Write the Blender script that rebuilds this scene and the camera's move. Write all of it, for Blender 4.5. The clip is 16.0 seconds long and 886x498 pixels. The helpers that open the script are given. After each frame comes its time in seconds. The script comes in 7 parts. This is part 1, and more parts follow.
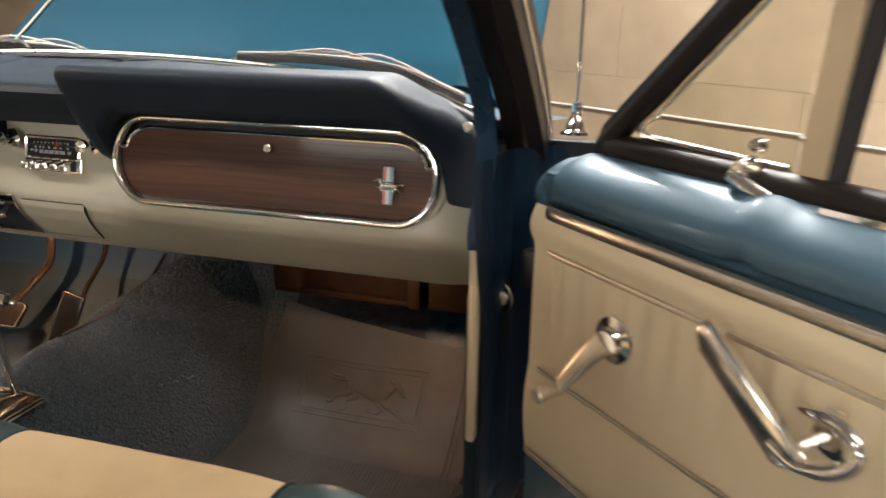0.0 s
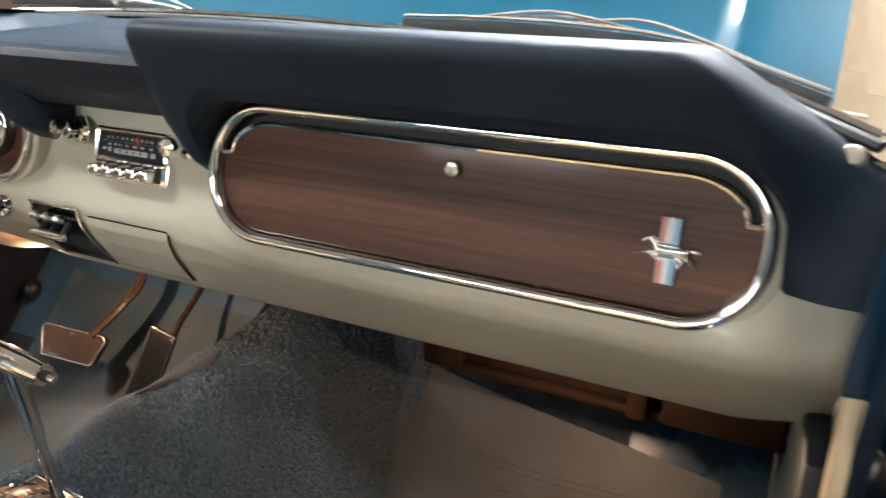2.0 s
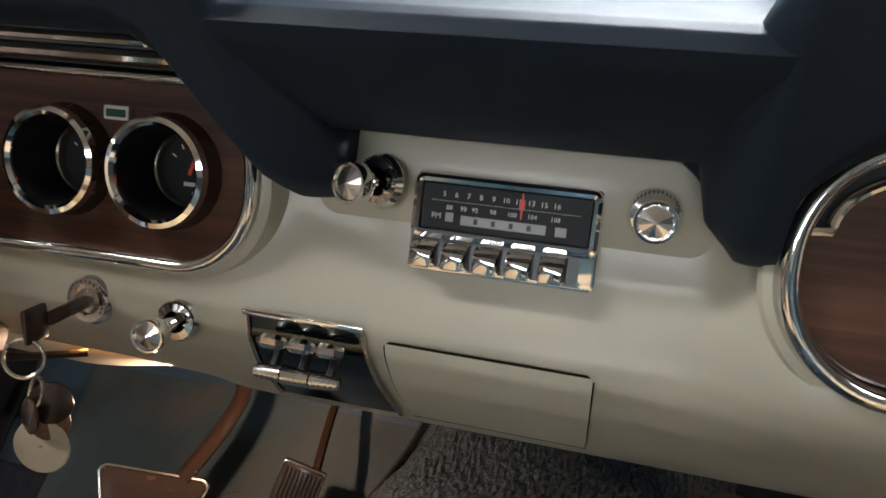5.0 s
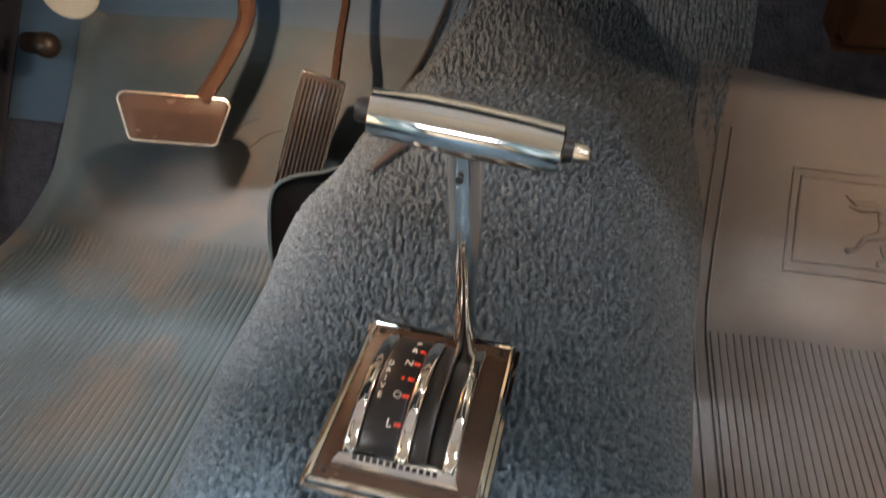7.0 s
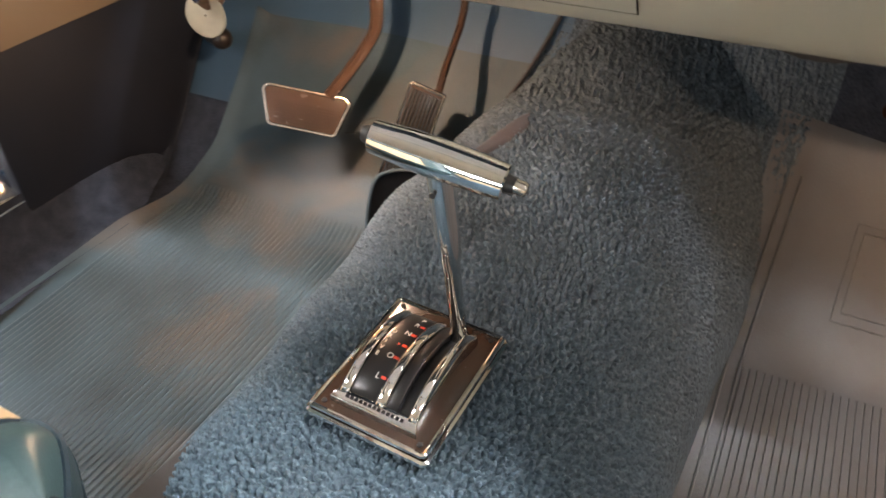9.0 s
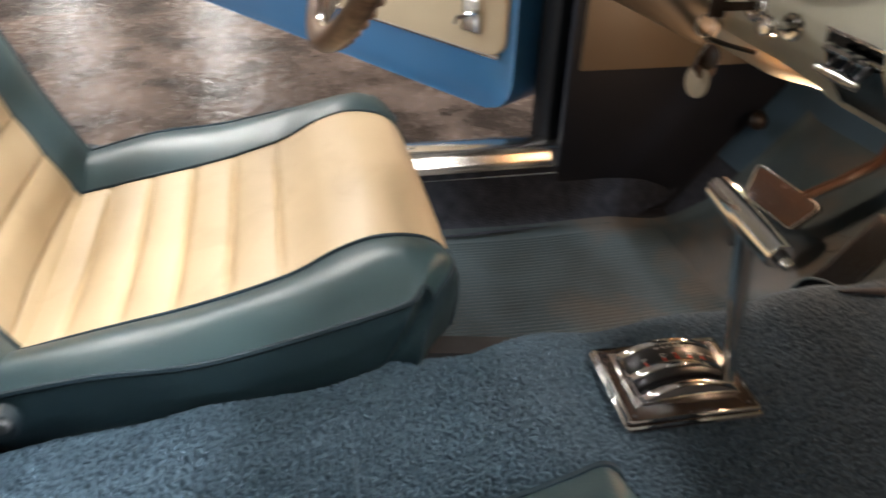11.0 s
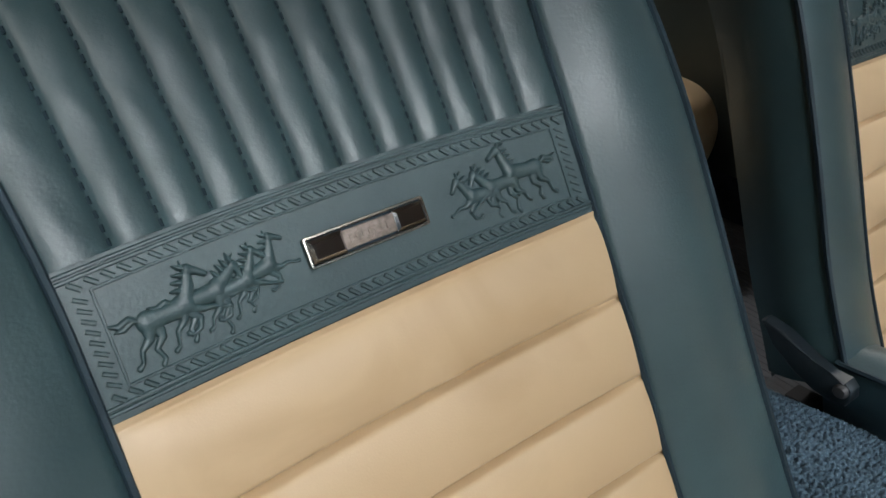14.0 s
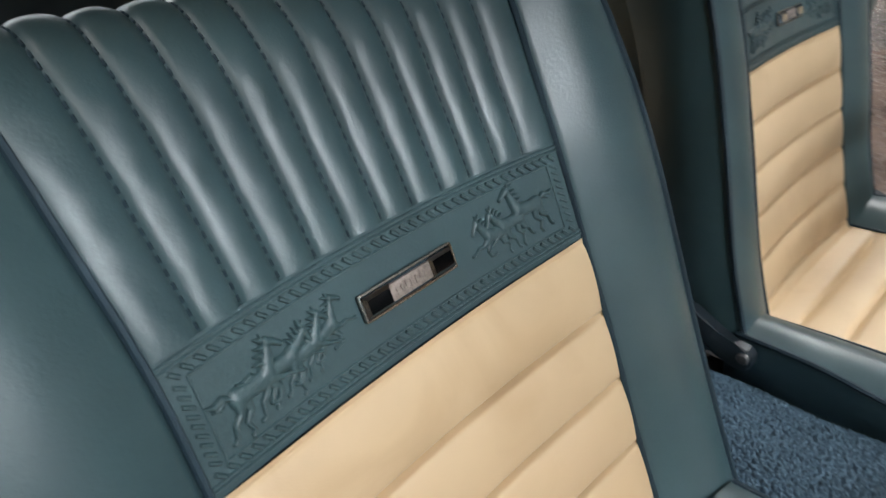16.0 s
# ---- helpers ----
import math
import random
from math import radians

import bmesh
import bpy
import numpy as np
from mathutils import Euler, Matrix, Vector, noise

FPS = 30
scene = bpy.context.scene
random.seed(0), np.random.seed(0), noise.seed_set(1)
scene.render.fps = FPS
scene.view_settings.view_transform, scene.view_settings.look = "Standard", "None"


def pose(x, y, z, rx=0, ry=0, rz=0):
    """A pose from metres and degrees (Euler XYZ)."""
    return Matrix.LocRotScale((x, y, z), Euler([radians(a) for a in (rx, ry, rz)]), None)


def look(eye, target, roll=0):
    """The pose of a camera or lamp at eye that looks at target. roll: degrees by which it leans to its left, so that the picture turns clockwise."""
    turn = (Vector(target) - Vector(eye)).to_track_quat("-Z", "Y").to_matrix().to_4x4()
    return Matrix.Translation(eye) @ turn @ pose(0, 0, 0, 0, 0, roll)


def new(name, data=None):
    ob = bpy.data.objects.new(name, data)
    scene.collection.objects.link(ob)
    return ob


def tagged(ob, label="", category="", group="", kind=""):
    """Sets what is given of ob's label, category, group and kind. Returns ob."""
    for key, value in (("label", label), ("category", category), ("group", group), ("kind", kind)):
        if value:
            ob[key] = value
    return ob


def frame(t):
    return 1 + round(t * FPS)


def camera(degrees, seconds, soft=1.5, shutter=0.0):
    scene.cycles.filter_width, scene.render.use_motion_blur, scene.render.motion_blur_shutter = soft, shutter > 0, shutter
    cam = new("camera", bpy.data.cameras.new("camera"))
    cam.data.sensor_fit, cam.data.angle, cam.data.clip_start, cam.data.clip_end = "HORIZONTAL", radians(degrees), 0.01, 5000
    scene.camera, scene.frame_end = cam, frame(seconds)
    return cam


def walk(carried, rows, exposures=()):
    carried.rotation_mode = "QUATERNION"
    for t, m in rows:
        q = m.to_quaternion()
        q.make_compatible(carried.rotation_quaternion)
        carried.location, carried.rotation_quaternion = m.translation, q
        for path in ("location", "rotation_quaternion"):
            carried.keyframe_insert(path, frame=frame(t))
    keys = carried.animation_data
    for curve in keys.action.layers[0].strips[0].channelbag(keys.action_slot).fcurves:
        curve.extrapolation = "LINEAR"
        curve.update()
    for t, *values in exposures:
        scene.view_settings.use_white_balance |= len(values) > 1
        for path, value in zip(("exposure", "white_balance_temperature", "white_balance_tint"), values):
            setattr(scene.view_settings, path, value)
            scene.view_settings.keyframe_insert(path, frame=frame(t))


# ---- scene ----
cam = camera(61.8, 16.0, shutter=0.5)
PATH = [
    (0, (0.882, 0.103, 1.012), (0.339, 1.928, 0.4), 0.8),
    (0.5, (0.790, 0.226, 0.984), (0.148, 2.021, 0.379), 1.2),
    (1, (0.713, 0.318, 0.961), (0.023, 2.097, 0.362), 1.7),
    (1.5, (0.675, 0.392, 0.950), (-0.052, 2.155, 0.349), 1.8),
    (2, (0.622, 0.447, 0.955), (-0.192, 2.167, 0.341), 2.2),
    (2.5, (0.514, 0.480, 0.951), (-0.393, 2.155, 0.341), 2.5),
    (3, (0.365, 0.499, 0.935), (-0.561, 2.166, 0.333), 2.7),
    (3.2, (0.31, 0.501, 0.933), (-0.595, 2.183, 0.341), 3.3),
    (5.3, (0.054, 0.612, 0.893), (-0.373, 2.471, 0.294), 3.3),
    (5.5, (0.048, 0.610, 0.883), (-0.359, 2.456, 0.233), 3.2),
    (6, (0.048, 0.597, 0.852), (-0.319, 2.368, 0.000), 2.4),
    (6.5, (0.045, 0.572, 0.818), (-0.299, 2.232, -0.243), 1.0),
    (7, (0.043, 0.548, 0.794), (-0.273, 2.084, -0.446), -0.2),
    (7.5, (0.040, 0.529, 0.794), (-0.264, 1.998, -0.528), -1.0),
    (8, (0.050, 0.512, 0.810), (-0.291, 1.985, -0.499), -2.4),
    (8.2, (0.067, 0.504, 0.820), (-0.327, 1.980, -0.468), -2.7),
    (10.3, (0.366, 0.511, 0.908), (-1.043, 1.399, -0.199), 1.3),
    (10.5, (0.39, 0.509, 0.911), (-1.104, 1.256, -0.188), 1.1),
    (11, (0.428, 0.496, 0.913), (-1.214, 0.878, -0.164), 1.9),
    (11.5, (0.448, 0.49, 0.91), (-1.254, 0.452, -0.139), -0.2),
    (12, (0.476, 0.478, 0.918), (-1.199, 0.077, -0.098), -0.9),
    (12.5, (0.500, 0.464, 0.920), (-1.087, -0.242, -0.072), -0.8),
    (13, (0.523, 0.460, 0.928), (-0.908, -0.530, -0.059), -0.3),
    (13.5, (0.551, 0.452, 0.932), (-0.662, -0.776, -0.078), -0.5),
    (14, (0.567, 0.458, 0.940), (-0.440, -0.932, -0.087), 0.0),
    (14.5, (0.570, 0.462, 0.945), (-0.441, -0.916, -0.093), 1.2),
    (15, (0.572, 0.461, 0.947), (-0.460, -0.896, -0.098), 1.4),
    (15.5, (0.587, 0.429, 0.965), (-0.510, -0.855, -0.105), 3.0),
    (16, (0.648, 0.380, 1.003), (-0.618, -0.676, -0.130), 5.3),
]
EXPOSURES = [(0.0, -0.15, 7050, 13), (0.7, 0.08, 6800, 11), (1.5, 0.48, 6400, 10), (3.2, 0.2, 6300, 10), (5.3, -0.4, 6200, 10), (5.7, -0.35, 6200, 10), (6.2, 0.15, 6350, 12), (6.6, 0.75, 6500, 14), (7.0, 0.92, 6450, 13), (8.2, 1.05, 6450, 13), (10.3, 0.48, 6350, 10), (10.9, -0.22, 6450, 10), (11.5, -0.78, 6350, 10), (12.3, -1.05, 6300, 10), (13.0, -1.27, 6350, 10), (14.5, -1.35, 6350, 10), (15.3, -1.28, 6280, 10), (16.0, -1.0, 6220, 10)]
walk(cam, [(t, look(eye, target, roll)) for t, eye, target, roll in PATH], EXPOSURES)

# ---- world and lamps ----
world = bpy.data.worlds.new("garage_air")
scene.world = world
world.use_nodes = True
world.node_tree.nodes["Background"].inputs[0].default_value = (0.9, 0.95, 1.0, 1)
world.node_tree.nodes["Background"].inputs[1].default_value = 0.05
GROUND = 0.08


def area_lamp(name, at, size, power, colour, target=None):
    lamp = bpy.data.lights.new(name, "AREA")
    lamp.shape, lamp.size, lamp.size_y = "RECTANGLE", size[0], size[1]
    lamp.energy, lamp.color = power, colour
    ob = new(name, lamp)
    ob.matrix_world = look(at, target or (at[0], at[1], 0.0))
    return ob


NEUTRAL = (1.0, 0.97, 0.93)
COOL = (0.93, 0.97, 1.0)
TUBES = [(2.1, -0.3, 2.85, 20, NEUTRAL), (1.7, 1.3, 2.85, 45, NEUTRAL), (-0.4, -2.6, 2.85, 170, NEUTRAL), (-2.3, -0.4, 2.85, 150, NEUTRAL), (0.3, 2.8, 2.85, 245, COOL), (-10.8, -0.3, 2.85, 90, NEUTRAL), (-12.0, -2.6, 2.85, 90, NEUTRAL)]
# unseen banks added far behind the car to even the light on the dash
FILL_BANKS = [(0.0, -10.5, 2.85, 360, COOL), (-4.5, -12.0, 2.85, 330, COOL)]
for x, y, z, power, colour in TUBES:
    area_lamp("ceiling_tube_lamp", (x, y, z - 0.07), (1.3, 0.28), power, colour)
for x, y, z, power, colour in FILL_BANKS:
    area_lamp("rear_fill_lamp", (x, y, z - 0.07), (3.6, 0.9), power, colour, (x, y + 3.0, 0.5))
# the amber lamp is an extra, added to make the lower rail glow
AMBER, LAMP_WARM = (1.0, 0.38, 0.10), (1.0, 0.66, 0.42)
for x, y, z, power, colour in ((-0.286, 1.090, 0.600, 2.8, LAMP_WARM), (-0.315, 1.040, 0.674, 0.22, AMBER), (0.45, 1.085, 0.624, 1.5, LAMP_WARM)):
    bulb = bpy.data.lights.new("courtesy_and_helper_lamp", "POINT")
    bulb.energy, bulb.color, bulb.shadow_soft_size = power, colour, 0.007
    new("courtesy_and_helper_lamp", bulb).location = (x, y, z)

# ---- materials ----


def mat(name, base, rough=0.5, metal=0.0, var=0.12, scale=6.0, fine=0.0, fine_scale=300.0, coat=0.0, spec=0.5, bump_kind="noise", tint=None):
    """A surface with slow colour drift and stains, and fine relief."""
    m = bpy.data.materials.new(name)
    m.use_nodes = True
    nt = m.node_tree
    b = nt.nodes["Principled BSDF"]
    co = nt.nodes.new("ShaderNodeTexCoord")
    n1 = nt.nodes.new("ShaderNodeTexNoise")
    n1.inputs["Scale"].default_value, n1.inputs["Detail"].default_value = scale, 6
    nt.links.new(co.outputs["Object"], n1.inputs["Vector"])
    ramp = nt.nodes.new("ShaderNodeMix")
    ramp.data_type = "RGBA"
    lo = [c * (1 - var) for c in base]
    hi = [min(1, c * (1 + var)) for c in (tint or base)]
    ramp.inputs[6].default_value, ramp.inputs[7].default_value = (*lo, 1), (*hi, 1)
    spread = nt.nodes.new("ShaderNodeMapRange")
    spread.inputs[1].default_value, spread.inputs[2].default_value = 0.3, 0.7
    nt.links.new(n1.outputs["Fac"], spread.inputs[0])
    nt.links.new(spread.outputs[0], ramp.inputs[0])
    nt.links.new(ramp.outputs[2], b.inputs["Base Color"])
    rr = nt.nodes.new("ShaderNodeMapRange")
    rr.inputs[3].default_value, rr.inputs[4].default_value = rough * 0.85, min(1, rough * 1.15)
    n2 = nt.nodes.new("ShaderNodeTexNoise")
    n2.inputs["Scale"].default_value, n2.inputs["Detail"].default_value = scale * 5, 5
    nt.links.new(co.outputs["Object"], n2.inputs["Vector"])
    nt.links.new(n2.outputs["Fac"], rr.inputs[0])
    nt.links.new(rr.outputs[0], b.inputs["Roughness"])
    b.inputs["Metallic"].default_value = metal
    b.inputs["Specular IOR Level"].default_value = spec
    b.inputs["Coat Weight"].default_value = coat
    b.inputs["Coat Roughness"].default_value = 0.08
    if fine:
        if bump_kind == "noise":
            f = nt.nodes.new("ShaderNodeTexNoise")
            f.inputs["Scale"].default_value, f.inputs["Detail"].default_value = fine_scale, 3
            out = f.outputs["Fac"]
        else:
            f = nt.nodes.new("ShaderNodeTexVoronoi")
            f.inputs["Scale"].default_value = fine_scale
            out = f.outputs["Distance"]
        nt.links.new(co.outputs["Object"], f.inputs["Vector"])
        bu = nt.nodes.new("ShaderNodeBump")
        bu.inputs["Strength"].default_value, bu.inputs["Distance"].default_value = fine, 0.001
        nt.links.new(out, bu.inputs["Height"])
        nt.links.new(bu.outputs["Normal"], b.inputs["Normal"])
    return m


def wood(name, dark, light, rough, axis, scale=1.0):
    m = mat(name, dark, rough, coat=0.1)
    nt = m.node_tree
    b = nt.nodes["Principled BSDF"]
    co = nt.nodes.new("ShaderNodeTexCoord")
    mp = nt.nodes.new("ShaderNodeMapping")
    stretch = [160.0 * scale] * 3
    stretch[axis] = 4.0 * scale
    mp.inputs["Scale"].default_value = stretch
    nt.links.new(co.outputs["Object"], mp.inputs["Vector"])
    n = nt.nodes.new("ShaderNodeTexNoise")
    n.inputs["Scale"].default_value, n.inputs["Detail"].default_value, n.inputs["Distortion"].default_value = 1.0, 8, 0.6
    nt.links.new(mp.outputs[0], n.inputs["Vector"])
    mp2 = nt.nodes.new("ShaderNodeMapping")
    s2 = [26.0 * scale] * 3
    s2[axis] = 1.5 * scale
    mp2.inputs["Scale"].default_value = s2
    nt.links.new(co.outputs["Object"], mp2.inputs["Vector"])
    n2 = nt.nodes.new("ShaderNodeTexNoise")
    n2.inputs["Scale"].default_value, n2.inputs["Detail"].default_value = 1.0, 4
    nt.links.new(mp2.outputs[0], n2.inputs["Vector"])
    add = nt.nodes.new("ShaderNodeMath")
    add.operation = "MULTIPLY_ADD"
    add.inputs[1].default_value = 0.55
    nt.links.new(n.outputs["Fac"], add.inputs[0])
    half = nt.nodes.new("ShaderNodeMath")
    half.operation = "MULTIPLY"
    half.inputs[1].default_value = 0.45
    nt.links.new(n2.outputs["Fac"], half.inputs[0])
    nt.links.new(half.outputs[0], add.inputs[2])
    r = nt.nodes.new("ShaderNodeValToRGB")
    r.color_ramp.elements[0].position, r.color_ramp.elements[1].position = 0.36, 0.66
    r.color_ramp.elements[0].color, r.color_ramp.elements[1].color = (*dark, 1), (*light, 1)
    nt.links.new(add.outputs[0], r.inputs[0])
    nt.links.new(r.outputs[0], b.inputs["Base Color"])
    b.inputs["Specular IOR Level"].default_value = 0.25
    return m


def glass(name, rough=0.0, colour=(1, 1, 1)):
    m = bpy.data.materials.new(name)
    m.use_nodes = True
    b = m.node_tree.nodes["Principled BSDF"]
    b.inputs["Base Color"].default_value = (*colour, 1)
    b.inputs["Transmission Weight"].default_value = 1.0
    b.inputs["Roughness"].default_value = rough
    b.inputs["IOR"].default_value = 1.02
    return m


def glow(name, colour, strength):
    m = bpy.data.materials.new(name)
    m.use_nodes = True
    b = m.node_tree.nodes["Principled BSDF"]
    b.inputs["Base Color"].default_value = (*colour, 1)
    b.inputs["Emission Color"].default_value = (*colour, 1)
    b.inputs["Emission Strength"].default_value = strength
    return m


# lining of the added roof, pale so that it bounces light down
HEADLINER = mat("ivory_headliner_vinyl", (0.76, 0.73, 0.66), 0.7, var=0.06, scale=4, fine=0.3, fine_scale=500)
CREAM_PAINT = mat("cream_dash_enamel", (0.45, 0.428, 0.340), 0.36, var=0.05, scale=3, fine=0.06, fine_scale=900, coat=0.1)
# cream vinyl darkened: the shade under the dash is put into its colour
SHADED_BEIGE_VINYL = mat("shade_darkened_beige_vinyl", (0.15, 0.115, 0.078), 0.5, var=0.08, scale=5, fine=0.2, fine_scale=600)


def stain(m, colour, scale, lo, hi, amount):
    """Soft patches of a second colour over a surface: soiling and wear with a shape of its own."""
    nt = m.node_tree
    b = nt.nodes["Principled BSDF"]
    old = b.inputs["Base Color"].links[0].from_socket
    co = nt.nodes.new("ShaderNodeTexCoord")
    n = nt.nodes.new("ShaderNodeTexNoise")
    n.inputs["Scale"].default_value, n.inputs["Detail"].default_value, n.inputs["Distortion"].default_value = scale, 4, 0.8
    nt.links.new(co.outputs["Object"], n.inputs["Vector"])
    k = nt.nodes.new("ShaderNodeMapRange")
    k.inputs[1].default_value, k.inputs[2].default_value, k.inputs[4].default_value = lo, hi, amount
    nt.links.new(n.outputs["Fac"], k.inputs[0])
    mix = nt.nodes.new("ShaderNodeMix")
    mix.data_type = "RGBA"
    mix.inputs[7].default_value = (*colour, 1)
    nt.links.new(k.outputs[0], mix.inputs[0])
    nt.links.new(old, mix.inputs[6])
    nt.links.new(mix.outputs[2], b.inputs["Base Color"])
    return m


CREAM_VINYL = mat("cream_vinyl", (0.60, 0.445, 0.265), 0.44, var=0.07, scale=5, fine=0.10, fine_scale=900, tint=(0.64, 0.485, 0.30))
DOOR_VINYL = mat("ivory_door_vinyl", (0.66, 0.54, 0.36), 0.5, var=0.06, scale=5, fine=0.2, fine_scale=700)
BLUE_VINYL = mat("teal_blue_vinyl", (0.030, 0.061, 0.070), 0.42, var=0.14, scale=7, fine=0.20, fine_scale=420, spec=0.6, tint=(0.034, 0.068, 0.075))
# BLUE_VINYL darkened: shade below the cushion edge is put into this copy
SKIRT_VINYL = mat("shaded_teal_skirt_vinyl", (0.015, 0.033, 0.042), 0.42, var=0.14, scale=7, fine=0.3, fine_scale=420)
DARK_VINYL = mat("dark_navy_vinyl", (0.016, 0.032, 0.042), 0.45, var=0.15, scale=7, fine=0.3, fine_scale=600)
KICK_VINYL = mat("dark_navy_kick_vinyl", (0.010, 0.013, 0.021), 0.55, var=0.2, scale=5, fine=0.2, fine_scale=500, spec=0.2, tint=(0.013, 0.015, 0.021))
PAD = mat("navy_padded_dash_vinyl", (0.0095, 0.017, 0.027), 0.55, var=0.15, scale=6, fine=0.2, fine_scale=800, spec=0.24)
PIPING = mat("navy_piping", (0.012, 0.027, 0.038), 0.65, var=0.1, spec=0.3)
CHROME = mat("chrome", (0.86, 0.85, 0.83), 0.06, 1.0, var=0.04, scale=20)
STRIP = mat("dark_brown_weather_rubber", (0.011, 0.008, 0.0065), 0.42, var=0.15, scale=8, spec=0.3)
# chrome bar whose colour holds the beige reflection of the wall
WALL_TINTED_CHROME = mat("wall_tinted_chrome_bar", (0.48, 0.37, 0.24), 0.35, 0.2, var=0.08, scale=8)
SPUN = mat("spun_chrome", (0.82, 0.80, 0.77), 0.2, 1.0, var=0.05, scale=30)
BADGE_PLATE = mat("dull_pewter", (0.30, 0.255, 0.225), 0.55, 0.6, var=0.3, scale=300, fine=0.6, fine_scale=900)
WIPER_STEEL = mat("dull_wiper_steel", (0.34, 0.31, 0.27), 0.38, 1.0, var=0.15, scale=60)
DARK_MIRROR = mat("smoked_mirror_panel", (0.085, 0.10, 0.105), 0.13, 1.0, var=0.1, scale=30)
SMOKED = mat("dark_mirror_chrome", (0.30, 0.30, 0.31), 0.08, 1.0, var=0.05, scale=30)
SATIN = mat("satin_nickel", (0.74, 0.67, 0.56), 0.42, 1.0, var=0.08, scale=20)
WORN_CHROME = mat("brushed_steel", (0.62, 0.58, 0.52), 0.25, 1.0, var=0.1, scale=30, fine=0.1, fine_scale=500)
BLACK = mat("black_plastic", (0.012, 0.012, 0.013), 0.35, var=0.2)
DULL_BLACK = mat("black_rubber", (0.016, 0.016, 0.017), 0.7, var=0.2, fine=0.3, fine_scale=400)
GREY_BUTTON = mat("grey_plastic", (0.05, 0.052, 0.055), 0.45, var=0.1)
HINGE_NAVY = mat("near_black_navy_cover", (0.008, 0.015, 0.020), 0.5, var=0.15)
DIAL_GREY = mat("pale_grey_dial_print", (0.36, 0.37, 0.38), 0.4, var=0.1)
GREY_FACE = mat("dark_grey_dial", (0.016, 0.017, 0.019), 0.5, var=0.1, spec=0.25)
WHITE_INK = mat("white_lettering", (0.75, 0.74, 0.70), 0.5, var=0.05)
RED_INK = mat("red_pointer", (0.75, 0.06, 0.03), 0.4, var=0.05)
DULL_RED = mat("faded_red_enamel", (0.50, 0.17, 0.14), 0.35, var=0.08)
DULL_WHITE = mat("ivory_enamel", (0.62, 0.60, 0.56), 0.35, var=0.05)
BLUE_INK = mat("blue_enamel", (0.20, 0.36, 0.50), 0.3, var=0.05)
WALNUT = wood("walnut_applique", (0.035, 0.0130, 0.0072), (0.098, 0.042, 0.023), 0.52, 0)
RIM_WOOD = wood("wood_rim", (0.11, 0.062, 0.04), (0.24, 0.145, 0.095), 0.35, 1)
BROWN_PLATE = mat("brown_enamel_plate", (0.038, 0.021, 0.014), 0.26, var=0.12, scale=18, coat=0.2)
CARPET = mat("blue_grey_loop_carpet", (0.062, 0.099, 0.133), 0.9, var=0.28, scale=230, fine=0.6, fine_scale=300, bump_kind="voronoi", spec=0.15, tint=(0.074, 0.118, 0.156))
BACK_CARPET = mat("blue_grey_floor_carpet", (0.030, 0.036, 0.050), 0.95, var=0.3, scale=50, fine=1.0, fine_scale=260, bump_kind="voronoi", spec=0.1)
def lamp_warmed(m, colour, y0, y1):
    """Tints a carpet warmer towards the toe board, painting lamp light into it."""
    nt = m.node_tree
    b = nt.nodes["Principled BSDF"]
    old = b.inputs["Base Color"].links[0].from_socket
    co = nt.nodes.new("ShaderNodeTexCoord")
    part_y = nt.nodes.new("ShaderNodeSeparateXYZ")
    nt.links.new(co.outputs["Object"], part_y.inputs[0])
    n = nt.nodes.new("ShaderNodeTexNoise")
    n.inputs["Scale"].default_value, n.inputs["Detail"].default_value = 9.0, 5
    nt.links.new(co.outputs["Object"], n.inputs["Vector"])
    add = nt.nodes.new("ShaderNodeMath")
    add.operation = "MULTIPLY_ADD"
    add.inputs[1].default_value = 0.35
    nt.links.new(n.outputs["Fac"], add.inputs[0])
    nt.links.new(part_y.outputs[1], add.inputs[2])
    k = nt.nodes.new("ShaderNodeMapRange")
    k.inputs[1].default_value, k.inputs[2].default_value, k.inputs[4].default_value = y0 + 0.175, y1 + 0.175, 0.9
    nt.links.new(add.outputs[0], k.inputs[0])
    mix = nt.nodes.new("ShaderNodeMix")
    mix.data_type, mix.blend_type = "RGBA", "MULTIPLY"
    mix.inputs[7].default_value = (*colour, 1)
    nt.links.new(k.outputs[0], mix.inputs[0])
    nt.links.new(old, mix.inputs[6])
    nt.links.new(mix.outputs[2], b.inputs["Base Color"])


lamp_warmed(CARPET, (1.12, 0.86, 0.76), 0.62, 1.0)
MAT_RUBBER = mat("grey_rubber_mat", (0.088, 0.093, 0.103), 0.52, var=0.15, scale=8, fine=0.3, fine_scale=400)
CLEAR_MAT = mat("teal_grey_vinyl_mat", (0.037, 0.056, 0.068), 0.55, var=0.30, scale=6, fine=0.3, fine_scale=300, spec=0.3, tint=(0.040, 0.065, 0.080))
TONGUE_VINYL = mat("dusky_brown_vinyl", (0.026, 0.023, 0.026), 0.85, var=0.2, scale=12, fine=0.3, fine_scale=300)
TOE_VINYL = mat("blue_toe_board_vinyl", (0.030, 0.064, 0.106), 0.5, var=0.15, scale=5, fine=0.2)
NAVY_PAINT = mat("dark_navy_jamb_paint", (0.006, 0.030, 0.062), 0.28, 0.1, var=0.1, scale=4, coat=0.6)
# dull black for the door gap's shade, and for black mat rubber
SHADE_BLACK = mat("black_for_shade_and_rubber", (0.006, 0.007, 0.009), 0.6, var=0.2, spec=0.2)
# NAVY_PAINT darkened, with the jamb's shade put into the colour
SHADED_JAMB = mat("shaded_navy_jamb_paint", (0.004, 0.017, 0.036), 0.36, 0.1, var=0.15, scale=4, coat=0.25)
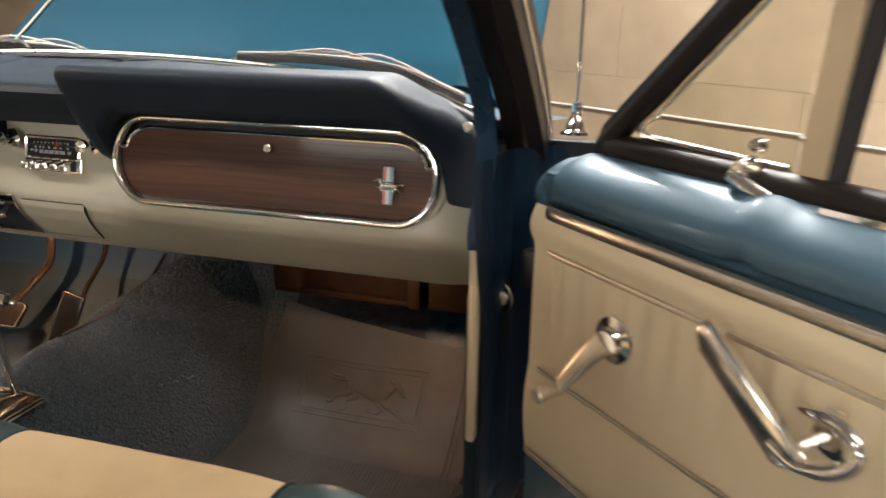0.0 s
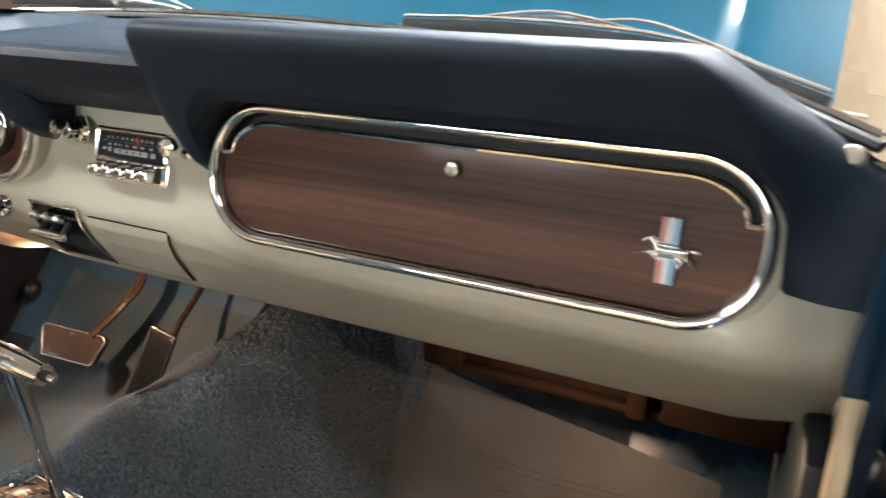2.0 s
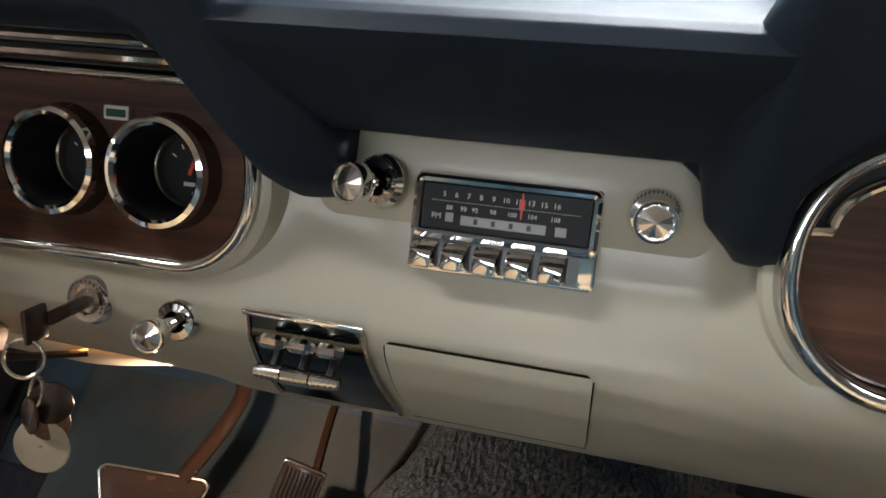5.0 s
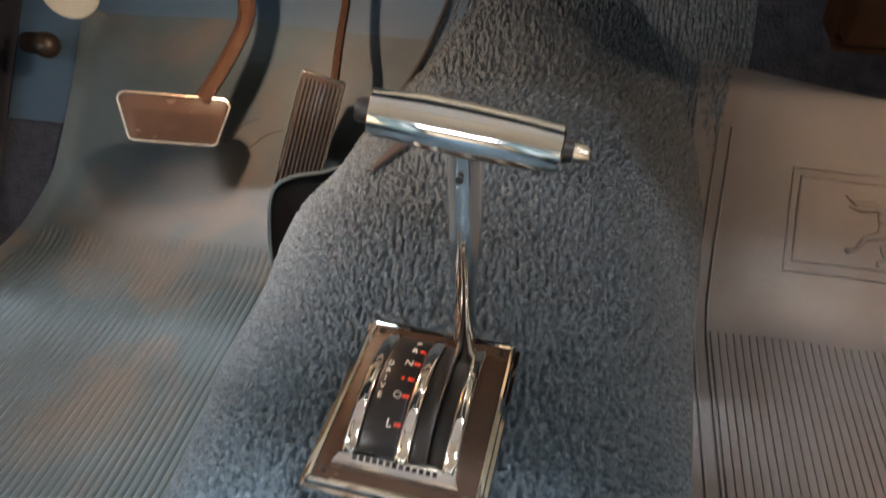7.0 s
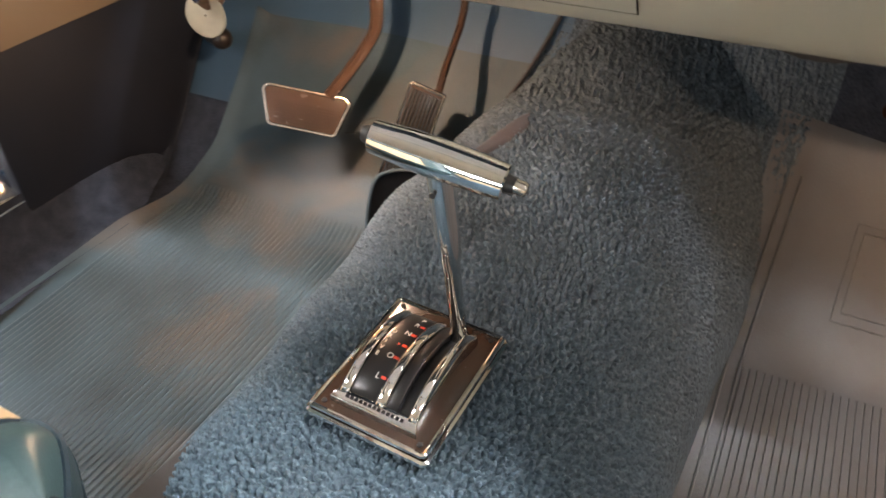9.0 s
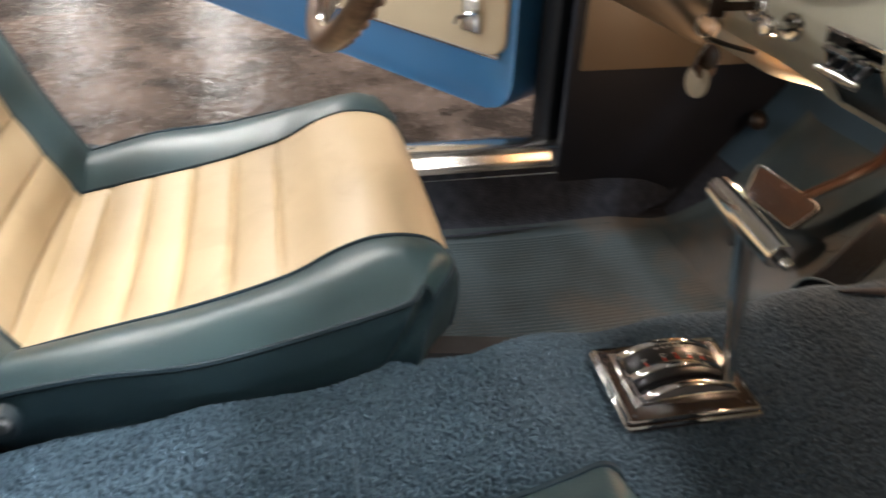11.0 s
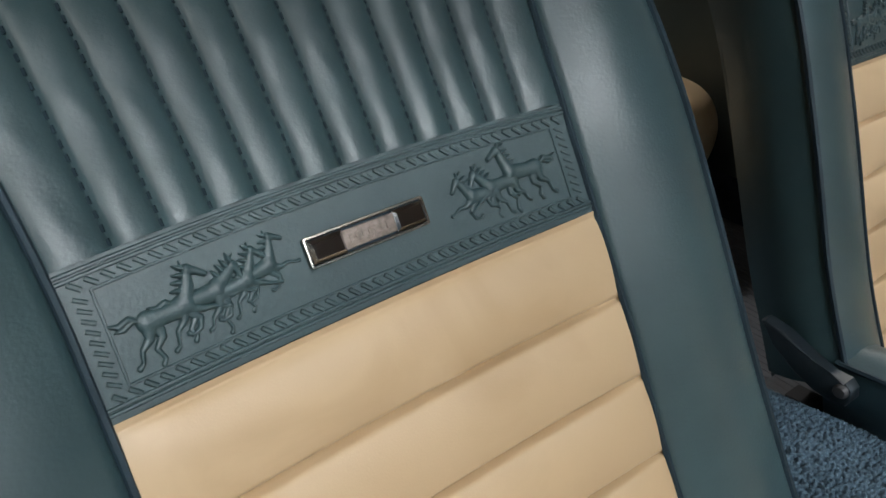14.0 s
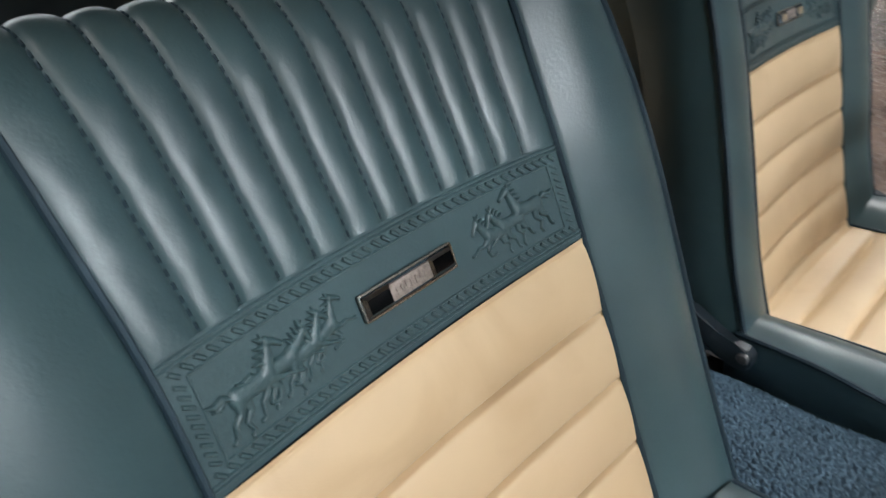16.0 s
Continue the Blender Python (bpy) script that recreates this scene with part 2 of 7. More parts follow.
CAR_BLUE = mat("blue_metallic_paint", (0.055, 0.115, 0.16), 0.45, 0.2, var=0.06, scale=3, coat=0.35)
CAR_BLUE_LIGHT = mat("bright_blue_body_paint", (0.05, 0.20, 0.42), 0.35, 0.1, var=0.05, scale=3, coat=0.6)
HOOD_BLUE = mat("turquoise_blue_paint", (0.0068, 0.090, 0.150), 0.35, 0.05, var=0.06, scale=2, coat=0.5)
DARK_GREEN = mat("dark_green_grey_trim_vinyl", (0.075, 0.09, 0.08), 0.5, var=0.15, scale=6, fine=0.2)
WALL_PAINT = mat("beige_block_paint", (0.36, 0.272, 0.18), 0.7, var=0.16, scale=2.5, fine=0.5, fine_scale=120)
WALL_DARK = mat("brown_wall_paint", (0.42, 0.37, 0.31), 0.8, var=0.15, scale=2, fine=0.4, fine_scale=120)
CEIL = mat("white_ceiling_board", (0.8, 0.78, 0.74), 0.9, var=0.06, scale=2)
CONCRETE = mat("brown_sealed_concrete", (0.050, 0.035, 0.028), 0.27, var=0.45, scale=5, fine=1.0, fine_scale=22, coat=0.0, spec=0.3, tint=(0.105, 0.075, 0.060))
for surface, depth in ((CONCRETE, 0.0045), (CARPET, 0.0022)):
    for node in surface.node_tree.nodes:
        if node.bl_idname == "ShaderNodeBump":
            node.inputs["Distance"].default_value = depth
stain(CLEAR_MAT, (0.098, 0.076, 0.058), 4.5, 0.48, 0.66, 0.75)
stain(CREAM_VINYL, (0.44, 0.29, 0.15), 11, 0.54, 0.74, 0.35)
stain(CONCRETE, (0.018, 0.014, 0.012), 3.2, 0.56, 0.66, 0.7)
stain(MAT_RUBBER, (0.072, 0.060, 0.052), 7, 0.5, 0.7, 0.6)
LAMP_GLOW = glow("lit_tube_diffuser", (1.0, 0.95, 0.88), 14.0)
RED_LENS = mat("red_lens", (0.7, 0.03, 0.02), 0.2, var=0.05)
BULB_GLOW = glow("orange_bulb_glow", (1.0, 0.42, 0.12), 5.0)
GREEN_LENS = mat("green_lens", (0.02, 0.09, 0.06), 0.2, var=0.05)
BROWN_DUCT = mat("brown_duct_board", (0.014, 0.0075, 0.0045), 0.9, var=0.3, scale=20, spec=0.05)
GLASS = glass("window_glass")
TINTED = glass("green_tinted_vent_glass", 0.0, (0.62, 0.62, 0.52))
TAG = mat("ivory_key_tag", (0.55, 0.5, 0.4), 0.4, var=0.15, scale=40)

# ---- builders ----


def thing(name, label, category, at=(0, 0, 0), group="", kind=""):
    ob = new(name)
    ob.location = at
    ob.empty_display_size = 0.05
    return tagged(ob, label, category, group, kind)


def link_mesh(name, bm, material, parent=None, label="", angle=38.0):
    bmesh.ops.remove_doubles(bm, verts=bm.verts, dist=1e-6)
    bmesh.ops.recalc_face_normals(bm, faces=bm.faces)
    lim = radians(angle)
    for e in bm.edges:
        e.smooth = len(e.link_faces) != 2 or e.calc_face_angle(0) < lim
    for f in bm.faces:
        f.smooth = True
    me = bpy.data.meshes.new(name)
    bm.to_mesh(me)
    bm.free()
    me.materials.append(material)
    ob = new(name, me)
    if parent:
        top, at = parent, Vector()
        while top:
            at += Vector(top.location)
            top = top.parent
        ob.parent = parent
        ob.location = -at
    if label:
        ob["label"] = label
    return ob


def part(name, bm, material, parent, label="", angle=38.0):
    return link_mesh(name, bm, material, parent, label, angle)


def solid(name, bm, material, label, category, kind="", angle=38.0):
    return tagged(link_mesh(name, bm, material, None, "", angle), label, category, "", kind)


def box(bm, c, s, bevel=0.0, m=None, seg=2):
    r = bmesh.ops.create_cube(bm, size=1.0, matrix=Matrix.Translation(c) @ Matrix.Diagonal((*s, 1)))
    vs = r["verts"]
    if bevel:
        es = list({e for v in vs for e in v.link_edges})
        r = bmesh.ops.bevel(bm, geom=es, offset=bevel, segments=seg, affect="EDGES", profile=0.5)
        vs = list({v for f in r["faces"] for v in f.verts} | {v for v in vs if v.is_valid})
    if m is not None:
        bmesh.ops.transform(bm, matrix=m, verts=vs)
    return vs


def surf(bm, fn, nu, nv):
    """A sheet fn(u, v), u and v from 0 to 1."""
    g = [[bm.verts.new(fn(i / nu, j / nv)) for j in range(nv + 1)] for i in range(nu + 1)]
    for i in range(nu):
        for j in range(nv):
            bm.faces.new((g[i][j], g[i + 1][j], g[i + 1][j + 1], g[i][j + 1]))
    return g


def sweep(bm, pts, r, n=8, closed=False, flat=1.0, up=None):
    """A tube along pts; r a number or one a point; flat squeezes it along up."""
    pts = [Vector(p) for p in pts]
    k = len(pts)
    rs = r if isinstance(r, (list, tuple)) else [r] * k
    rings, side = [], None
    for i, p in enumerate(pts):
        a = pts[(i - 1) % k] if closed or i else p
        b = pts[(i + 1) % k] if closed or i < k - 1 else p
        t = (b - a).normalized()
        if side is None:
            ref = Vector(up) if up else (Vector((0, 0, 1)) if abs(t.z) < 0.9 else Vector((1, 0, 0)))
            side = t.cross(ref).normalized()
        side = (side - t * side.dot(t)).normalized()
        nor = side.cross(t)
        rings.append([bm.verts.new(p + rs[i] * (math.cos(q) * side + flat * math.sin(q) * nor)) for q in (2 * math.pi * j / n for j in range(n))])
    m = k if closed else k - 1
    for i in range(m):
        a, b = rings[i], rings[(i + 1) % k]
        for j in range(n):
            bm.faces.new((a[j], a[(j + 1) % n], b[(j + 1) % n], b[j]))
    if not closed:
        bm.faces.new(rings[0])
        bm.faces.new(rings[-1])


def ribbon(bm, pts, profile, side, closed=False):
    """A moulding: the 2D profile (a along side, b along side x way) swept along pts; side one vector, or one a point."""
    pts = [Vector(p) for p in pts]
    k = len(pts)
    rings = []
    for i, p in enumerate(pts):
        a = pts[(i - 1) % k] if closed or i else p
        b = pts[(i + 1) % k] if closed or i < k - 1 else p
        t = (b - a).normalized()
        s = Vector(side[i] if isinstance(side, list) else side)
        s = (s - t * s.dot(t)).normalized()
        o = s.cross(t)
        rings.append([bm.verts.new(p + s * u + o * v) for u, v in profile])
    n = len(profile)
    for i in range(k if closed else k - 1):
        a, b = rings[i], rings[(i + 1) % k]
        for j in range(n):
            bm.faces.new((a[j], a[(j + 1) % n], b[(j + 1) % n], b[j]))
    if not closed:
        bm.faces.new(rings[0])
        bm.faces.new(rings[-1])


def lathe(bm, prof, m, n=32):
    """prof: (radius, height) turned round z, then moved by m."""
    rings = []
    for r, h in prof:
        if r < 1e-5:
            rings.append([bm.verts.new(m @ Vector((0, 0, h)))])
        else:
            rings.append([bm.verts.new(m @ Vector((r * math.cos(q), r * math.sin(q), h))) for q in (2 * math.pi * j / n for j in range(n))])
    for a, b in zip(rings, rings[1:]):
        for j in range(n):
            if len(a) == 1 and len(b) > 1:
                bm.faces.new((a[0], b[j], b[(j + 1) % n]))
            elif len(b) == 1 and len(a) > 1:
                bm.faces.new((a[j], a[(j + 1) % n], b[0]))
            elif len(a) > 1:
                bm.faces.new((a[j], a[(j + 1) % n], b[(j + 1) % n], b[j]))


def prism(bm, outline, place, depth, bevel=0.0, seg=2):
    """An outline of 2D points made solid: place(u, v, w), w from 0 at the front to depth."""
    tmp = bmesh.new()
    f = [tmp.verts.new((u, v, 0.0)) for u, v in outline]
    g = [tmp.verts.new((u, v, depth)) for u, v in outline]
    front = tmp.faces.new(f)
    tmp.faces.new(g[::-1])
    n = len(f)
    for i in range(n):
        tmp.faces.new((f[i], g[i], g[(i + 1) % n], f[(i + 1) % n]))
    if bevel:
        bmesh.ops.bevel(tmp, geom=list(front.edges), offset=bevel, segments=seg, affect="EDGES", profile=0.5, clamp_overlap=True)
    for v in tmp.verts:
        v.co = place(*v.co)
    me = bpy.data.meshes.new("tmp")
    tmp.to_mesh(me)
    tmp.free()
    bm.from_mesh(me)
    bpy.data.meshes.remove(me)


def stadium(x0, x1, z0, z1, r, n=8):
    """A rounded oblong, counterclockwise from its lower left; r one radius or four (bl, br, tr, tl)."""
    rs = r if isinstance(r, (list, tuple)) else [r] * 4
    out = []
    for (cx, cz, a), q in zip(((x0, z0, 180), (x1, z0, 270), (x1, z1, 0), (x0, z1, 90)), rs):
        ox, oz = cx + (q if cx == x0 else -q), cz + (q if cz == z0 else -q)
        for i in range(n + 1):
            t = radians(a + 90 * i / n)
            out.append((ox + q * math.cos(t), oz + q * math.sin(t)))
    return out


def smooth_line(knots, n):
    """n + 1 points on a smooth curve through the knots."""
    k = [Vector(p) for p in knots]
    out = []
    for i in range(n + 1):
        s = i / n * (len(k) - 1)
        j = min(int(s), len(k) - 2)
        t = s - j
        a, b, c, d = k[max(j - 1, 0)], k[j], k[j + 1], k[min(j + 2, len(k) - 1)]
        out.append(0.5 * ((2 * b) + (c - a) * t + (2 * a - 5 * b + 4 * c - d) * t * t + (3 * b - a - 3 * c + d) * t ** 3))
    return out


def curve_at(table, x):
    """A value from a table of (x, value), eased between its rows."""
    if x <= table[0][0]:
        return table[0][1]
    for (a, p), (b, q) in zip(table, table[1:]):
        if x <= b:
            t = (x - a) / (b - a)
            return p + (q - p) * t
    return table[-1][1]


def ease(a, b, x):
    t = max(0.0, min(1.0, (x - a) / (b - a)))
    return t * t * (3 - 2 * t)


def lettering(name, body, size, m, material, parent):
    c = bpy.data.curves.new(name, "FONT")
    c.body, c.size, c.align_x, c.align_y, c.extrude = body, size, "CENTER", "CENTER", 0.0002
    c.resolution_u = 2
    tmp = new("tmp", c)
    bpy.context.view_layer.update()
    me = bpy.data.meshes.new_from_object(tmp.evaluated_get(bpy.context.evaluated_depsgraph_get()))
    bpy.data.objects.remove(tmp)
    bm = bmesh.new()
    bm.from_mesh(me)
    bm.transform(m)
    return part(name, bm, material, parent)


def ball(bm, c, r, m=None, seg=12):
    mm = Matrix.Translation(c) @ Matrix.Diagonal((*(r if isinstance(r, (tuple, list)) else (r, r, r)), 1))
    bmesh.ops.create_uvsphere(bm, u_segments=seg, v_segments=seg // 2 + 2, radius=1.0, matrix=(m @ mm) if m is not None else mm)


def horse(bm, place, s=1.0, deep=0.001, rear=0.0, stride=0.0, sunk=0.0004, fine=0.011, mane=True, nod=0.0):
    """A low relief of a galloping horse, head to +x, about 2 s long; place(x, y, h) lays it on its ground; rear lifts its forehand."""
    lift = math.tan(radians(rear))
    xs, ys = np.arange(-1.16, 1.12, fine), np.arange(-0.95, 1.0, fine)
    X, Y = np.meshgrid(xs, ys, indexing="ij")
    H = np.zeros_like(X)

    def limb(pts, rs, tall, blend=False, head=False):
        nonlocal H
        if head:
            c, q = math.cos(radians(nod)), math.sin(radians(nod))
            pts = [(0.28 + c * (x - 0.28) - q * (y - 0.10), 0.10 + q * (x - 0.28) + c * (y - 0.10)) for x, y in pts]
        pts = [(x, y + lift * max(0.0, x + 0.2)) for x, y in pts]
        D = np.zeros_like(X)
        for (x0, y0), (x1, y1), r0, r1 in zip(pts, pts[1:], rs, rs[1:]):
            dx, dy = x1 - x0, y1 - y0
            k = np.clip(((X - x0) * dx + (Y - y0) * dy) / (dx * dx + dy * dy), 0, 1)
            r = r0 + (r1 - r0) * k
            q = np.hypot(X - x0 - k * dx, Y - y0 - k * dy) / r
            D = np.maximum(D, np.clip(1 - q * q, 0, 1) ** 0.45 * tall * (0.55 + 0.45 * np.minimum(1, r / 0.12)))
        H = (H ** 4 + D ** 4) ** 0.25 if blend else np.maximum(H, D)
    # far legs, near legs, trunk, neck and head, mane and tail
    limb([(0.22, -0.06), (0.42, -0.27 - stride), (0.36, -0.43 - stride), (0.20, -0.47 - stride), (0.14, -0.42 - stride)], [0.10, 0.055, 0.040, 0.030, 0.046], 0.62)
    limb([(-0.34, -0.02), (-0.30, -0.25), (-0.46, -0.42), (-0.38, -0.62 + stride), (-0.44, -0.70 + stride)], [0.14, 0.072, 0.042, 0.030, 0.048], 0.62)
    limb([(0.31, -0.03), (0.52, -0.15), (0.72, -0.20 + stride), (0.92, -0.30 + stride), (1.0, -0.32 + stride)], [0.11, 0.062, 0.040, 0.030, 0.046], 0.85)
    limb([(-0.45, 0.0), (-0.52, -0.22), (-0.70, -0.35), (-0.76, -0.56 - stride), (-0.84, -0.61 - stride)], [0.16, 0.080, 0.042, 0.030, 0.048], 0.85)
    limb([(-0.46, 0.07), (-0.16, 0.06), (0.12, 0.04), (0.27, 0.06)], [0.185, 0.155, 0.175, 0.180], 1.0, True)
    limb([(0.28, 0.10), (0.42, 0.34), (0.50, 0.52)], [0.170, 0.115, 0.085], 0.95, True, True)
    limb([(0.53, 0.55), (0.66, 0.45), (0.78, 0.33)], [0.095, 0.062, 0.050], 1.05, True, True)
    limb([(0.47, 0.60), (0.47, 0.74)], [0.040, 0.012], 1.0, False, True)
    for x, y, dx, dy in ((0.42, 0.64, -0.09, 0.09), (0.36, 0.53, -0.11, 0.06), (0.29, 0.43, -0.11, 0.05), (0.21, 0.32, -0.10, 0.04)) if mane else ((0.40, 0.58, -0.02, -0.02),):
        limb([(x + 0.04, y - 0.02), (x, y), (x + dx, y + dy)], [0.045, 0.045, 0.012], 1.1, False, True)
    limb([(-0.60, 0.13), (-0.74, 0.22), (-0.92, 0.17), (-1.08, 0.25)], [0.040, 0.062, 0.055, 0.014], 0.95)
    limb([(-0.70, 0.16), (-0.86, 0.09), (-1.0, 0.10)], [0.045, 0.045, 0.012], 0.85)
    Z = np.where(H > 0, H * deep, -sunk)
    keep = {}
    full = H > 0
    near = full[:-1, :-1] | full[1:, :-1] | full[:-1, 1:] | full[1:, 1:]
    for i, j in np.argwhere(near).tolist():
        f = []
        for p in ((i, j), (i + 1, j), (i + 1, j + 1), (i, j + 1)):
            if p not in keep:
                keep[p] = bm.verts.new(place(float(X[p]) * s, float(Y[p]) * s, float(Z[p])))
            f.append(keep[p])
        bm.faces.new(f)


# ---- the garage ----


JOINT, PIPE = 0.62, 0.40


def garage():
    bm = bmesh.new()
    surf(bm, lambda u, v: (-15 + 24 * u, -17 + 26 * v, GROUND), 16, 18)
    solid("ground", bm, CONCRETE, "brown sealed concrete garage floor, glossy and stained", "floor", "structure")
    bm = bmesh.new()
    box(bm, (-3, -4, 3.2), (24, 26, 0.1))
    solid("ceiling", bm, CEIL, "white board garage ceiling", "ceiling", "structure")
    for n, (c, sz, m) in enumerate((((-14.5, -4, 1.6), (0.2, 26, 3.2), WALL_DARK), ((-3, -16, 1.6), (24, 0.2, 3.2), WALL_DARK), ((-3, 7.5, 1.6), (24, 0.2, 3.2), WALL_PAINT))):
        bm = bmesh.new()
        box(bm, c, sz)
        solid("wall_%d" % (n + 2), bm, m, "painted plain garage wall", "wall", "structure")
    # the block wall runs slantwise past the car
    along, out = Vector((-0.809, 0.588, 0)), Vector((-0.588, -0.809, 0))
    base = Vector((0.588, 0.809, 0)) * 4.5
    turn = Matrix(((along.x, out.x, 0, base.x), (along.y, out.y, 0, base.y), (0, 0, 1, 0), (0, 0, 0, 1)))
    bm = bmesh.new()
    box(bm, (-2, -0.12, 1.6), (24, 0.2, 3.2))
    bm.transform(turn)
    wall = solid("wall_1", bm, WALL_PAINT, "beige painted concrete block wall with a conduit", "wall", "structure")
    proto = bmesh.new()
    box(proto, (0, 0, 0), (2.3985, 0.03, 0.5985), 0.0012, seg=1)
    me = bpy.data.meshes.new("block")
    proto.to_mesh(me)
    proto.free()
    me.materials.append(WALL_PAINT)
    for row in range(6):
        for col in range(-2, 4):
            b = new("block", me)
            b.parent = wall
            b.matrix_basis = turn @ pose(0.2 + col * 2.4 + 1.2 * (row % 2), -0.014 + random.uniform(-0.0006, 0.0006), JOINT - 0.3 + row * 0.6)
    bm = bmesh.new()
    sweep(bm, [turn @ Vector((-4, 0.02, PIPE)), turn @ Vector((4, 0.02, PIPE))], 0.007, 8)
    part("conduit", bm, CEIL, wall, "painted thin conduit pipe")
    bm = bmesh.new()
    box(bm, (0.52, 0.03, PIPE), (0.06, 0.05, 0.09), 0.006, turn)
    part("junction_box", bm, WORN_CHROME, wall, "grey metal switch box")
    t = thing("work_light", "small lit work lamp on the far wall", "lamp", (-6.6, 7.36, 0.96))
    bm = bmesh.new()
    box(bm, (-6.6, 7.36, 0.96), (0.34, 0.05, 0.16), 0.02)
    part("housing", bm, BLACK, t)
    bm = bmesh.new()
    box(bm, (-6.6, 7.33, 0.96), (0.28, 0.02, 0.11), 0.008)
    part("lens", bm, LAMP_GLOW, t)
    for x, y, z, power, colour in TUBES + FILL_BANKS:
        far = 3 if (x, y, z, power, colour) in FILL_BANKS else 1
        # the added rear banks get a fixture like the tubes
        t = thing("ceiling_light", "white ceiling light with a lit diffuser", "ceiling light", (x, y, z))
        bm = bmesh.new()
        box(bm, (x, y, z + 0.06), (1.36 * far, 0.34 * far, 0.07), 0.006)
        part("housing", bm, CEIL, t)
        bm = bmesh.new()
        box(bm, (x, y, z + 0.005), (1.3 * far, 0.28 * far, 0.03), 0.006)
        part("diffuser", bm, LAMP_GLOW, t)
        for dx in (-0.5, 0.5):
            bm = bmesh.new()
            sweep(bm, [(x + dx, y, z + 0.09), (x + dx, y, 3.152)], 0.006, 6)
            part("hanger", bm, WORN_CHROME, t)


garage()

# ---- car body round the cabin ----


def tunnel_z(x, y):
    """Height of the carpeted floor and gearbox hump."""
    c = -0.035
    half = curve_at([(-0.5, 0.17), (0.7, 0.19), (1.1, 0.215), (1.35, 0.25)], y)
    if x < c:
        half = curve_at([(-0.5, 0.10), (0.12, 0.115), (0.26, 0.150), (0.40, 0.175), (0.7, 0.19), (1.1, 0.212), (1.255, 0.160), (1.35, 0.094), (1.44, 0.04)], y)
    high = curve_at([(-0.5, 0.12), (0.1, 0.13), (0.35, 0.152), (0.55, 0.170), (0.72, 0.181), (0.9, 0.182), (1.15, 0.21), (1.4, 0.28)], y)
    u = min(1.0, abs(x - c) / half)
    return 0.25 + high * (1 - u ** 2.7) ** 0.62


def toe_z(y):
    return 0.245 + (max(0.0, y - 1.17)) * 1.25


def cabin_floor():
    bm = bmesh.new()
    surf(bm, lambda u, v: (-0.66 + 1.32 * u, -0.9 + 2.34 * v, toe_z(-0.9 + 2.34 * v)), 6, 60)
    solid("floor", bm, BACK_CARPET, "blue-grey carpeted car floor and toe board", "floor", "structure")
    bm = bmesh.new()
    box(bm, (0, 1.47, 0.61), (1.28, 0.03, 0.42))
    solid("firewall", bm, TOE_VINYL, "blue-grey firewall behind the dashboard", "wall", "structure")
    # hump with real tufts: a pile of small loops, one rounded top each
    nu, nv, cell = 560, 1320, 0.0045
    ys = np.concatenate([np.linspace(-0.5, 0.15, 90, endpoint=False), np.linspace(0.15, 1.22, 1160, endpoint=False), np.linspace(1.22, 1.44, nv + 1 - 1250)])
    a = np.linspace(-1, 1, nu + 1)
    X, Y = np.zeros((nu + 1, nv + 1)), np.zeros((nu + 1, nv + 1))
    Z = np.zeros_like(X)
    rng = np.random.default_rng(4)
    half = np.interp(ys, [-0.5, 0.7, 1.1, 1.35], [0.17, 0.19, 0.215, 0.25])
    high = np.interp(ys, [-0.5, 0.1, 0.35, 0.55, 0.72, 0.9, 1.15, 1.4], [0.12, 0.13, 0.152, 0.170, 0.181, 0.182, 0.21, 0.28])
    side = np.sign(a) * np.abs(a) ** 0.8
    left = np.interp(ys, [-0.5, 0.12, 0.26, 0.40, 0.7, 1.1, 1.255, 1.35, 1.44], [0.10, 0.115, 0.150, 0.175, 0.19, 0.212, 0.160, 0.094, 0.04])
    X[:] = -0.035 + np.where(side[:, None] < 0, side[:, None] * left[None], side[:, None] * half[None])
    Y[:] = ys[None]
    Z[:] = 0.25 + high[None] * (1 - np.abs(side[:, None]) ** 2.7) ** 0.62
    Z = np.maximum(Z, 0.249 + np.maximum(0, Y - 1.17) * 1.25)
    # loops on a grid along the cloth, jittered
    run = np.concatenate([np.zeros((1, nv + 1)), np.cumsum(np.hypot(np.diff(X, axis=0), np.diff(Z, axis=0)), 0)])
    gi, gj = run / cell, Y / cell
    jit = rng.uniform(-0.42, 0.42, (251, 613, 3))
    best = np.full(X.shape, 9.0)
    tall = np.zeros_like(X)
    for di in (-1, 0, 1):
        for dj in (-1, 0, 1):
            ci, cj = np.floor(gi).astype(int) + di, np.floor(gj).astype(int) + dj
            q = jit[ci % 251, cj % 613]
            dist = np.hypot(gi - ci - 0.5 - q[..., 0], gj - cj - 0.5 - q[..., 1])
            near = dist < best
            best = np.where(near, dist, best)
            tall = np.where(near, q[..., 2], tall)
    edge = np.clip((1 - np.abs(a)) * 10, 0, 1)[:, None]
    lump = (1 - np.clip(best / 0.62, 0, 1) ** 2.6) * 0.0060 + tall * 0.0016
    swell = 0.004 * np.sin(X * 31 + 2 * np.sin(Y * 13)) * np.sin(Y * 17 + 1.3) + 0.003 * np.sin(Y * 41 + X * 23)
    nx, nz = np.gradient(Z, axis=0), -np.gradient(X, axis=0)
    ln = np.hypot(nx, nz) + 1e-9
    X2 = X - (nx / ln) * lump * edge
    Z2 = Z - (nz / ln) * lump * edge + swell * edge
    co = np.stack([X2, Y, Z2], -1).reshape(-1, 3)
    i, j = np.meshgrid(np.arange(nu), np.arange(nv), indexing="ij")
    k = (i * (nv + 1) + j).ravel()
    quads = np.stack([k, k + nv + 1, k + nv + 2, k + 1], -1)
    me = bpy.data.meshes.new("tunnel_carpet")
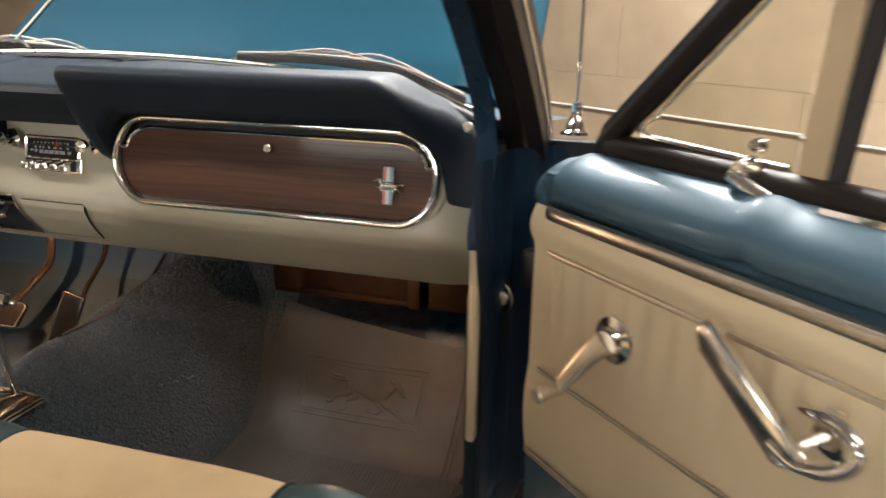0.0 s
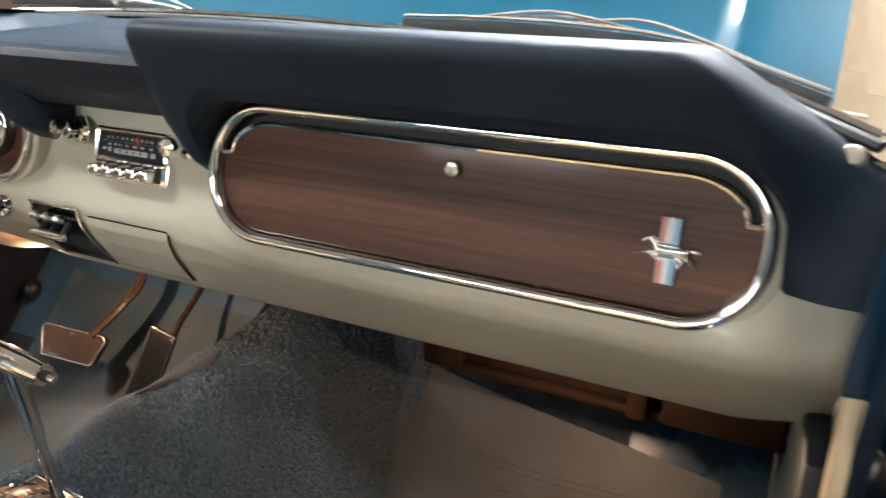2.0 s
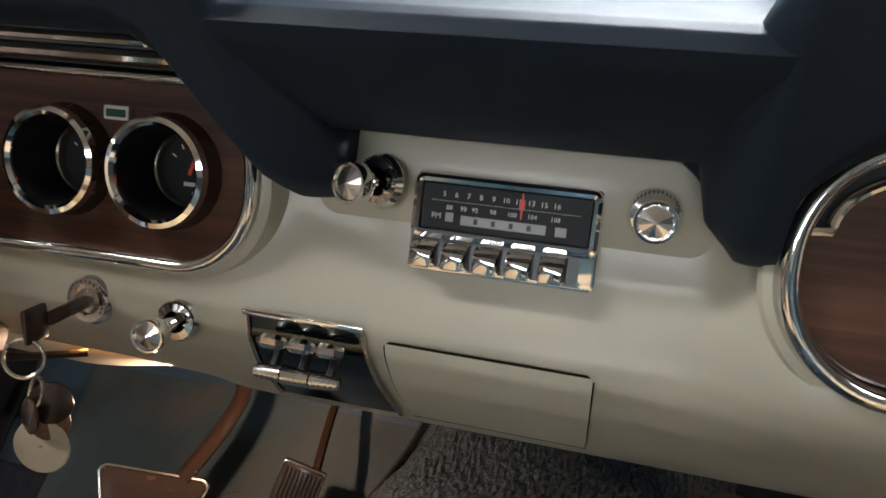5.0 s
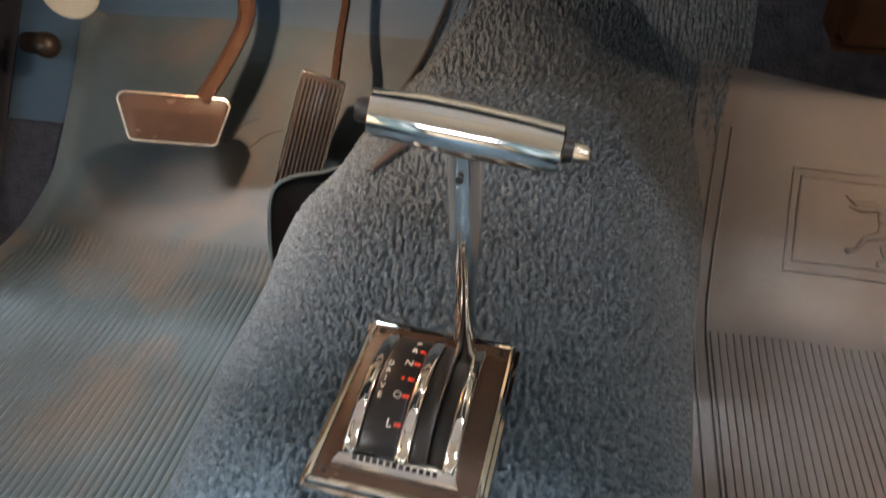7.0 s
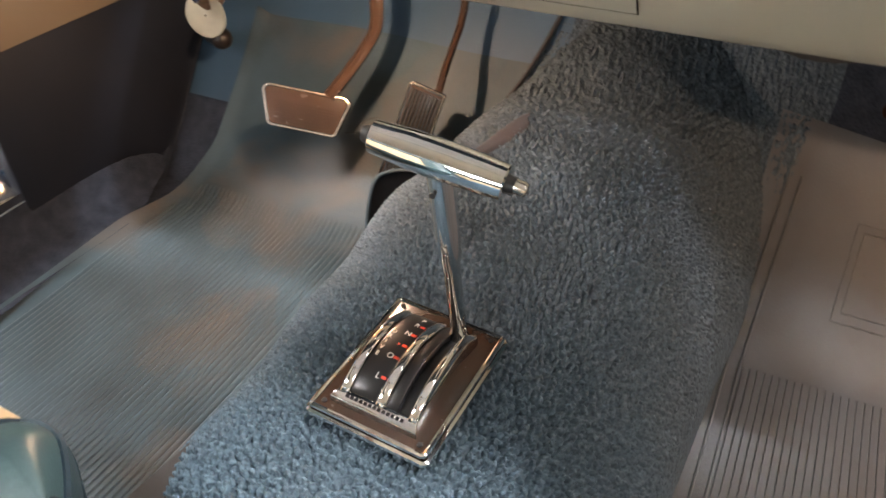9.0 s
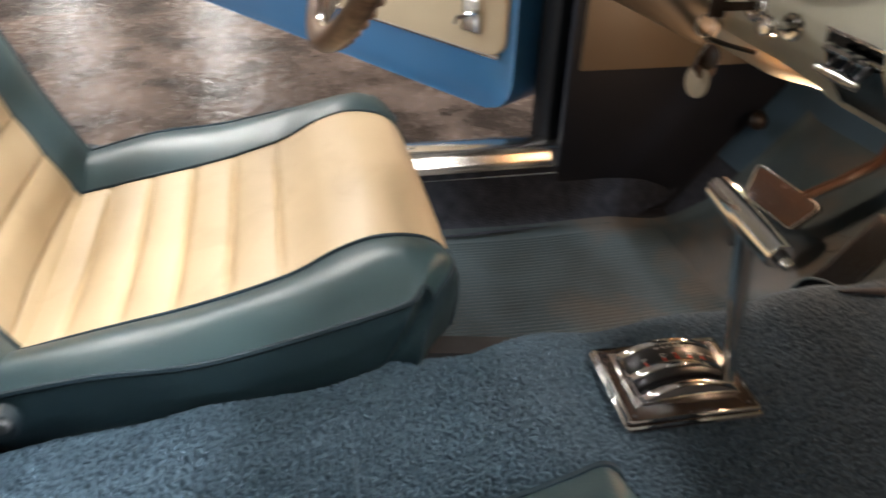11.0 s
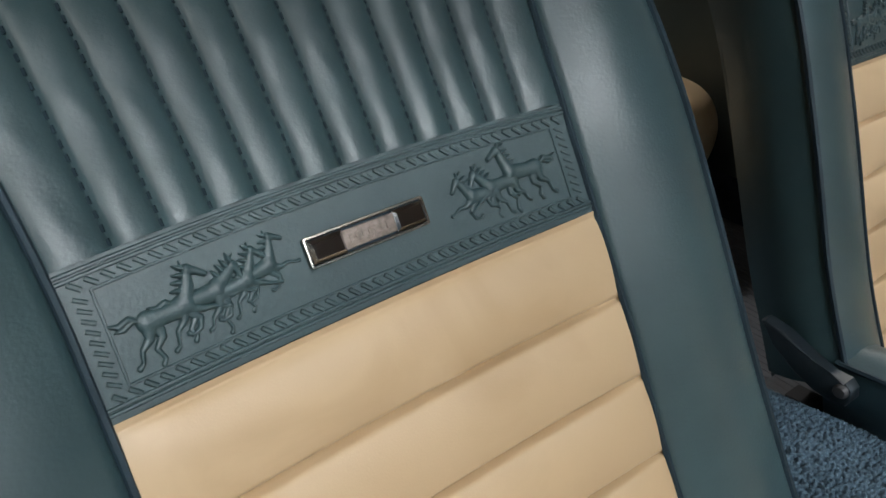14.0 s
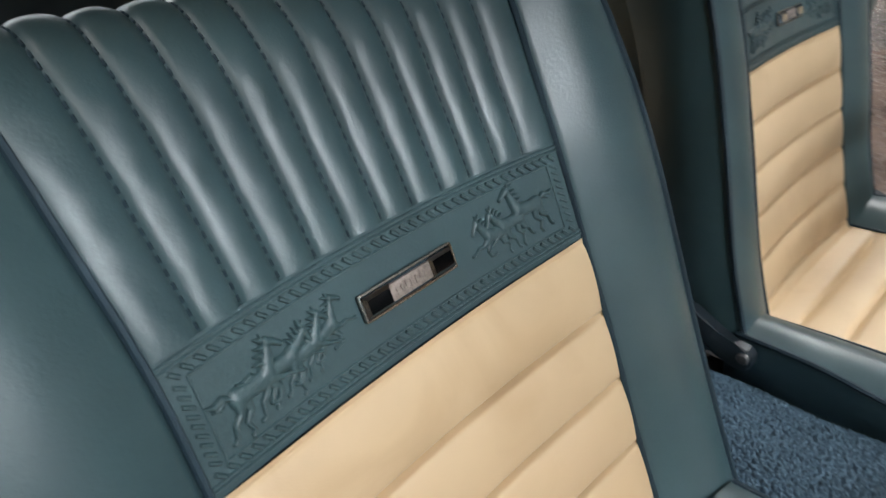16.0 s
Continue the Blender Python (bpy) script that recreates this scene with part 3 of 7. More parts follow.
    me.from_pydata(co.tolist(), [], quads.tolist())
    me.polygons.foreach_set("use_smooth", [True] * len(me.polygons))
    me.materials.append(CARPET)
    tagged(new("tunnel_carpet", me), "blue-grey loop pile carpet over the transmission hump", "carpet", "", "structure")
    # inner walls of the cabin
    for side, name in ((-1, "kick_panel"), (1, "kick_panel")):
        bm = bmesh.new()
        box(bm, (side * 0.672, 1.185, 0.45), (0.02, 0.47, 0.44), 0.004)
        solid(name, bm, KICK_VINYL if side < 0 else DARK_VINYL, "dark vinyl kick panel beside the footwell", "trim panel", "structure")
        bm = bmesh.new()
        box(bm, (side * 0.672, -0.5, 0.55), (0.02, 1.2, 0.66), 0.004)
        solid("quarter_panel", bm, DARK_GREEN, "dark green-grey rear quarter trim panel", "trim panel", "structure")
    bm = bmesh.new()
    box(bm, (0, -1.1, 0.55), (1.36, 0.03, 0.65), 0.004)
    solid("rear_bulkhead", bm, DARK_GREEN, "dark trim panel behind the rear seat", "trim panel", "structure")
    # cream upper kick panel on the driver side, its colour darkened for shade
    bm = bmesh.new()
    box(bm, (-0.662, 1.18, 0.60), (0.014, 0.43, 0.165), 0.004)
    solid("kick_panel_trim", bm, SHADED_BEIGE_VINYL, "beige upper kick panel under the dashboard, darkened for shade", "trim panel", "structure")


cabin_floor()


def sill(side):
    t = thing("door_sill", "bright ribbed aluminium door sill plate", "sill plate", (side * 0.7, 0.4, 0.36), kind="structure")
    bm = bmesh.new()
    pts = [Vector((side * 0.665, y, 0)) for y in (-0.45, 1.02)]
    prof = [(0.0, 0.30), (0.0, 0.335), (0.004, 0.343), (0.012, 0.346), (0.018, 0.352), (0.022, 0.362), (0.030, 0.371), (0.040, 0.375), (0.060, 0.376), (0.072, 0.374), (0.08, 0.366), (0.09, 0.356), (0.1, 0.35), (0.1, 0.30)]
    rings = []
    for p in pts:
        rings.append([bm.verts.new((p.x + side * a, p.y, b)) for a, b in prof])
    n = len(prof)
    for j in range(n):
        bm.faces.new((rings[0][j], rings[0][(j + 1) % n], rings[1][(j + 1) % n], rings[1][j]))
    bm.faces.new(rings[0])
    bm.faces.new(rings[1])
    part("plate", bm, SPUN, t, angle=60)
    bm = bmesh.new()
    def cove(u, v):
        y = -0.45 + 1.68 * u
        q = 0.5 * math.pi * v
        w = 1.0 + 0.12 * noise.noise((y * 6, v * 2, side))
        return (side * (0.666 - 0.066 * w * ease(1.22, 1.02, y) * (1 - math.cos(q))), y, 0.262 + max(0.0, y - 1.17) * 1.25 + (0.346 - 0.262) * (1 - math.sin(q)))
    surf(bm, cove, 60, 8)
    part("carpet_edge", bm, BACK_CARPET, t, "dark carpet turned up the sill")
    bm = bmesh.new()
    box(bm, (side * 0.755, 0.3, 0.25), (0.09, 1.5, 0.2), 0.01)
    part("rocker", bm, CAR_BLUE_LIGHT, t, "blue painted rocker panel")
    bm = bmesh.new()
    for y in (-0.2, 0.25, 0.7):
        lathe(bm, [(0.006, 0), (0.005, 0.002), (0.0, 0.003)], pose(side * 0.715, y, 0.3755), 12)
    part("screw", bm, CHROME, t)


sill(-1)
sill(1)


def hood():
    t = thing("hood", "open turquoise blue engine hood standing up", "car hood", (0, 1.45, 0.88))
    bm = bmesh.new()
    lean = radians(52)

    def lay(u, v, d=0.0):
        w = 1.15 * v
        left = -0.60 + 0.45 * min(w, 0.5)
        x = left + (0.645 - left) * u
        crown = 0.03 * (1 - (2 * u - 1) ** 2) - 0.012 * math.exp(-((x - 0.53) / 0.008) ** 2)
        return (x, 1.42 + math.cos(lean) * w - math.sin(lean) * (crown - d) + 0.0, 0.86 + math.sin(lean) * w + math.cos(lean) * (crown - d))
    surf(bm, lambda u, v: lay(u, v), 90, 14)
    surf(bm, lambda u, v: lay(u, v, 0.03), 20, 4)
    part("skin", bm, HOOD_BLUE, t)
    bm = bmesh.new()
    sweep(bm, [lay(0.03, 0.02 + 0.05 * i, -0.004) for i in range(12)], 0.004, 6)
    part("edge_strip", bm, SATIN, t, "bright strip along the edge")


hood()


def front_body():
    bm = bmesh.new()
    surf(bm, lambda u, v: (-0.72 + 1.44 * u, 1.13 - 0.14 * (2 * u - 1) ** 2 + (0.3 + 0.14 * (2 * u - 1) ** 2) * v, 0.915 - 0.03 * (2 * u - 1) ** 2 - 0.05 * v), 24, 6)
    solid("cowl", bm, CAR_BLUE, "blue painted cowl below the windshield", "car cowl", "structure")
    for side in (-1, 1):
        t = thing("fender", "blue painted front fender with a rounded edge", "car fender", (side * 0.75, 1.5, 0.6))
        bm = bmesh.new()
        prof = [(0.60, 0.86), (0.68, 0.885), (0.76, 0.885), (0.82, 0.865), (0.85, 0.82), (0.86, 0.7), (0.86, 0.45)]
        surf(bm, lambda u, v: (side * curve_at([(i / 6, p[0]) for i, p in enumerate(prof)], u), 1.03 + 1.35 * v, curve_at([(i / 6, p[1]) for i, p in enumerate(prof)], u) - 0.035 - 0.26 * v), 30, 8)
        part("skin", bm, CAR_BLUE, t)
        bm = bmesh.new()
        box(bm, (side * 0.79, 1.04, 0.56), (0.12, 0.02, 0.6), 0.004)
        # black here stands in for the shade in the door gap
        part("edge_flange", bm, SHADE_BLACK, t, "shut face blackened for the shade in the door gap")
    # antenna
    t = thing("antenna", "chrome whip antenna with a domed base on the fender", "antenna", (0.764, 1.13, 0.853))
    bm = bmesh.new()
    lathe(bm, [(0, 0), (0.020, 0), (0.0205, 0.004), (0.014, 0.008), (0.0125, 0.018), (0.008, 0.026), (0.0065, 0.034), (0.0075, 0.036), (0.0075, 0.042), (0.003, 0.046), (0, 0.046)], pose(0.764, 1.13, 0.852, -6), 24)
    part("base", bm, CHROME, t)
    bm = bmesh.new()
    sweep(bm, [(0.764, 1.13, 0.893), (0.766, 1.10, 1.3), (0.768, 1.06, 1.7)], [0.0022, 0.0018, 0.0012], 8)
    part("mast", bm, WORN_CHROME, t)


front_body()


def shield_base(x):
    return Vector((x, 1.118 - 0.20 * x * x - 0.12 * max(0, abs(x) - 0.5), 0.946 - 0.085 * x * x - 0.22 * max(0, abs(x) - 0.6)))


def windshield():
    t = thing("windshield", "curved clear windshield with bright trim", "windshield", (0, 1.1, 0.94), kind="structure")
    bm = bmesh.new()
    surf(bm, lambda u, v: shield_base(-0.66 + 1.32 * u) + Vector(((0.5 - u) * 0.16 * v, -0.36 * v, 0.36 * v)), 24, 4)
    g = part("pane", bm, GLASS, t)
    g.visible_shadow = False
    pts = [shield_base(-0.67 + 1.34 * i / 40) + Vector((0, -0.004, -0.004)) for i in range(41)]
    bm = bmesh.new()
    sweep(bm, pts, 0.006, 8, flat=0.6)
    part("lower_trim", bm, CHROME, t)
    bm = bmesh.new()
    sweep(bm, [p + Vector((0, -0.016, -0.006)) for p in pts], 0.009, 8, flat=0.5)
    part("gasket", bm, DULL_BLACK, t, "black rubber gasket")
    for s in (-1, 1):
        w = thing("wiper", "brushed steel windshield wiper resting on the glass", "wiper", (0.25, 1.15, 0.93), "wipers")
        # the blade lies along the foot of the glass; a slim arm meets it at its middle
        blade = [(0.252, 1.121, 0.944), (0.352, 1.113, 0.945), (0.447, 1.096, 0.942), (0.534, 1.066, 0.934), (0.636, 1.018, 0.908)]
        arm = [(0.232, 1.150, 0.934), (0.300, 1.135, 0.944), (0.380, 1.116, 0.951), (0.446, 1.099, 0.950), (0.470, 1.090, 0.941)]
        if s < 0:
            blade = [(x - 0.585, 1.121 + 0.012 * math.sin(6 * (x - 0.25)), z + 0.006) for x, y, z in blade]
            arm = [(x - 0.585, y + 0.004, z + 0.006) for x, y, z in arm]
        line = smooth_line(blade, 28)
        bm = bmesh.new()
        sweep(bm, smooth_line(arm, 16), 0.0026, 6, flat=0.6)
        part("arm", bm, WIPER_STEEL, w)
        bm = bmesh.new()
        sweep(bm, [p + Vector((0, -0.002, 0.004)) for p in line], 0.0018, 6)
        for i0, i1 in ((6, 17), (13, 24)):
            sweep(bm, smooth_line([line[i0] + Vector((0, 0, 0.005)), line[(i0 + i1) // 2] + Vector((0, 0.002, 0.012)), line[i1] + Vector((0, 0, 0.005))], 10), 0.0014, 6)
        part("blade_frame", bm, WIPER_STEEL, w, "bright spring frame")
        bm = bmesh.new()
        sweep(bm, [p + Vector((0, -0.003, -0.004)) for p in line], 0.003, 6, flat=2.0)
        part("blade", bm, DULL_BLACK, w, "black rubber blade")
        bm = bmesh.new()
        lathe(bm, [(0, 0), (0.016, 0), (0.013, 0.012), (0.006, 0.016), (0, 0.016)], pose(arm[0][0], 1.152, 0.924), 16)
        part("pivot", bm, CHROME, w)


windshield()


def pillars():
    for side in (-1, 1):
        t = thing("windshield_pillar", "windshield pillar, blue outside with a dark inner trim", "pillar", (side * 0.7, 0.95, 0.9), kind="structure")
        path = [(side * 0.70, 1.02, 0.80), (side * 0.70, 0.95, 0.89), (side * 0.685, 0.78, 1.06), (side * 0.66, 0.56, 1.26)]
        bm = bmesh.new()
        inside = smooth_line([(side * x, y, z) for x, y, z in ((0.660, 0.56, 1.26), (0.676, 0.78, 1.055), (0.684, 0.865, 0.965), (0.6885, 0.905, 0.905), (0.690, 0.918, 0.862), (0.6845, 0.922, 0.805), (0.680, 0.922, 0.770), (0.680, 0.922, 0.742))], 28)
        ribbon(bm, inside, [(-0.010, -0.008), (-0.010, 0.006), (-0.004, 0.010), (0.006, 0.009), (0.012, 0.002), (0.012, -0.008)], (side, 0.1, 0))
        part("inner_trim", bm, NAVY_PAINT, t)
        bm = bmesh.new()
        ribbon(bm, [p + Vector((side * 0.026, 0.040, 0.012)) for p in smooth_line(path, 14)], [(-0.018, -0.036), (-0.018, 0.01), (-0.008, 0.03), (0.012, 0.03), (0.02, -0.036)], (side, 0.2, 0))
        part("weather_strip", bm, STRIP, t, "dark brown rubber weather strip")
        bm = bmesh.new()
        ribbon(bm, [p + Vector((side * 0.006, 0.030, 0.008)) for p in smooth_line(path, 14)], [(-0.014, -0.030), (-0.014, 0.012), (0.016, 0.012), (0.016, -0.030)], (side, 0.2, 0))
        part("core", bm, STRIP, t, "dark inner side of the pillar")
        bm = bmesh.new()
        ribbon(bm, [p + Vector((side * 0.036, 0.05, 0.018)) for p in smooth_line(path, 14)], [(-0.006, -0.012), (-0.006, 0.012), (0.006, 0.012), (0.006, -0.012)], (side, 0.2, 0))
        part("drip_moulding", bm, WORN_CHROME, t, "dull bright moulding")
        # front door post
        dy = 0.045 if side < 0 else 0.0
        j = thing("door_post", "blue painted door hinge post with a bolt, darkened for shade", "door post", (side * 0.72, 1.0, 0.5), kind="structure")
        bm = bmesh.new()
        plan = [(0.684, 0.935), (0.692, 0.93), (0.70, 0.95), (0.702, 0.985), (0.71, 1.002), (0.735, 1.01), (0.75, 1.03), (0.78, 1.035)]
        surf(bm, lambda u, v: (side * curve_at([(i / 7, p[0]) for i, p in enumerate(plan)], u), dy + curve_at([(i / 7, p[1]) for i, p in enumerate(plan)], u) - 0.05 * ease(0.6, 1.0, v) * (1 - u), 0.2 + 0.655 * v), 28, 16)
        # the skin colour carries the post's shade, deepest on the driver side
        part("skin", bm, SHADED_JAMB if side > 0 else SHADE_BLACK, j)
        bm = bmesh.new()
        box(bm, (side * 0.679, 0.925 + dy, 0.630 if side > 0 else 0.505), (0.012, 0.02, 0.30 if side > 0 else 0.56), 0.004)
        part("kick_edge", bm, DOOR_VINYL if side > 0 else NAVY_PAINT, j, "cream edge strip" if side > 0 else "navy edge strip")
        bm = bmesh.new()
        lathe(bm, [(0, 0.0), (0.021, 0), (0.021, 0.003), (0.012, 0.004), (0.012, 0.01), (0.009, 0.012), (0.005, 0.012), (0.005, 0.006), (0, 0.006)], pose(side * 0.700, 0.985, 0.66) @ look((0, 0, 0), (side * 0.6, 0.8, 0)), 20)
        part("bolt", bm, WORN_CHROME, j, "greasy steel bolt")
        for z in (0.33, 0.70):
            bm = bmesh.new()
            box(bm, (side * 0.748, 1.0, z), (0.05, 0.03, 0.05), 0.006)
            part("hinge", bm, BLACK, j, "dark door hinge")


pillars()



# unseen roof, added to keep overhead light off the cabin
def roof():
    t = thing("roof", "unseen car roof with an ivory headliner, added to block overhead light", "car roof", (0, -0.2, 1.3), kind="structure")

    def shape(u, v, lift):
        y = 0.60 - 1.38 * v
        half = 0.655 - 0.02 * abs(v - 0.4)
        x = half * (2 * u - 1)
        z = 1.245 + 0.075 * (1 - (2 * u - 1) ** 4) * math.sin(math.pi * (0.12 + 0.76 * v)) - 0.02 * ease(0.75, 1.0, v)
        return (x, y, z + lift)
    bm = bmesh.new()
    surf(bm, lambda u, v: shape(u, v, 0.0), 24, 30)
    part("headliner", bm, HEADLINER, t, "ivory vinyl headliner, kept pale to bounce light down")
    bm = bmesh.new()
    surf(bm, lambda u, v: shape(u, v, 0.03), 24, 30)
    part("skin", bm, CAR_BLUE, t)
    for side in (-1, 1):
        bm = bmesh.new()
        prism(bm, [(-0.70, 0.86), (-1.10, 0.86), (-0.86, 1.235), (-0.68, 1.245)], lambda u, v, w: (side * (0.645 + w), u, v), 0.03)
        part("rear_pillar", bm, DARK_GREEN, t)


roof()

# ---- dashboard ----
DASH = [(0.66 - 0.012, 1.034), (0.655, 1.024), (0.667, 1.012), (0.68, 1.001), (0.70, 0.987), (0.72, 0.979), (0.735, 0.980), (0.755, 0.988), (0.775, 0.995), (0.826, 1.006), (0.87, 1.016)]


def bulge(x, z):
    k = ease(0.10, 0.175, x) * 0.030 if x > 0 else 0.006 * ease(0.12, 0.165, -x)
    return k * ease(0.675, 0.755, z)


def dash_y(x, z):
    return curve_at(DASH, z) - bulge(x, z) + 0.025 * ease(0.60, 0.69, abs(x))


GB = (0.143, 0.617, 0.752, 0.868)
CLUSTER = (-0.625, -0.143, 0.756, 0.866)


def gb_y(z):
    """The slanting plane of the glove box front."""
    return 0.957 + (z - 0.76) * 0.16


def dashboard():
    t = thing("dashboard", "cream enamelled steel dashboard with a navy padded top", "dashboard", (0, 1.0, 0.8))
    bm = bmesh.new()

    def lay(u, v):
        x = -0.685 + 1.365 * u
        low = 0.648 + 0.017 * ease(-0.158, -0.20, x) + 0.005 * ease(-0.19, -0.26, x)
        z = low + (0.87 - low) * v
        return (x, dash_y(x, z), z)
    surf(bm, lay, 300, 60)
    # the panel is open behind the glove box door and the instruments
    def open_at(f):
        p = f.calc_center_median()
        for x0, x1, z0, z1 in (GB, CLUSTER):
            r = 0.052
            ox, oz = max(abs(p.x - (x0 + x1) / 2) - (x1 - x0) / 2 + r, 0.0), max(abs(p.z - (z0 + z1) / 2) - (z1 - z0) / 2 + r, 0.0)
            if math.hypot(ox, oz) < r:
                return True
        return False
    bmesh.ops.delete(bm, geom=[f for f in bm.faces if open_at(f)], context="FACES")
    surf(bm, lambda u, v: (-0.16 + 0.84 * u, dash_y(-0.16 + 0.84 * u, 0.648) + 0.03 * v, 0.648 + 0.004 * v), 60, 2)
    part("panel", bm, CREAM_PAINT, t)
    # raised lip of the radio housing
    bm = bmesh.new()
    out = stadium(-0.108, 0.112, 0.795, 0.851, [0.012, 0.012, 0.045, 0.045], 8)
    prism(bm, out, lambda u, v, w: (u, curve_at(DASH, v) - 0.009 * ease(0.792, 0.822, v) + w, v), 0.012, 0.005, 3)
    part("radio_housing", bm, CREAM_PAINT, t, "raised cream radio surround")
    bm = bmesh.new()
    surf(bm, lambda u, v: (-0.15 + 0.30 * u, dash_y(-0.15 + 0.30 * u, 0.824 + 0.044 * v) - 0.003, 0.824 + 0.044 * v), 40, 8)
    part("pad_filler", bm, PAD, t)
    # padding: two hoods with a lower bridge between
    def lower(x, side):
        """The hood's lower edge, which follows the bezel beneath it."""
        if side > 0:
            if x < 0.137:
                return 0.802
            if x < 0.197:
                return 0.814 + math.sqrt(max(0, 0.0635 ** 2 - (x - 0.197) ** 2))
            if x < 0.563:
                return 0.8775
            if x < 0.6262:
                return 0.814 + math.sqrt(max(0, 0.0635 ** 2 - (x - 0.563) ** 2))
            return 0.779
        return curve_at([(0.10, 0.806), (0.112, 0.809), (0.127, 0.822), (0.138, 0.842), (0.148, 0.865), (0.157, 0.884), (0.17, 0.892), (0.61, 0.892), (0.64, 0.86), (0.66, 0.80)], x)

    CHEEK = {1: [(0.802, 0.122), (0.82, 0.104), (0.85, 0.096), (0.88, 0.098), (0.91, 0.106), (0.925, 0.114), (0.94, 0.128)],
             -1: [(0.806, 0.094), (0.82, 0.085), (0.845, 0.081), (0.87, 0.094), (0.905, 0.118), (0.925, 0.122), (0.94, 0.134)]}

    def crest(x):
        """Height of the padding's top along the dash, falling to its ends."""
        return 0.940 - 0.042 * ease(0.55, 0.64, x) - 0.036 * ease(0.62, 0.69, x)

    def hood_pad(side):
        def lay(s, q):
            x0 = 0.104 + 0.582 * (0.30 * s + 0.70 * s ** 1.5 if s < 0.5 else 0.30 * s + 0.70 * s ** 1.5)
            zb = lower(x0, side)
            zt = crest(x0)
            r = 0.020
            if q < 0.10:
                k = q / 0.10
                z, back = zb, 0.045 * (1 - k)
            elif q < 0.78:
                k = (q - 0.10) / 0.68
                z, back = zb + (zt - r - zb) * k, 0.0
            elif q < 0.92:
                k = (q - 0.78) / 0.14 * math.pi / 2
                z, back = zt - r + r * math.sin(k), r * (1 - math.cos(k))
            else:
                z, back = zt, r + 0.07 * (q - 0.92) / 0.08
            soft = 0.006 * (1 - ease(0.0, 0.012, z - zb)) if q >= 0.10 else 0.006
            front = 0.966 - (min(z, zt - 0.004) - 0.80) * 0.60 + soft
            end = ease(0.598, 0.662, x0 + 0.25 * max(0, z - 0.86))
            rest = 0.962 - 0.08 * (z - 0.79)
            front += (rest - front) * end
            x = x0 + (curve_at(CHEEK[side], z) - 0.104) * math.exp(-s / 0.045)
            dl = (x0 - 0.104)
            rr = 0.022
            if dl < rr:
                back += rr * (1 - math.sqrt(max(0, 1 - (1 - dl / rr) ** 2)))
            return (side * x, front + back, z)
        bm = bmesh.new()
        g = surf(bm, lay, 200, 56)
        col = g[0]
        far = [bm.verts.new(v.co + Vector((side * 0.008, 0.09, 0))) for v in col]
        for i in range(len(col) - 1):
            bm.faces.new((col[i], col[i + 1], far[i + 1], far[i]))
        return bm
    for side in (1, -1):
        part("pad_hood", hood_pad(side), PAD, t, "navy padded vinyl hood", 60)
    bm = bmesh.new()
    cross = [(1.012, 0.847), (0.975, 0.849), (0.960, 0.851), (0.936, 0.868), (0.912, 0.892), (0.906, 0.901), (0.909, 0.908), (0.916, 0.912), (0.93, 0.9145)]
    surf(bm, lambda u, v: (-0.135 + 0.27 * u, curve_at([(i / 8, c[0]) for i, c in enumerate(cross)], v), curve_at([(i / 8, c[1]) for i, c in enumerate(cross)], v)), 8, 40)
    part("pad_bridge", bm, PAD, t, "navy padded vinyl centre section")
    bm = bmesh.new()
    def topping(u, v):
        x = -0.66 + 1.325 * u
        c = ease(0.135, 0.115, abs(x))
        start = Vector((x, 0.95 - 0.02 * c + 0.03 * ease(0.60, 0.68, abs(x)), crest(abs(x)) - 0.0012 - 0.0243 * c))
        return start.lerp(shield_base(x) + Vector((0, -0.004, -0.01)), v)
    surf(bm, topping, 120, 6)
    part("pad_top", bm, PAD, t, "navy padded vinyl dash top")
    # chrome button on the end of the pad
    bm = bmesh.new()
    lathe(bm, [(0, 0.004), (0.006, 0.003), (0.008, 0)], pose(0.654, 0.965, 0.8785, 60), 16)
    part("cap_button", bm, SATIN, t)
    # underside: brown duct board and heater box
    bm = bmesh.new()
    box(bm, (0.44, 1.22, 0.640), (0.44, 0.22, 0.03), 0.004)
    box(bm, (0.455, 1.235, 0.585), (0.415, 0.05, 0.100), 0.006)
    duct = part("duct", bm, BROWN_DUCT, t, "brown fibre heater duct")
    for c, size in (((0.455, 1.203, 0.541), (0.420, 0.016, 0.012)), ((0.512, 1.205, 0.568), (0.022, 0.05, 0.060)), ((0.60, 1.20, 0.572), (0.120, 0.06, 0.050)), ((0.275, 1.21, 0.575), (0.05, 0.05, 0.060))):
        bm = bmesh.new()
        box(bm, c, size, 0.005)
        part("duct_flange", bm, BROWN_DUCT, duct)
    for knots, r in (([(0.10, 1.16, 0.628), (0.17, 1.13, 0.612), (0.24, 1.15, 0.618), (0.30, 1.20, 0.63)], 0.007), ([(0.02, 1.20, 0.635), (0.10, 1.19, 0.616), (0.18, 1.20, 0.612), (0.27, 1.22, 0.625)], 0.010)):
        bm = bmesh.new()
        sweep(bm, smooth_line(knots, 18), r, 8)
        part("hose", bm, DULL_BLACK, t, "black rubber heater hose")
    bm = bmesh.new()
    box(bm, (-0.42, 1.16, 0.71), (0.40, 0.2, 0.012), 0.004)
    part("under_panel", bm, BROWN_DUCT, t)
    bm = bmesh.new()
    def flange(u, v):
        x = -0.64 + 0.445 * u
        low = 0.634 - 0.018 * ease(-0.22, -0.36, x) + 0.03 * ease(-0.212, -0.195, x) ** 2
        return (x, 1.060 + 0.012 * v + 0.006 * max(0, v - 0.85) / 0.15, 0.704 + (low - 0.704) * v)
    surf(bm, flange, 60, 12)
    part("lower_rail", bm, CREAM_PAINT, t, "cream inner rail lit by an added amber lamp")
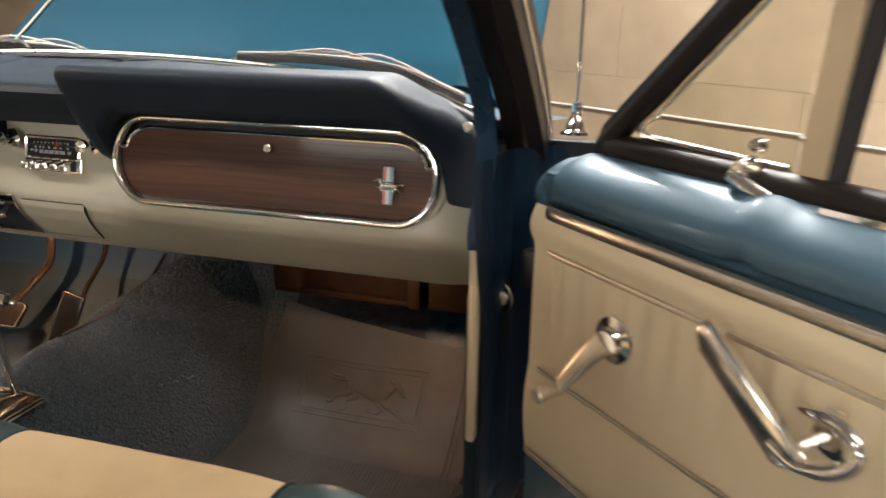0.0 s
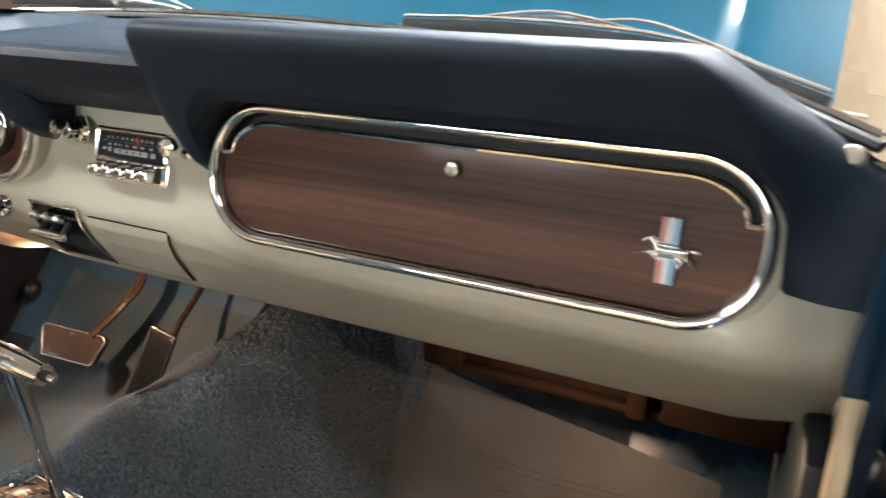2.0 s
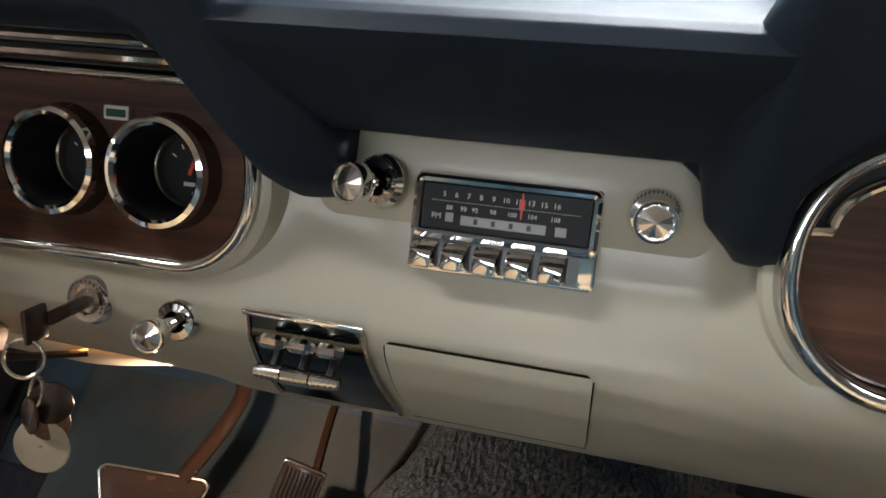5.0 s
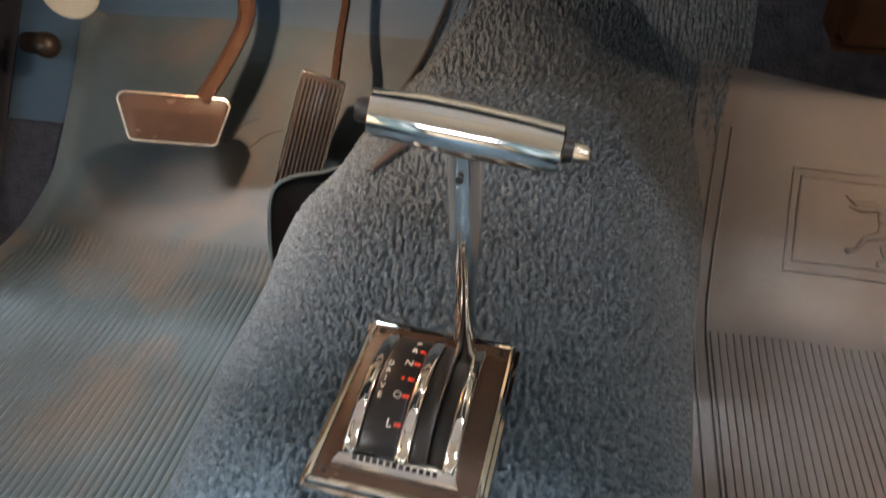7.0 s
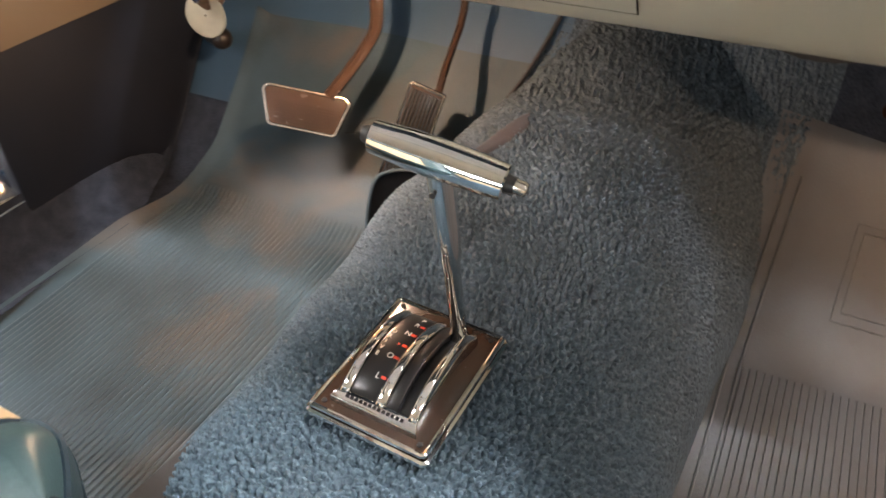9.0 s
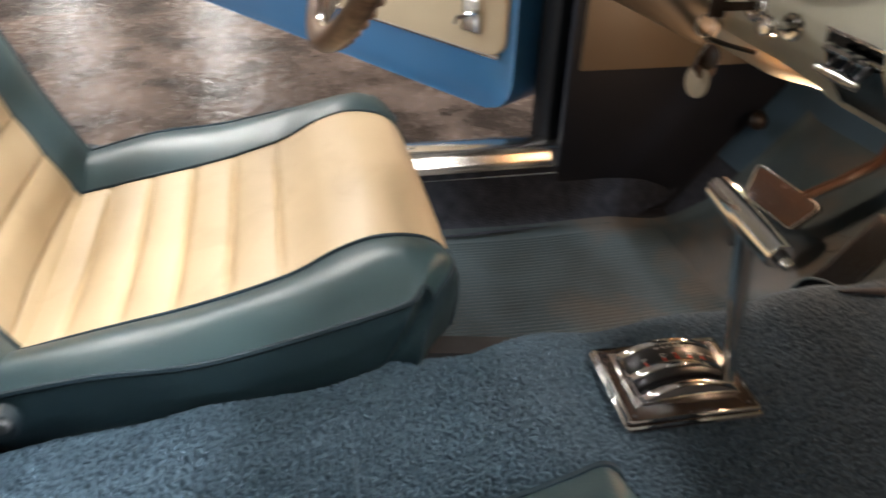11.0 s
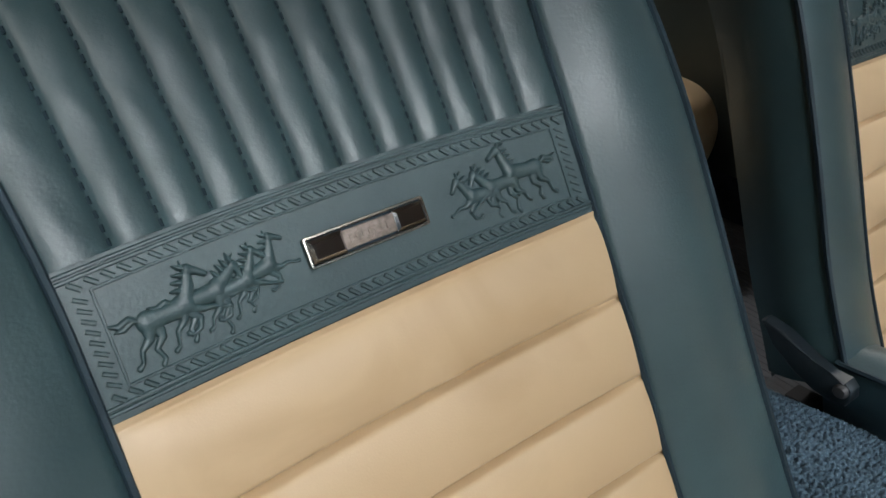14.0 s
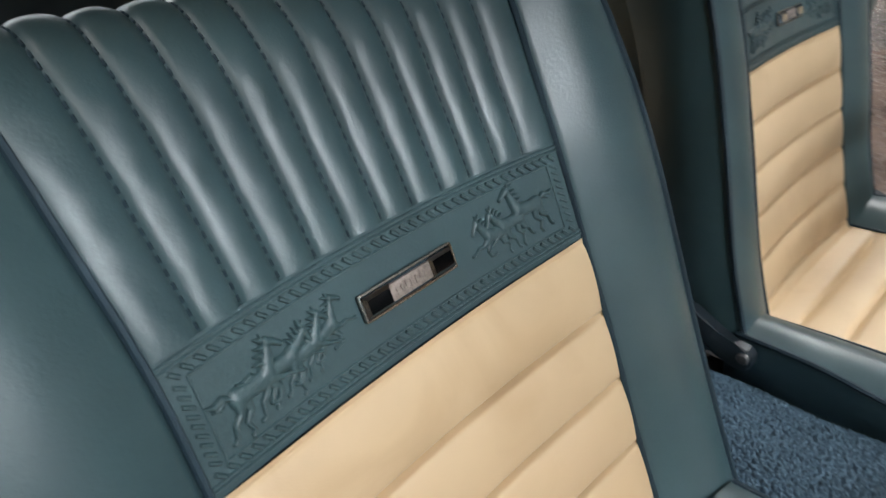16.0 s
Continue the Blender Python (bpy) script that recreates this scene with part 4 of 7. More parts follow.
    bm = bmesh.new()
    sweep(bm, smooth_line([(-0.44, 0.985, 0.690), (-0.40, 0.98, 0.676), (-0.35, 0.985, 0.664), (-0.30, 1.02, 0.66)], 10), [0.004, 0.007, 0.008, 0.008, 0.007, 0.006, 0.005, 0.005, 0.004, 0.004, 0.004], 8, flat=0.6)
    part("pull_handle", bm, BLACK, t, "black pull handle under the dash")
    # first bulb marks the added amber lamp, second the passenger courtesy lamp
    for x, y, z in ((-0.315, 1.042, 0.668), (0.45, 1.085, 0.621)):
        bm = bmesh.new()
        ball(bm, (x, y, z + 0.019), 0.006)
        part("bulb", bm, BULB_GLOW, t, "lit bulb under the dash")


dashboard()


def glove_box():
    t = thing("glove_box", "closed walnut-grain glove box door with a chrome bezel", "glove box", (0.38, 0.96, 0.81))
    x0, x1, z0, z1 = GB
    P = lambda u, v, w: (u, gb_y(v) + w, v)
    loop = [Vector(P(u, v, -0.004)) for u, v in stadium(x0, x1, z0, z1, 0.054, 14)]
    bm = bmesh.new()
    sweep(bm, loop, 0.0052, 12, True, flat=1.0)
    part("bezel", bm, CHROME, t, "polished chrome bezel")
    bm = bmesh.new()
    sweep(bm, [Vector(P(u, v, 0.008)) for u, v in stadium(x0 - 0.006, x1 + 0.006, z0 - 0.006, z1 + 0.003, 0.057, 14)], 0.006, 8, True)
    part("surround", bm, CREAM_PAINT, t, "cream painted surround")
    bm = bmesh.new()
    prism(bm, stadium(x0, x1, z0, z1, 0.054, 14), lambda u, v, w: (u, gb_y(v) + 0.011 + w, v), 0.01)
    part("recess", bm, DULL_BLACK, t, "dark gap")
    ix0, ix1, iz0, iz1 = x0 + 0.0045, x1 - 0.0045, z0 + 0.0045, z1 - 0.0145
    notch, inset = 0.8245, 0.011
    low = stadium(ix0, ix1, iz0, notch + 0.05, [0.049, 0.049, 0.001, 0.001], 14)[:30]
    arch = []
    for side, a0 in ((1, 0), (-1, 90)):
        cx = (ix1 - inset - 0.046) if side > 0 else (ix0 + inset + 0.046)
        for i in range(15):
            q = radians(a0 + 90 * i / 14)
            arch.append((cx + 0.046 * math.cos(q), notch + (iz1 - notch) * math.sin(q)))
    # the lower half fills the bezel, the upper half is stepped in
    inner = low + [(ix1, notch)] + arch + [(ix0, notch)]
    bm = bmesh.new()
    prism(bm, inner, lambda u, v, w: (u, gb_y(v) + 0.003 + w, v), 0.016, 0.0015)
    d = part("door", bm, WALNUT, t, "walnut-grain vinyl door face")
    top = [(ix1 + 0.002, notch - 0.001)] + arch + [(ix0 - 0.002, notch - 0.001)]
    bm = bmesh.new()
    sweep(bm, [Vector((u, gb_y(v) + 0.002, v)) for u, v in top], 0.0026, 8)
    part("door_edge", bm, CHROME, d, "bright chrome edge")
    bm = bmesh.new()
    sweep(bm, [Vector((u, gb_y(v) + 0.004, v)) for u, v in inner], 0.0016, 6, True)
    part("door_rim", bm, BROWN_PLATE, d)
    bm = bmesh.new()
    lathe(bm, [(0, 0.005), (0.0055, 0.004), (0.0065, 0.001), (0.0065, -0.004)], pose(0.381, gb_y(0.836), 0.836, 90), 20)
    part("lock_button", bm, WORN_CHROME, d, "round satin lock button")
    # emblem
    m = pose(0.5525, gb_y(0.80) - 0.001, 0.80, 90 - 9)
    for i, (dx, material) in enumerate(((-0.0042, DULL_RED), (0.0, DULL_WHITE), (0.0042, BLUE_INK))):
        for z in (0.0145, -0.0145):
            bm = bmesh.new()
            box(bm, (dx, z, 0.001), (0.004, 0.018, 0.003), 0.0006, m, 1)
            part("enamel_bar", bm, material, d)
    bm = bmesh.new()
    box(bm, (0, 0, 0), (0.0145, 0.049, 0.002), 0.0006, m, 1)
    part("emblem_back", bm, CHROME, d)
    bm = bmesh.new()
    horse(bm, lambda x, y, h: m @ Vector((-x, 0.66 * y, 0.0022 + h)), 0.0225, 0.0035, 0, 0, 0.002, 0.02)
    part("emblem_horse", bm, SPUN, d, "small chrome running horse badge")


glove_box()


def gauge_cluster():
    t = thing("instrument_cluster", "walnut-grain instrument panel with five deep chrome-rimmed gauges", "instrument panel", (-0.4, 0.98, 0.81))
    x0, x1, z0, z1 = -0.625, -0.143, 0.756, 0.866
    P = lambda u, v, w: (u, 0.982 + (v - 0.81) * 0.12 + w, v)
    out = stadium(x0, x1, z0, z1, 0.05, 14)
    GAUGES = ((-0.197, 0.0312, 0.013), (-0.270, 0.0312, 0.013), (-0.383, 0.050, 0.030), (-0.50, 0.0312, 0.013))
    bm = bmesh.new()
    loops = [out] + [[(x + (r - 0.003) * math.cos(q), 0.812 + (r - 0.003) * math.sin(q)) for q in (2 * math.pi * k / 40 for k in range(40))] for x, r, up in GAUGES]
    for loop in loops:
        vs = [bm.verts.new(P(u, v, 0)) for u, v in loop]
        for p, q in zip(vs, vs[1:] + vs[:1]):
            bm.edges.new((p, q))
    bmesh.ops.triangle_fill(bm, use_beauty=True, edges=list(bm.edges))
    part("face", bm, WALNUT, t)
    bm = bmesh.new()
    sweep(bm, [Vector(P(u, v, -0.001)) for u, v in out], 0.0042, 10, True)
    part("bezel", bm, CHROME, t)
    bm = bmesh.new()
    rings = []
    for grow, w in ((0.0, 0.003), (0.006, 0.003), (0.010, 0.005), (0.012, 0.010), (0.018, 0.032)):
        rings.append([bm.verts.new(P(u, v, w)) for u, v in stadium(x0 - grow, x1 + grow, z0 - grow * 0.85, z1 + grow * 0.5, 0.05 + grow * 0.67, 14)])
    for p, q in zip(rings, rings[1:]):
        for k in range(len(p)):
            bm.faces.new((p[k], p[(k + 1) % len(p)], q[(k + 1) % len(p)], q[k]))
    part("surround", bm, CREAM_PAINT, t, "cream painted surround")
    bm = bmesh.new()
    sweep(bm, [Vector((-0.62, 0.962, 0.8785)), Vector((-0.178, 0.962, 0.8785))], 0.004, 8)
    sweep(bm, [Vector((-0.62, 0.957, 0.887)), Vector((-0.19, 0.957, 0.887))], 0.003, 8)
    part("upper_trim", bm, CHROME, t)
    for i, (x, r, up) in enumerate(GAUGES):
        z = 0.812
        m = Matrix.Translation(P(x, z, 0)) @ pose(0, 0, 0, 90 - 7)
        g = bmesh.new()
        lathe(g, [(r - 0.004, up), (r, up), (r + 0.001, up - 0.003), (r + 0.004, -0.001)], m, 48)
        cup = part("gauge_cup", g, BROWN_PLATE, t, "dark walnut-coloured gauge cup")
        g = bmesh.new()
        lathe(g, [(r - 0.004, up - 0.003), (r - 0.004, up + 0.002), (r - 0.002, up + 0.004), (r + 0.001, up + 0.003), (r + 0.0016, up - 0.002)], m, 48)
        part("rim", g, CHROME, cup)
        g = bmesh.new()
        lathe(g, [(r - 0.004, up), (r - 0.007, -0.026)], m, 48)
        part("well", g, BLACK, cup)
        g = bmesh.new()
        lathe(g, [(0, -0.025), (r - 0.006, -0.025)], m, 48)
        part("dial", g, GREY_FACE, cup)
        g = bmesh.new()
        lathe(g, [(r * 0.70, -0.0245), (r * 0.70, -0.018), (r * 0.73, -0.017), (r * 0.75, -0.0245)], m, 40)
        part("inner_ring", g, WORN_CHROME, cup)
        g = bmesh.new()
        a = radians(20 - 25 * i)
        box(g, (0, r * 0.2, -0.022), (0.0022, r * 0.62, 0.0008), 0, m @ Matrix.Rotation(-a, 4, "Z"))
        part("needle", g, RED_INK, cup)
        g = bmesh.new()
        for k in range(9):
            q = radians(-60 + 30 * k)
            box(g, (0, r * 0.5, -0.0243), (0.0008, r * 0.1, 0.0004), 0, m @ Matrix.Rotation(-q, 4, "Z"))
        box(g, (0, -r * 0.3, -0.0243), (r * 0.4, 0.0025, 0.0004), 0, m)
        part("scale_marks", g, WHITE_INK, cup)
    bm = bmesh.new()
    prism(bm, stadium(-0.2405, -0.2235, 0.8395, 0.8475, 0.0008, 2), lambda u, v, w: P(u, v, w - 0.0030), 0.003)
    f = part("signal_frame", bm, DULL_WHITE, t)
    bm = bmesh.new()
    prism(bm, stadium(-0.2385, -0.2255, 0.8412, 0.8458, 0.0005, 2), lambda u, v, w: P(u, v, w - 0.0038), 0.003)
    part("signal_lens", bm, GREEN_LENS, f)


gauge_cluster()


def knob(name, x, z, label, stem, r, owner=None, y=None, yaw=0.0):
    """A turned chrome pull knob with a marked bezel, on the dash face."""
    y = y or dash_y(x, z)
    m = pose(x, y, z, 90 - 6, 0, yaw)
    t = owner or thing(name, label, "switch", (x, y, z))
    bm = bmesh.new()
    lathe(bm, [(0, 0.001), (r * 1.3, 0.001), (r * 1.35, 0.003), (r * 1.15, 0.007), (r * 0.7, 0.008)], m, 32)
    bz = part("knob" if owner else "bezel", bm, CHROME, t, label if owner else "")
    t = bz if owner else t
    bm = bmesh.new()
    lathe(bm, [(r * 0.45, 0.004), (r * 0.42, stem - 0.012), (r * 0.7, stem - 0.010), (r * 0.72, stem - 0.006)], m, 24)
    part("stem", bm, CHROME, t)
    bm = bmesh.new()
    lathe(bm, [(r * 0.7, stem - 0.012), (r * 0.95, stem - 0.008), (r, stem), (r * 0.96, stem + 0.002), (r * 0.84, stem + 0.002), (r * 0.80, stem + 0.0008)], m, 40)
    cap = part("cap", bm, CHROME, t)
    bm = bmesh.new()
    lathe(bm, [(r * 0.80, stem + 0.0008), (0, stem + 0.0034)], m, 13)
    part("cap_face", bm, SPUN, cap, "spun chrome face", 1.0)
    bm = bmesh.new()
    for k in range(14):
        q = radians(20 + 10 * k)
        box(bm, (r * 1.18 * math.cos(q), r * 1.18 * math.sin(q), 0.0066), (0.0008, 0.002, 0.001), 0, m)
    part("marking", bm, BLACK, t)


knob("light_switch", -0.1895, 0.722, "chrome pull knob of the light switch", 0.037, 0.0100, None, None, 6)


def radio():
    t = thing("radio", "chrome-framed push-button car radio with a black dial", "car radio", (0.003, 1.0, 0.8))
    y0, slope = 0.9905, 0.235
    P = lambda u, v, w: (u, y0 + (v - 0.775) * slope + w, v)
    tilt = 90 - math.degrees(math.atan(slope))
    x0, x1, z0, z1 = -0.049, 0.0555, 0.7725, 0.8265
    out = stadium(x0, x1, z0, z1, 0.004, 4)
    bm = bmesh.new()
    prism(bm, out, lambda u, v, w: P(u, v, w - 0.005), 0.02, 0.0015)
    part("body", bm, CHROME, t)
    bm = bmesh.new()
    sweep(bm, [Vector(P(u, v, -0.0055)) for u, v in stadium(x0 + 0.003, x1 - 0.003, 0.7935, z1 - 0.003, 0.003, 4)], 0.003, 8, True)
    part("frame", bm, CHROME, t)
    bm = bmesh.new()
    prism(bm, stadium(x0 + 0.006, x1 - 0.006, 0.7965, z1 - 0.006, 0.001, 2), lambda u, v, w: P(u, v, w - 0.0062), 0.003)
    d = part("dial", bm, GREY_FACE, t, "black tuning dial")
    M = lambda u, v: Matrix.Translation(P(u, v, -0.0066)) @ pose(0, 0, 0, tilt)
    for k, w in enumerate(("5⁵", "6", "7", "8", "9", "10", "12", "13", "15", "16")):
        lettering("number", w.replace("⁵", ""), 0.0042, M(-0.031 + 0.0069 * k, 0.8155 - 0.0000), WHITE_INK, d)
    for k, w in enumerate(("88", "90", "92", "98", "100", "104", "108")):
        lettering("number", w, 0.0036, M((-0.0275, -0.0195, -0.013, -0.003, 0.0075, 0.0185, 0.031)[k], 0.8085), WHITE_INK, d)
    lettering("band_mark", "FM", 0.0046, M(-0.0345, 0.8035), WHITE_INK, d)
    bm = bmesh.new()
    box(bm, (0, 0, 0), (0.082, 0.0003, 0.0002), 0, M(0.003, 0.812))
    box(bm, (0, 0, 0), (0.0045, 0.005, 0.0004), 0.0, M(-0.027, 0.8035))
    box(bm, (0, 0, 0), (0.047, 0.0052, 0.0004), 0.0, M(0.003, 0.8025))
    box(bm, (0, 0, 0), (0.006, 0.005, 0.0004), 0.0, M(0.0345, 0.8025))
    part("dial_bar", bm, DIAL_GREY, d, "pale bars on the dial")
    bm = bmesh.new()
    for k in range(4):
        box(bm, (0, 0, 0.0004), (0.0022, 0.003, 0.0002), 0, M(-0.012 + 0.0098 * k, 0.8025))
    part("maker_mark", bm, BLACK, d)
    bm = bmesh.new()
    box(bm, (0, 0, 0.0008), (0.0009, 0.014, 0.0006), 0, M(0.0125, 0.8135))
    box(bm, (0, 0, 0.0006), (0.003, 0.005, 0.0006), 0, M(0.0125, 0.8145))
    part("pointer", bm, RED_INK, d, "orange-red tuning pointer")
    for k in range(5):
        u = -0.0385 + 0.0178 * k
        bm = bmesh.new()
        prism(bm, stadium(u - 0.0080, u + 0.0080, 0.7758, 0.7905, 0.0012, 2), lambda a, b, w: P(u + (a - u) * (0.82 if w < 0.002 else 1.0), 0.783 + (b - 0.783) * (0.7 if w < 0.002 else 1.0), w - 0.0180), 0.017, 0.0014)
        part("push_button", bm, CHROME, t)
    bm = bmesh.new()
    prism(bm, stadium(x0 + 0.002, x1 - 0.009, 0.7755, 0.7915, 0.001, 2), lambda u, v, w: P(u, v, w - 0.0055), 0.002)
    part("button_slot", bm, BLACK, t)
    knob("", -0.067, 0.8185, "spun chrome volume knob on a long shaft", 0.030, 0.0116, t, 0.995, -19)
    knob("", 0.0812, 0.8170, "spun chrome tuning knob", 0.030, 0.0106, t, 0.995)


radio()


def heater_controls():
    t = thing("heater_control", "chrome and black heater control with three levers", "heater control", (-0.107, 0.975, 0.71))
    bm = bmesh.new()
    prof = lambda v: (dash_y(-0.1, v) - 0.0035)
    surf(bm, lambda u, v: (-0.144 + 0.073 * u + (0.016 * (1 - v) if u > 0.5 else 0.006 * (1 - v)), prof(0.665 + 0.07 * v), 0.665 + 0.07 * v), 2, 14)
    part("face", bm, DARK_MIRROR, t, "smoked mirror panel")
    bm = bmesh.new()
    box(bm, (-0.1075, prof(0.734) - 0.002, 0.735), (0.0765, 0.004, 0.004), 0.001)
    part("top_trim", bm, CHROME, t)
    for x, x2 in ((-0.144, -0.138), (-0.071, -0.055)):
        bm = bmesh.new()
        sweep(bm, [(x + (x2 - x) * (1 - i / 8), prof(0.665 + 0.07 * i / 8) - 0.001, 0.665 + 0.07 * i / 8) for i in range(9)], 0.0014, 6)
        part("side_trim", bm, WORN_CHROME, t)
    for k, x in enumerate((-0.122, -0.104, -0.086)):
        z = 0.7225
        bm = bmesh.new()
        sweep(bm, [(x - 0.008, prof(z) - 0.010, z), (x - 0.004, prof(z) - 0.012, z + 0.001), (x + 0.004, prof(z) - 0.012, z + 0.001), (x + 0.008, prof(z) - 0.010, z)], [0.003, 0.0046, 0.0046, 0.003], 8)
        part("upper_tab", bm, CHROME, t)
        bm = bmesh.new()
        sweep(bm, [(x, prof(0.716), 0.717), (x, prof(0.71) - 0.008, 0.710), (x, prof(0.705) - 0.016, 0.7045)], 0.003, 6)
        lv = part("lever", bm, BLACK, t, "black lever arm")
        bm = bmesh.new()
        xx = x - 0.002
        sweep(bm, [(xx - 0.0092, prof(0.703) - 0.018, 0.703), (xx - 0.0085, prof(0.703) - 0.018, 0.703), (xx + 0.0085, prof(0.703) - 0.018, 0.7035), (xx + 0.0092, prof(0.703) - 0.018, 0.7035)], [0.002, 0.0036 if k == 0 else 0.0052, 0.0036 if k == 2 else 0.0052, 0.002], 12)
        for i in range(5):
            xr = xx - 0.0068 + 0.0034 * i
            sweep(bm, [(xr - 0.0005, prof(0.703) - 0.018, 0.7033), (xr + 0.0005, prof(0.703) - 0.018, 0.7033)], 0.0056 - (0.0003 * (4 - i) if k == 0 else 0.0003 * i if k == 2 else 0.0), 12)
        part("lever_tip", bm, CHROME, lv, "knurled chrome lever tip")


heater_controls()


def ashtray():
    t = thing("ashtray", "cream enamelled closed ashtray door", "ashtray", (0, 0.98, 0.7))
    bm = bmesh.new()
    o = [(-0.0565, 0.7265), (-0.054, 0.7285), (0.058, 0.7285), (0.0615, 0.725), (0.061, 0.668), (-0.046, 0.668), (-0.0485, 0.676)]
    k = len(o)
    outline = []
    for i in range(k):
        a, b = o[i], o[(i + 1) % k]
        for j in range(8):
            outline.append((a[0] + (b[0] - a[0]) * j / 8, a[1] + (b[1] - a[1]) * j / 8))
    surf(bm, lambda u, v: (-0.0565 + 0.0085 * (1 - v) + (0.118 - 0.0085 * (1 - v)) * u, dash_y(0, 0.668 + 0.0605 * v) - 0.0045, 0.668 + 0.0605 * v), 10, 20)
    part("door", bm, CREAM_PAINT, t)
    bm = bmesh.new()
    sweep(bm, [(u, dash_y(0, v) - 0.0032, v) for u, v in outline], 0.0011, 6, True)
    part("seam", bm, BROWN_DUCT, t, "dark seam")


ashtray()


def ignition():
    x, z = -0.253, 0.7255
    y = dash_y(x, z)
    t = thing("ignition_lock", "round chrome ignition lock bezel", "ignition lock", (x, y, z))
    m = pose(x, y, z, 90 - 6)
    bm = bmesh.new()
    lathe(bm, [(0, 0.002), (0.0095, 0.003), (0.010, 0.006), (0.014, 0.006), (0.0165, 0.002), (0.0165, -0.002)], m, 36)
    part("bezel", bm, CHROME, t)
    bm = bmesh.new()
    for k in range(16):
        q = radians(-30 + 15 * k)
        box(bm, (0.0125 * math.cos(q), 0.0125 * math.sin(q), 0.0062), (0.0008, 0.002, 0.0006), 0, m)
    part("marking", bm, BLACK, t)
    bm = bmesh.new()
    lathe(bm, [(0, 0.008), (0.007, 0.007), (0.0085, 0.003)], m, 24)
    part("cylinder", bm, WORN_CHROME, t)
    k = thing("key_ring", "bunch of keys with a round ivory tag, in the ignition", "keys", (x - 0.01, y - 0.04, z - 0.02))
    bm = bmesh.new()
    box(bm, (x, y - 0.022, z), (0.002, 0.03, 0.009), 0.0006)
    box(bm, (x - 0.003, y - 0.044, z - 0.001), (0.004, 0.018, 0.022), 0.002)
    part("ignition_key", bm, BROWN_PLATE, k, "dark bronze key in the lock")

    def ring(c, r, w, turn):
        bm = bmesh.new()
        mm = Matrix.Translation(c) @ turn
        sweep(bm, [mm @ Vector((r * math.cos(2 * math.pi * i / 28), r * math.sin(2 * math.pi * i / 28), 0)) for i in range(28)], w, 6, True)
        return bm
    part("ring", ring((x - 0.006, y - 0.052, z - 0.020), 0.0115, 0.0012, pose(0, 0, 0, 78, 0, 20)), WORN_CHROME, k)
    part("small_ring", ring((x - 0.002, y - 0.05, z - 0.042), 0.009, 0.001, pose(0, 0, 0, 70, 0, -30)), WORN_CHROME, k)
    for dx, dz, material, lab, r in ((0.004, -0.050, BROWN_PLATE, "dark leather fob", 0.013), (-0.004, -0.056, BROWN_PLATE, "second bronze key", 0.011), (0.003, -0.062, RIM_WOOD, "brass key head", 0.012)):
        bm = bmesh.new()
        lathe(bm, [(0, 0.0012), (r * 0.9, 0.0012), (r, 0.0006), (r, -0.0006), (r * 0.9, -0.0012), (0, -0.0012)], pose(x + dx, y - 0.05 + dx, z + dz, 82, 0, 25 * (1 if dx > 0 else -1)), 20)
        part("key_head", bm, material, k, lab)
    bm = bmesh.new()
    lathe(bm, [(0.0012, 0.0012), (0.0165, 0.0012), (0.0175, 0.0004), (0.0175, -0.0004), (0.0165, -0.0012), (0.0012, -0.0012), (0.0012, 0.0012)], pose(x - 0.002, y - 0.050, z - 0.078, 84, 0, 12), 32)
    part("tag", bm, TAG, k, "round ivory tag")


ignition()

# ---- footwells ----


PITCH = 0.0074


def ribbed(bm, x0, x1, y0, y1, zf, pitch=0.0125, round_top=False):
    """A sheet with raised ribs running along y."""
    n = int((x1 - x0) / pitch)
    xs = []
    for i in range(n):
        a = x0 + i * pitch
        if round_top:
            xs += [(a + pitch * k / 6, 0.0022 * math.sin(math.pi * k / 6)) for k in range(6)]
            continue
        xs += [(a, 0.0), (a + pitch * 0.05, 0.0), (a + pitch * 0.13, 0.0012), (a + pitch * 0.55, 0.0014), (a + pitch * 0.93, 0.0012), (a + pitch * 0.999, 0.0)]
    m = 24
    rows = [[bm.verts.new((x, y0 + (y1 - y0) * j / m, zf(x, y0 + (y1 - y0) * j / m) + h)) for j in range(m + 1)] for x, h in xs]
    for a, b in zip(rows, rows[1:]):
        for j in range(m):
            bm.faces.new((a[j], b[j], b[j + 1], a[j + 1]))


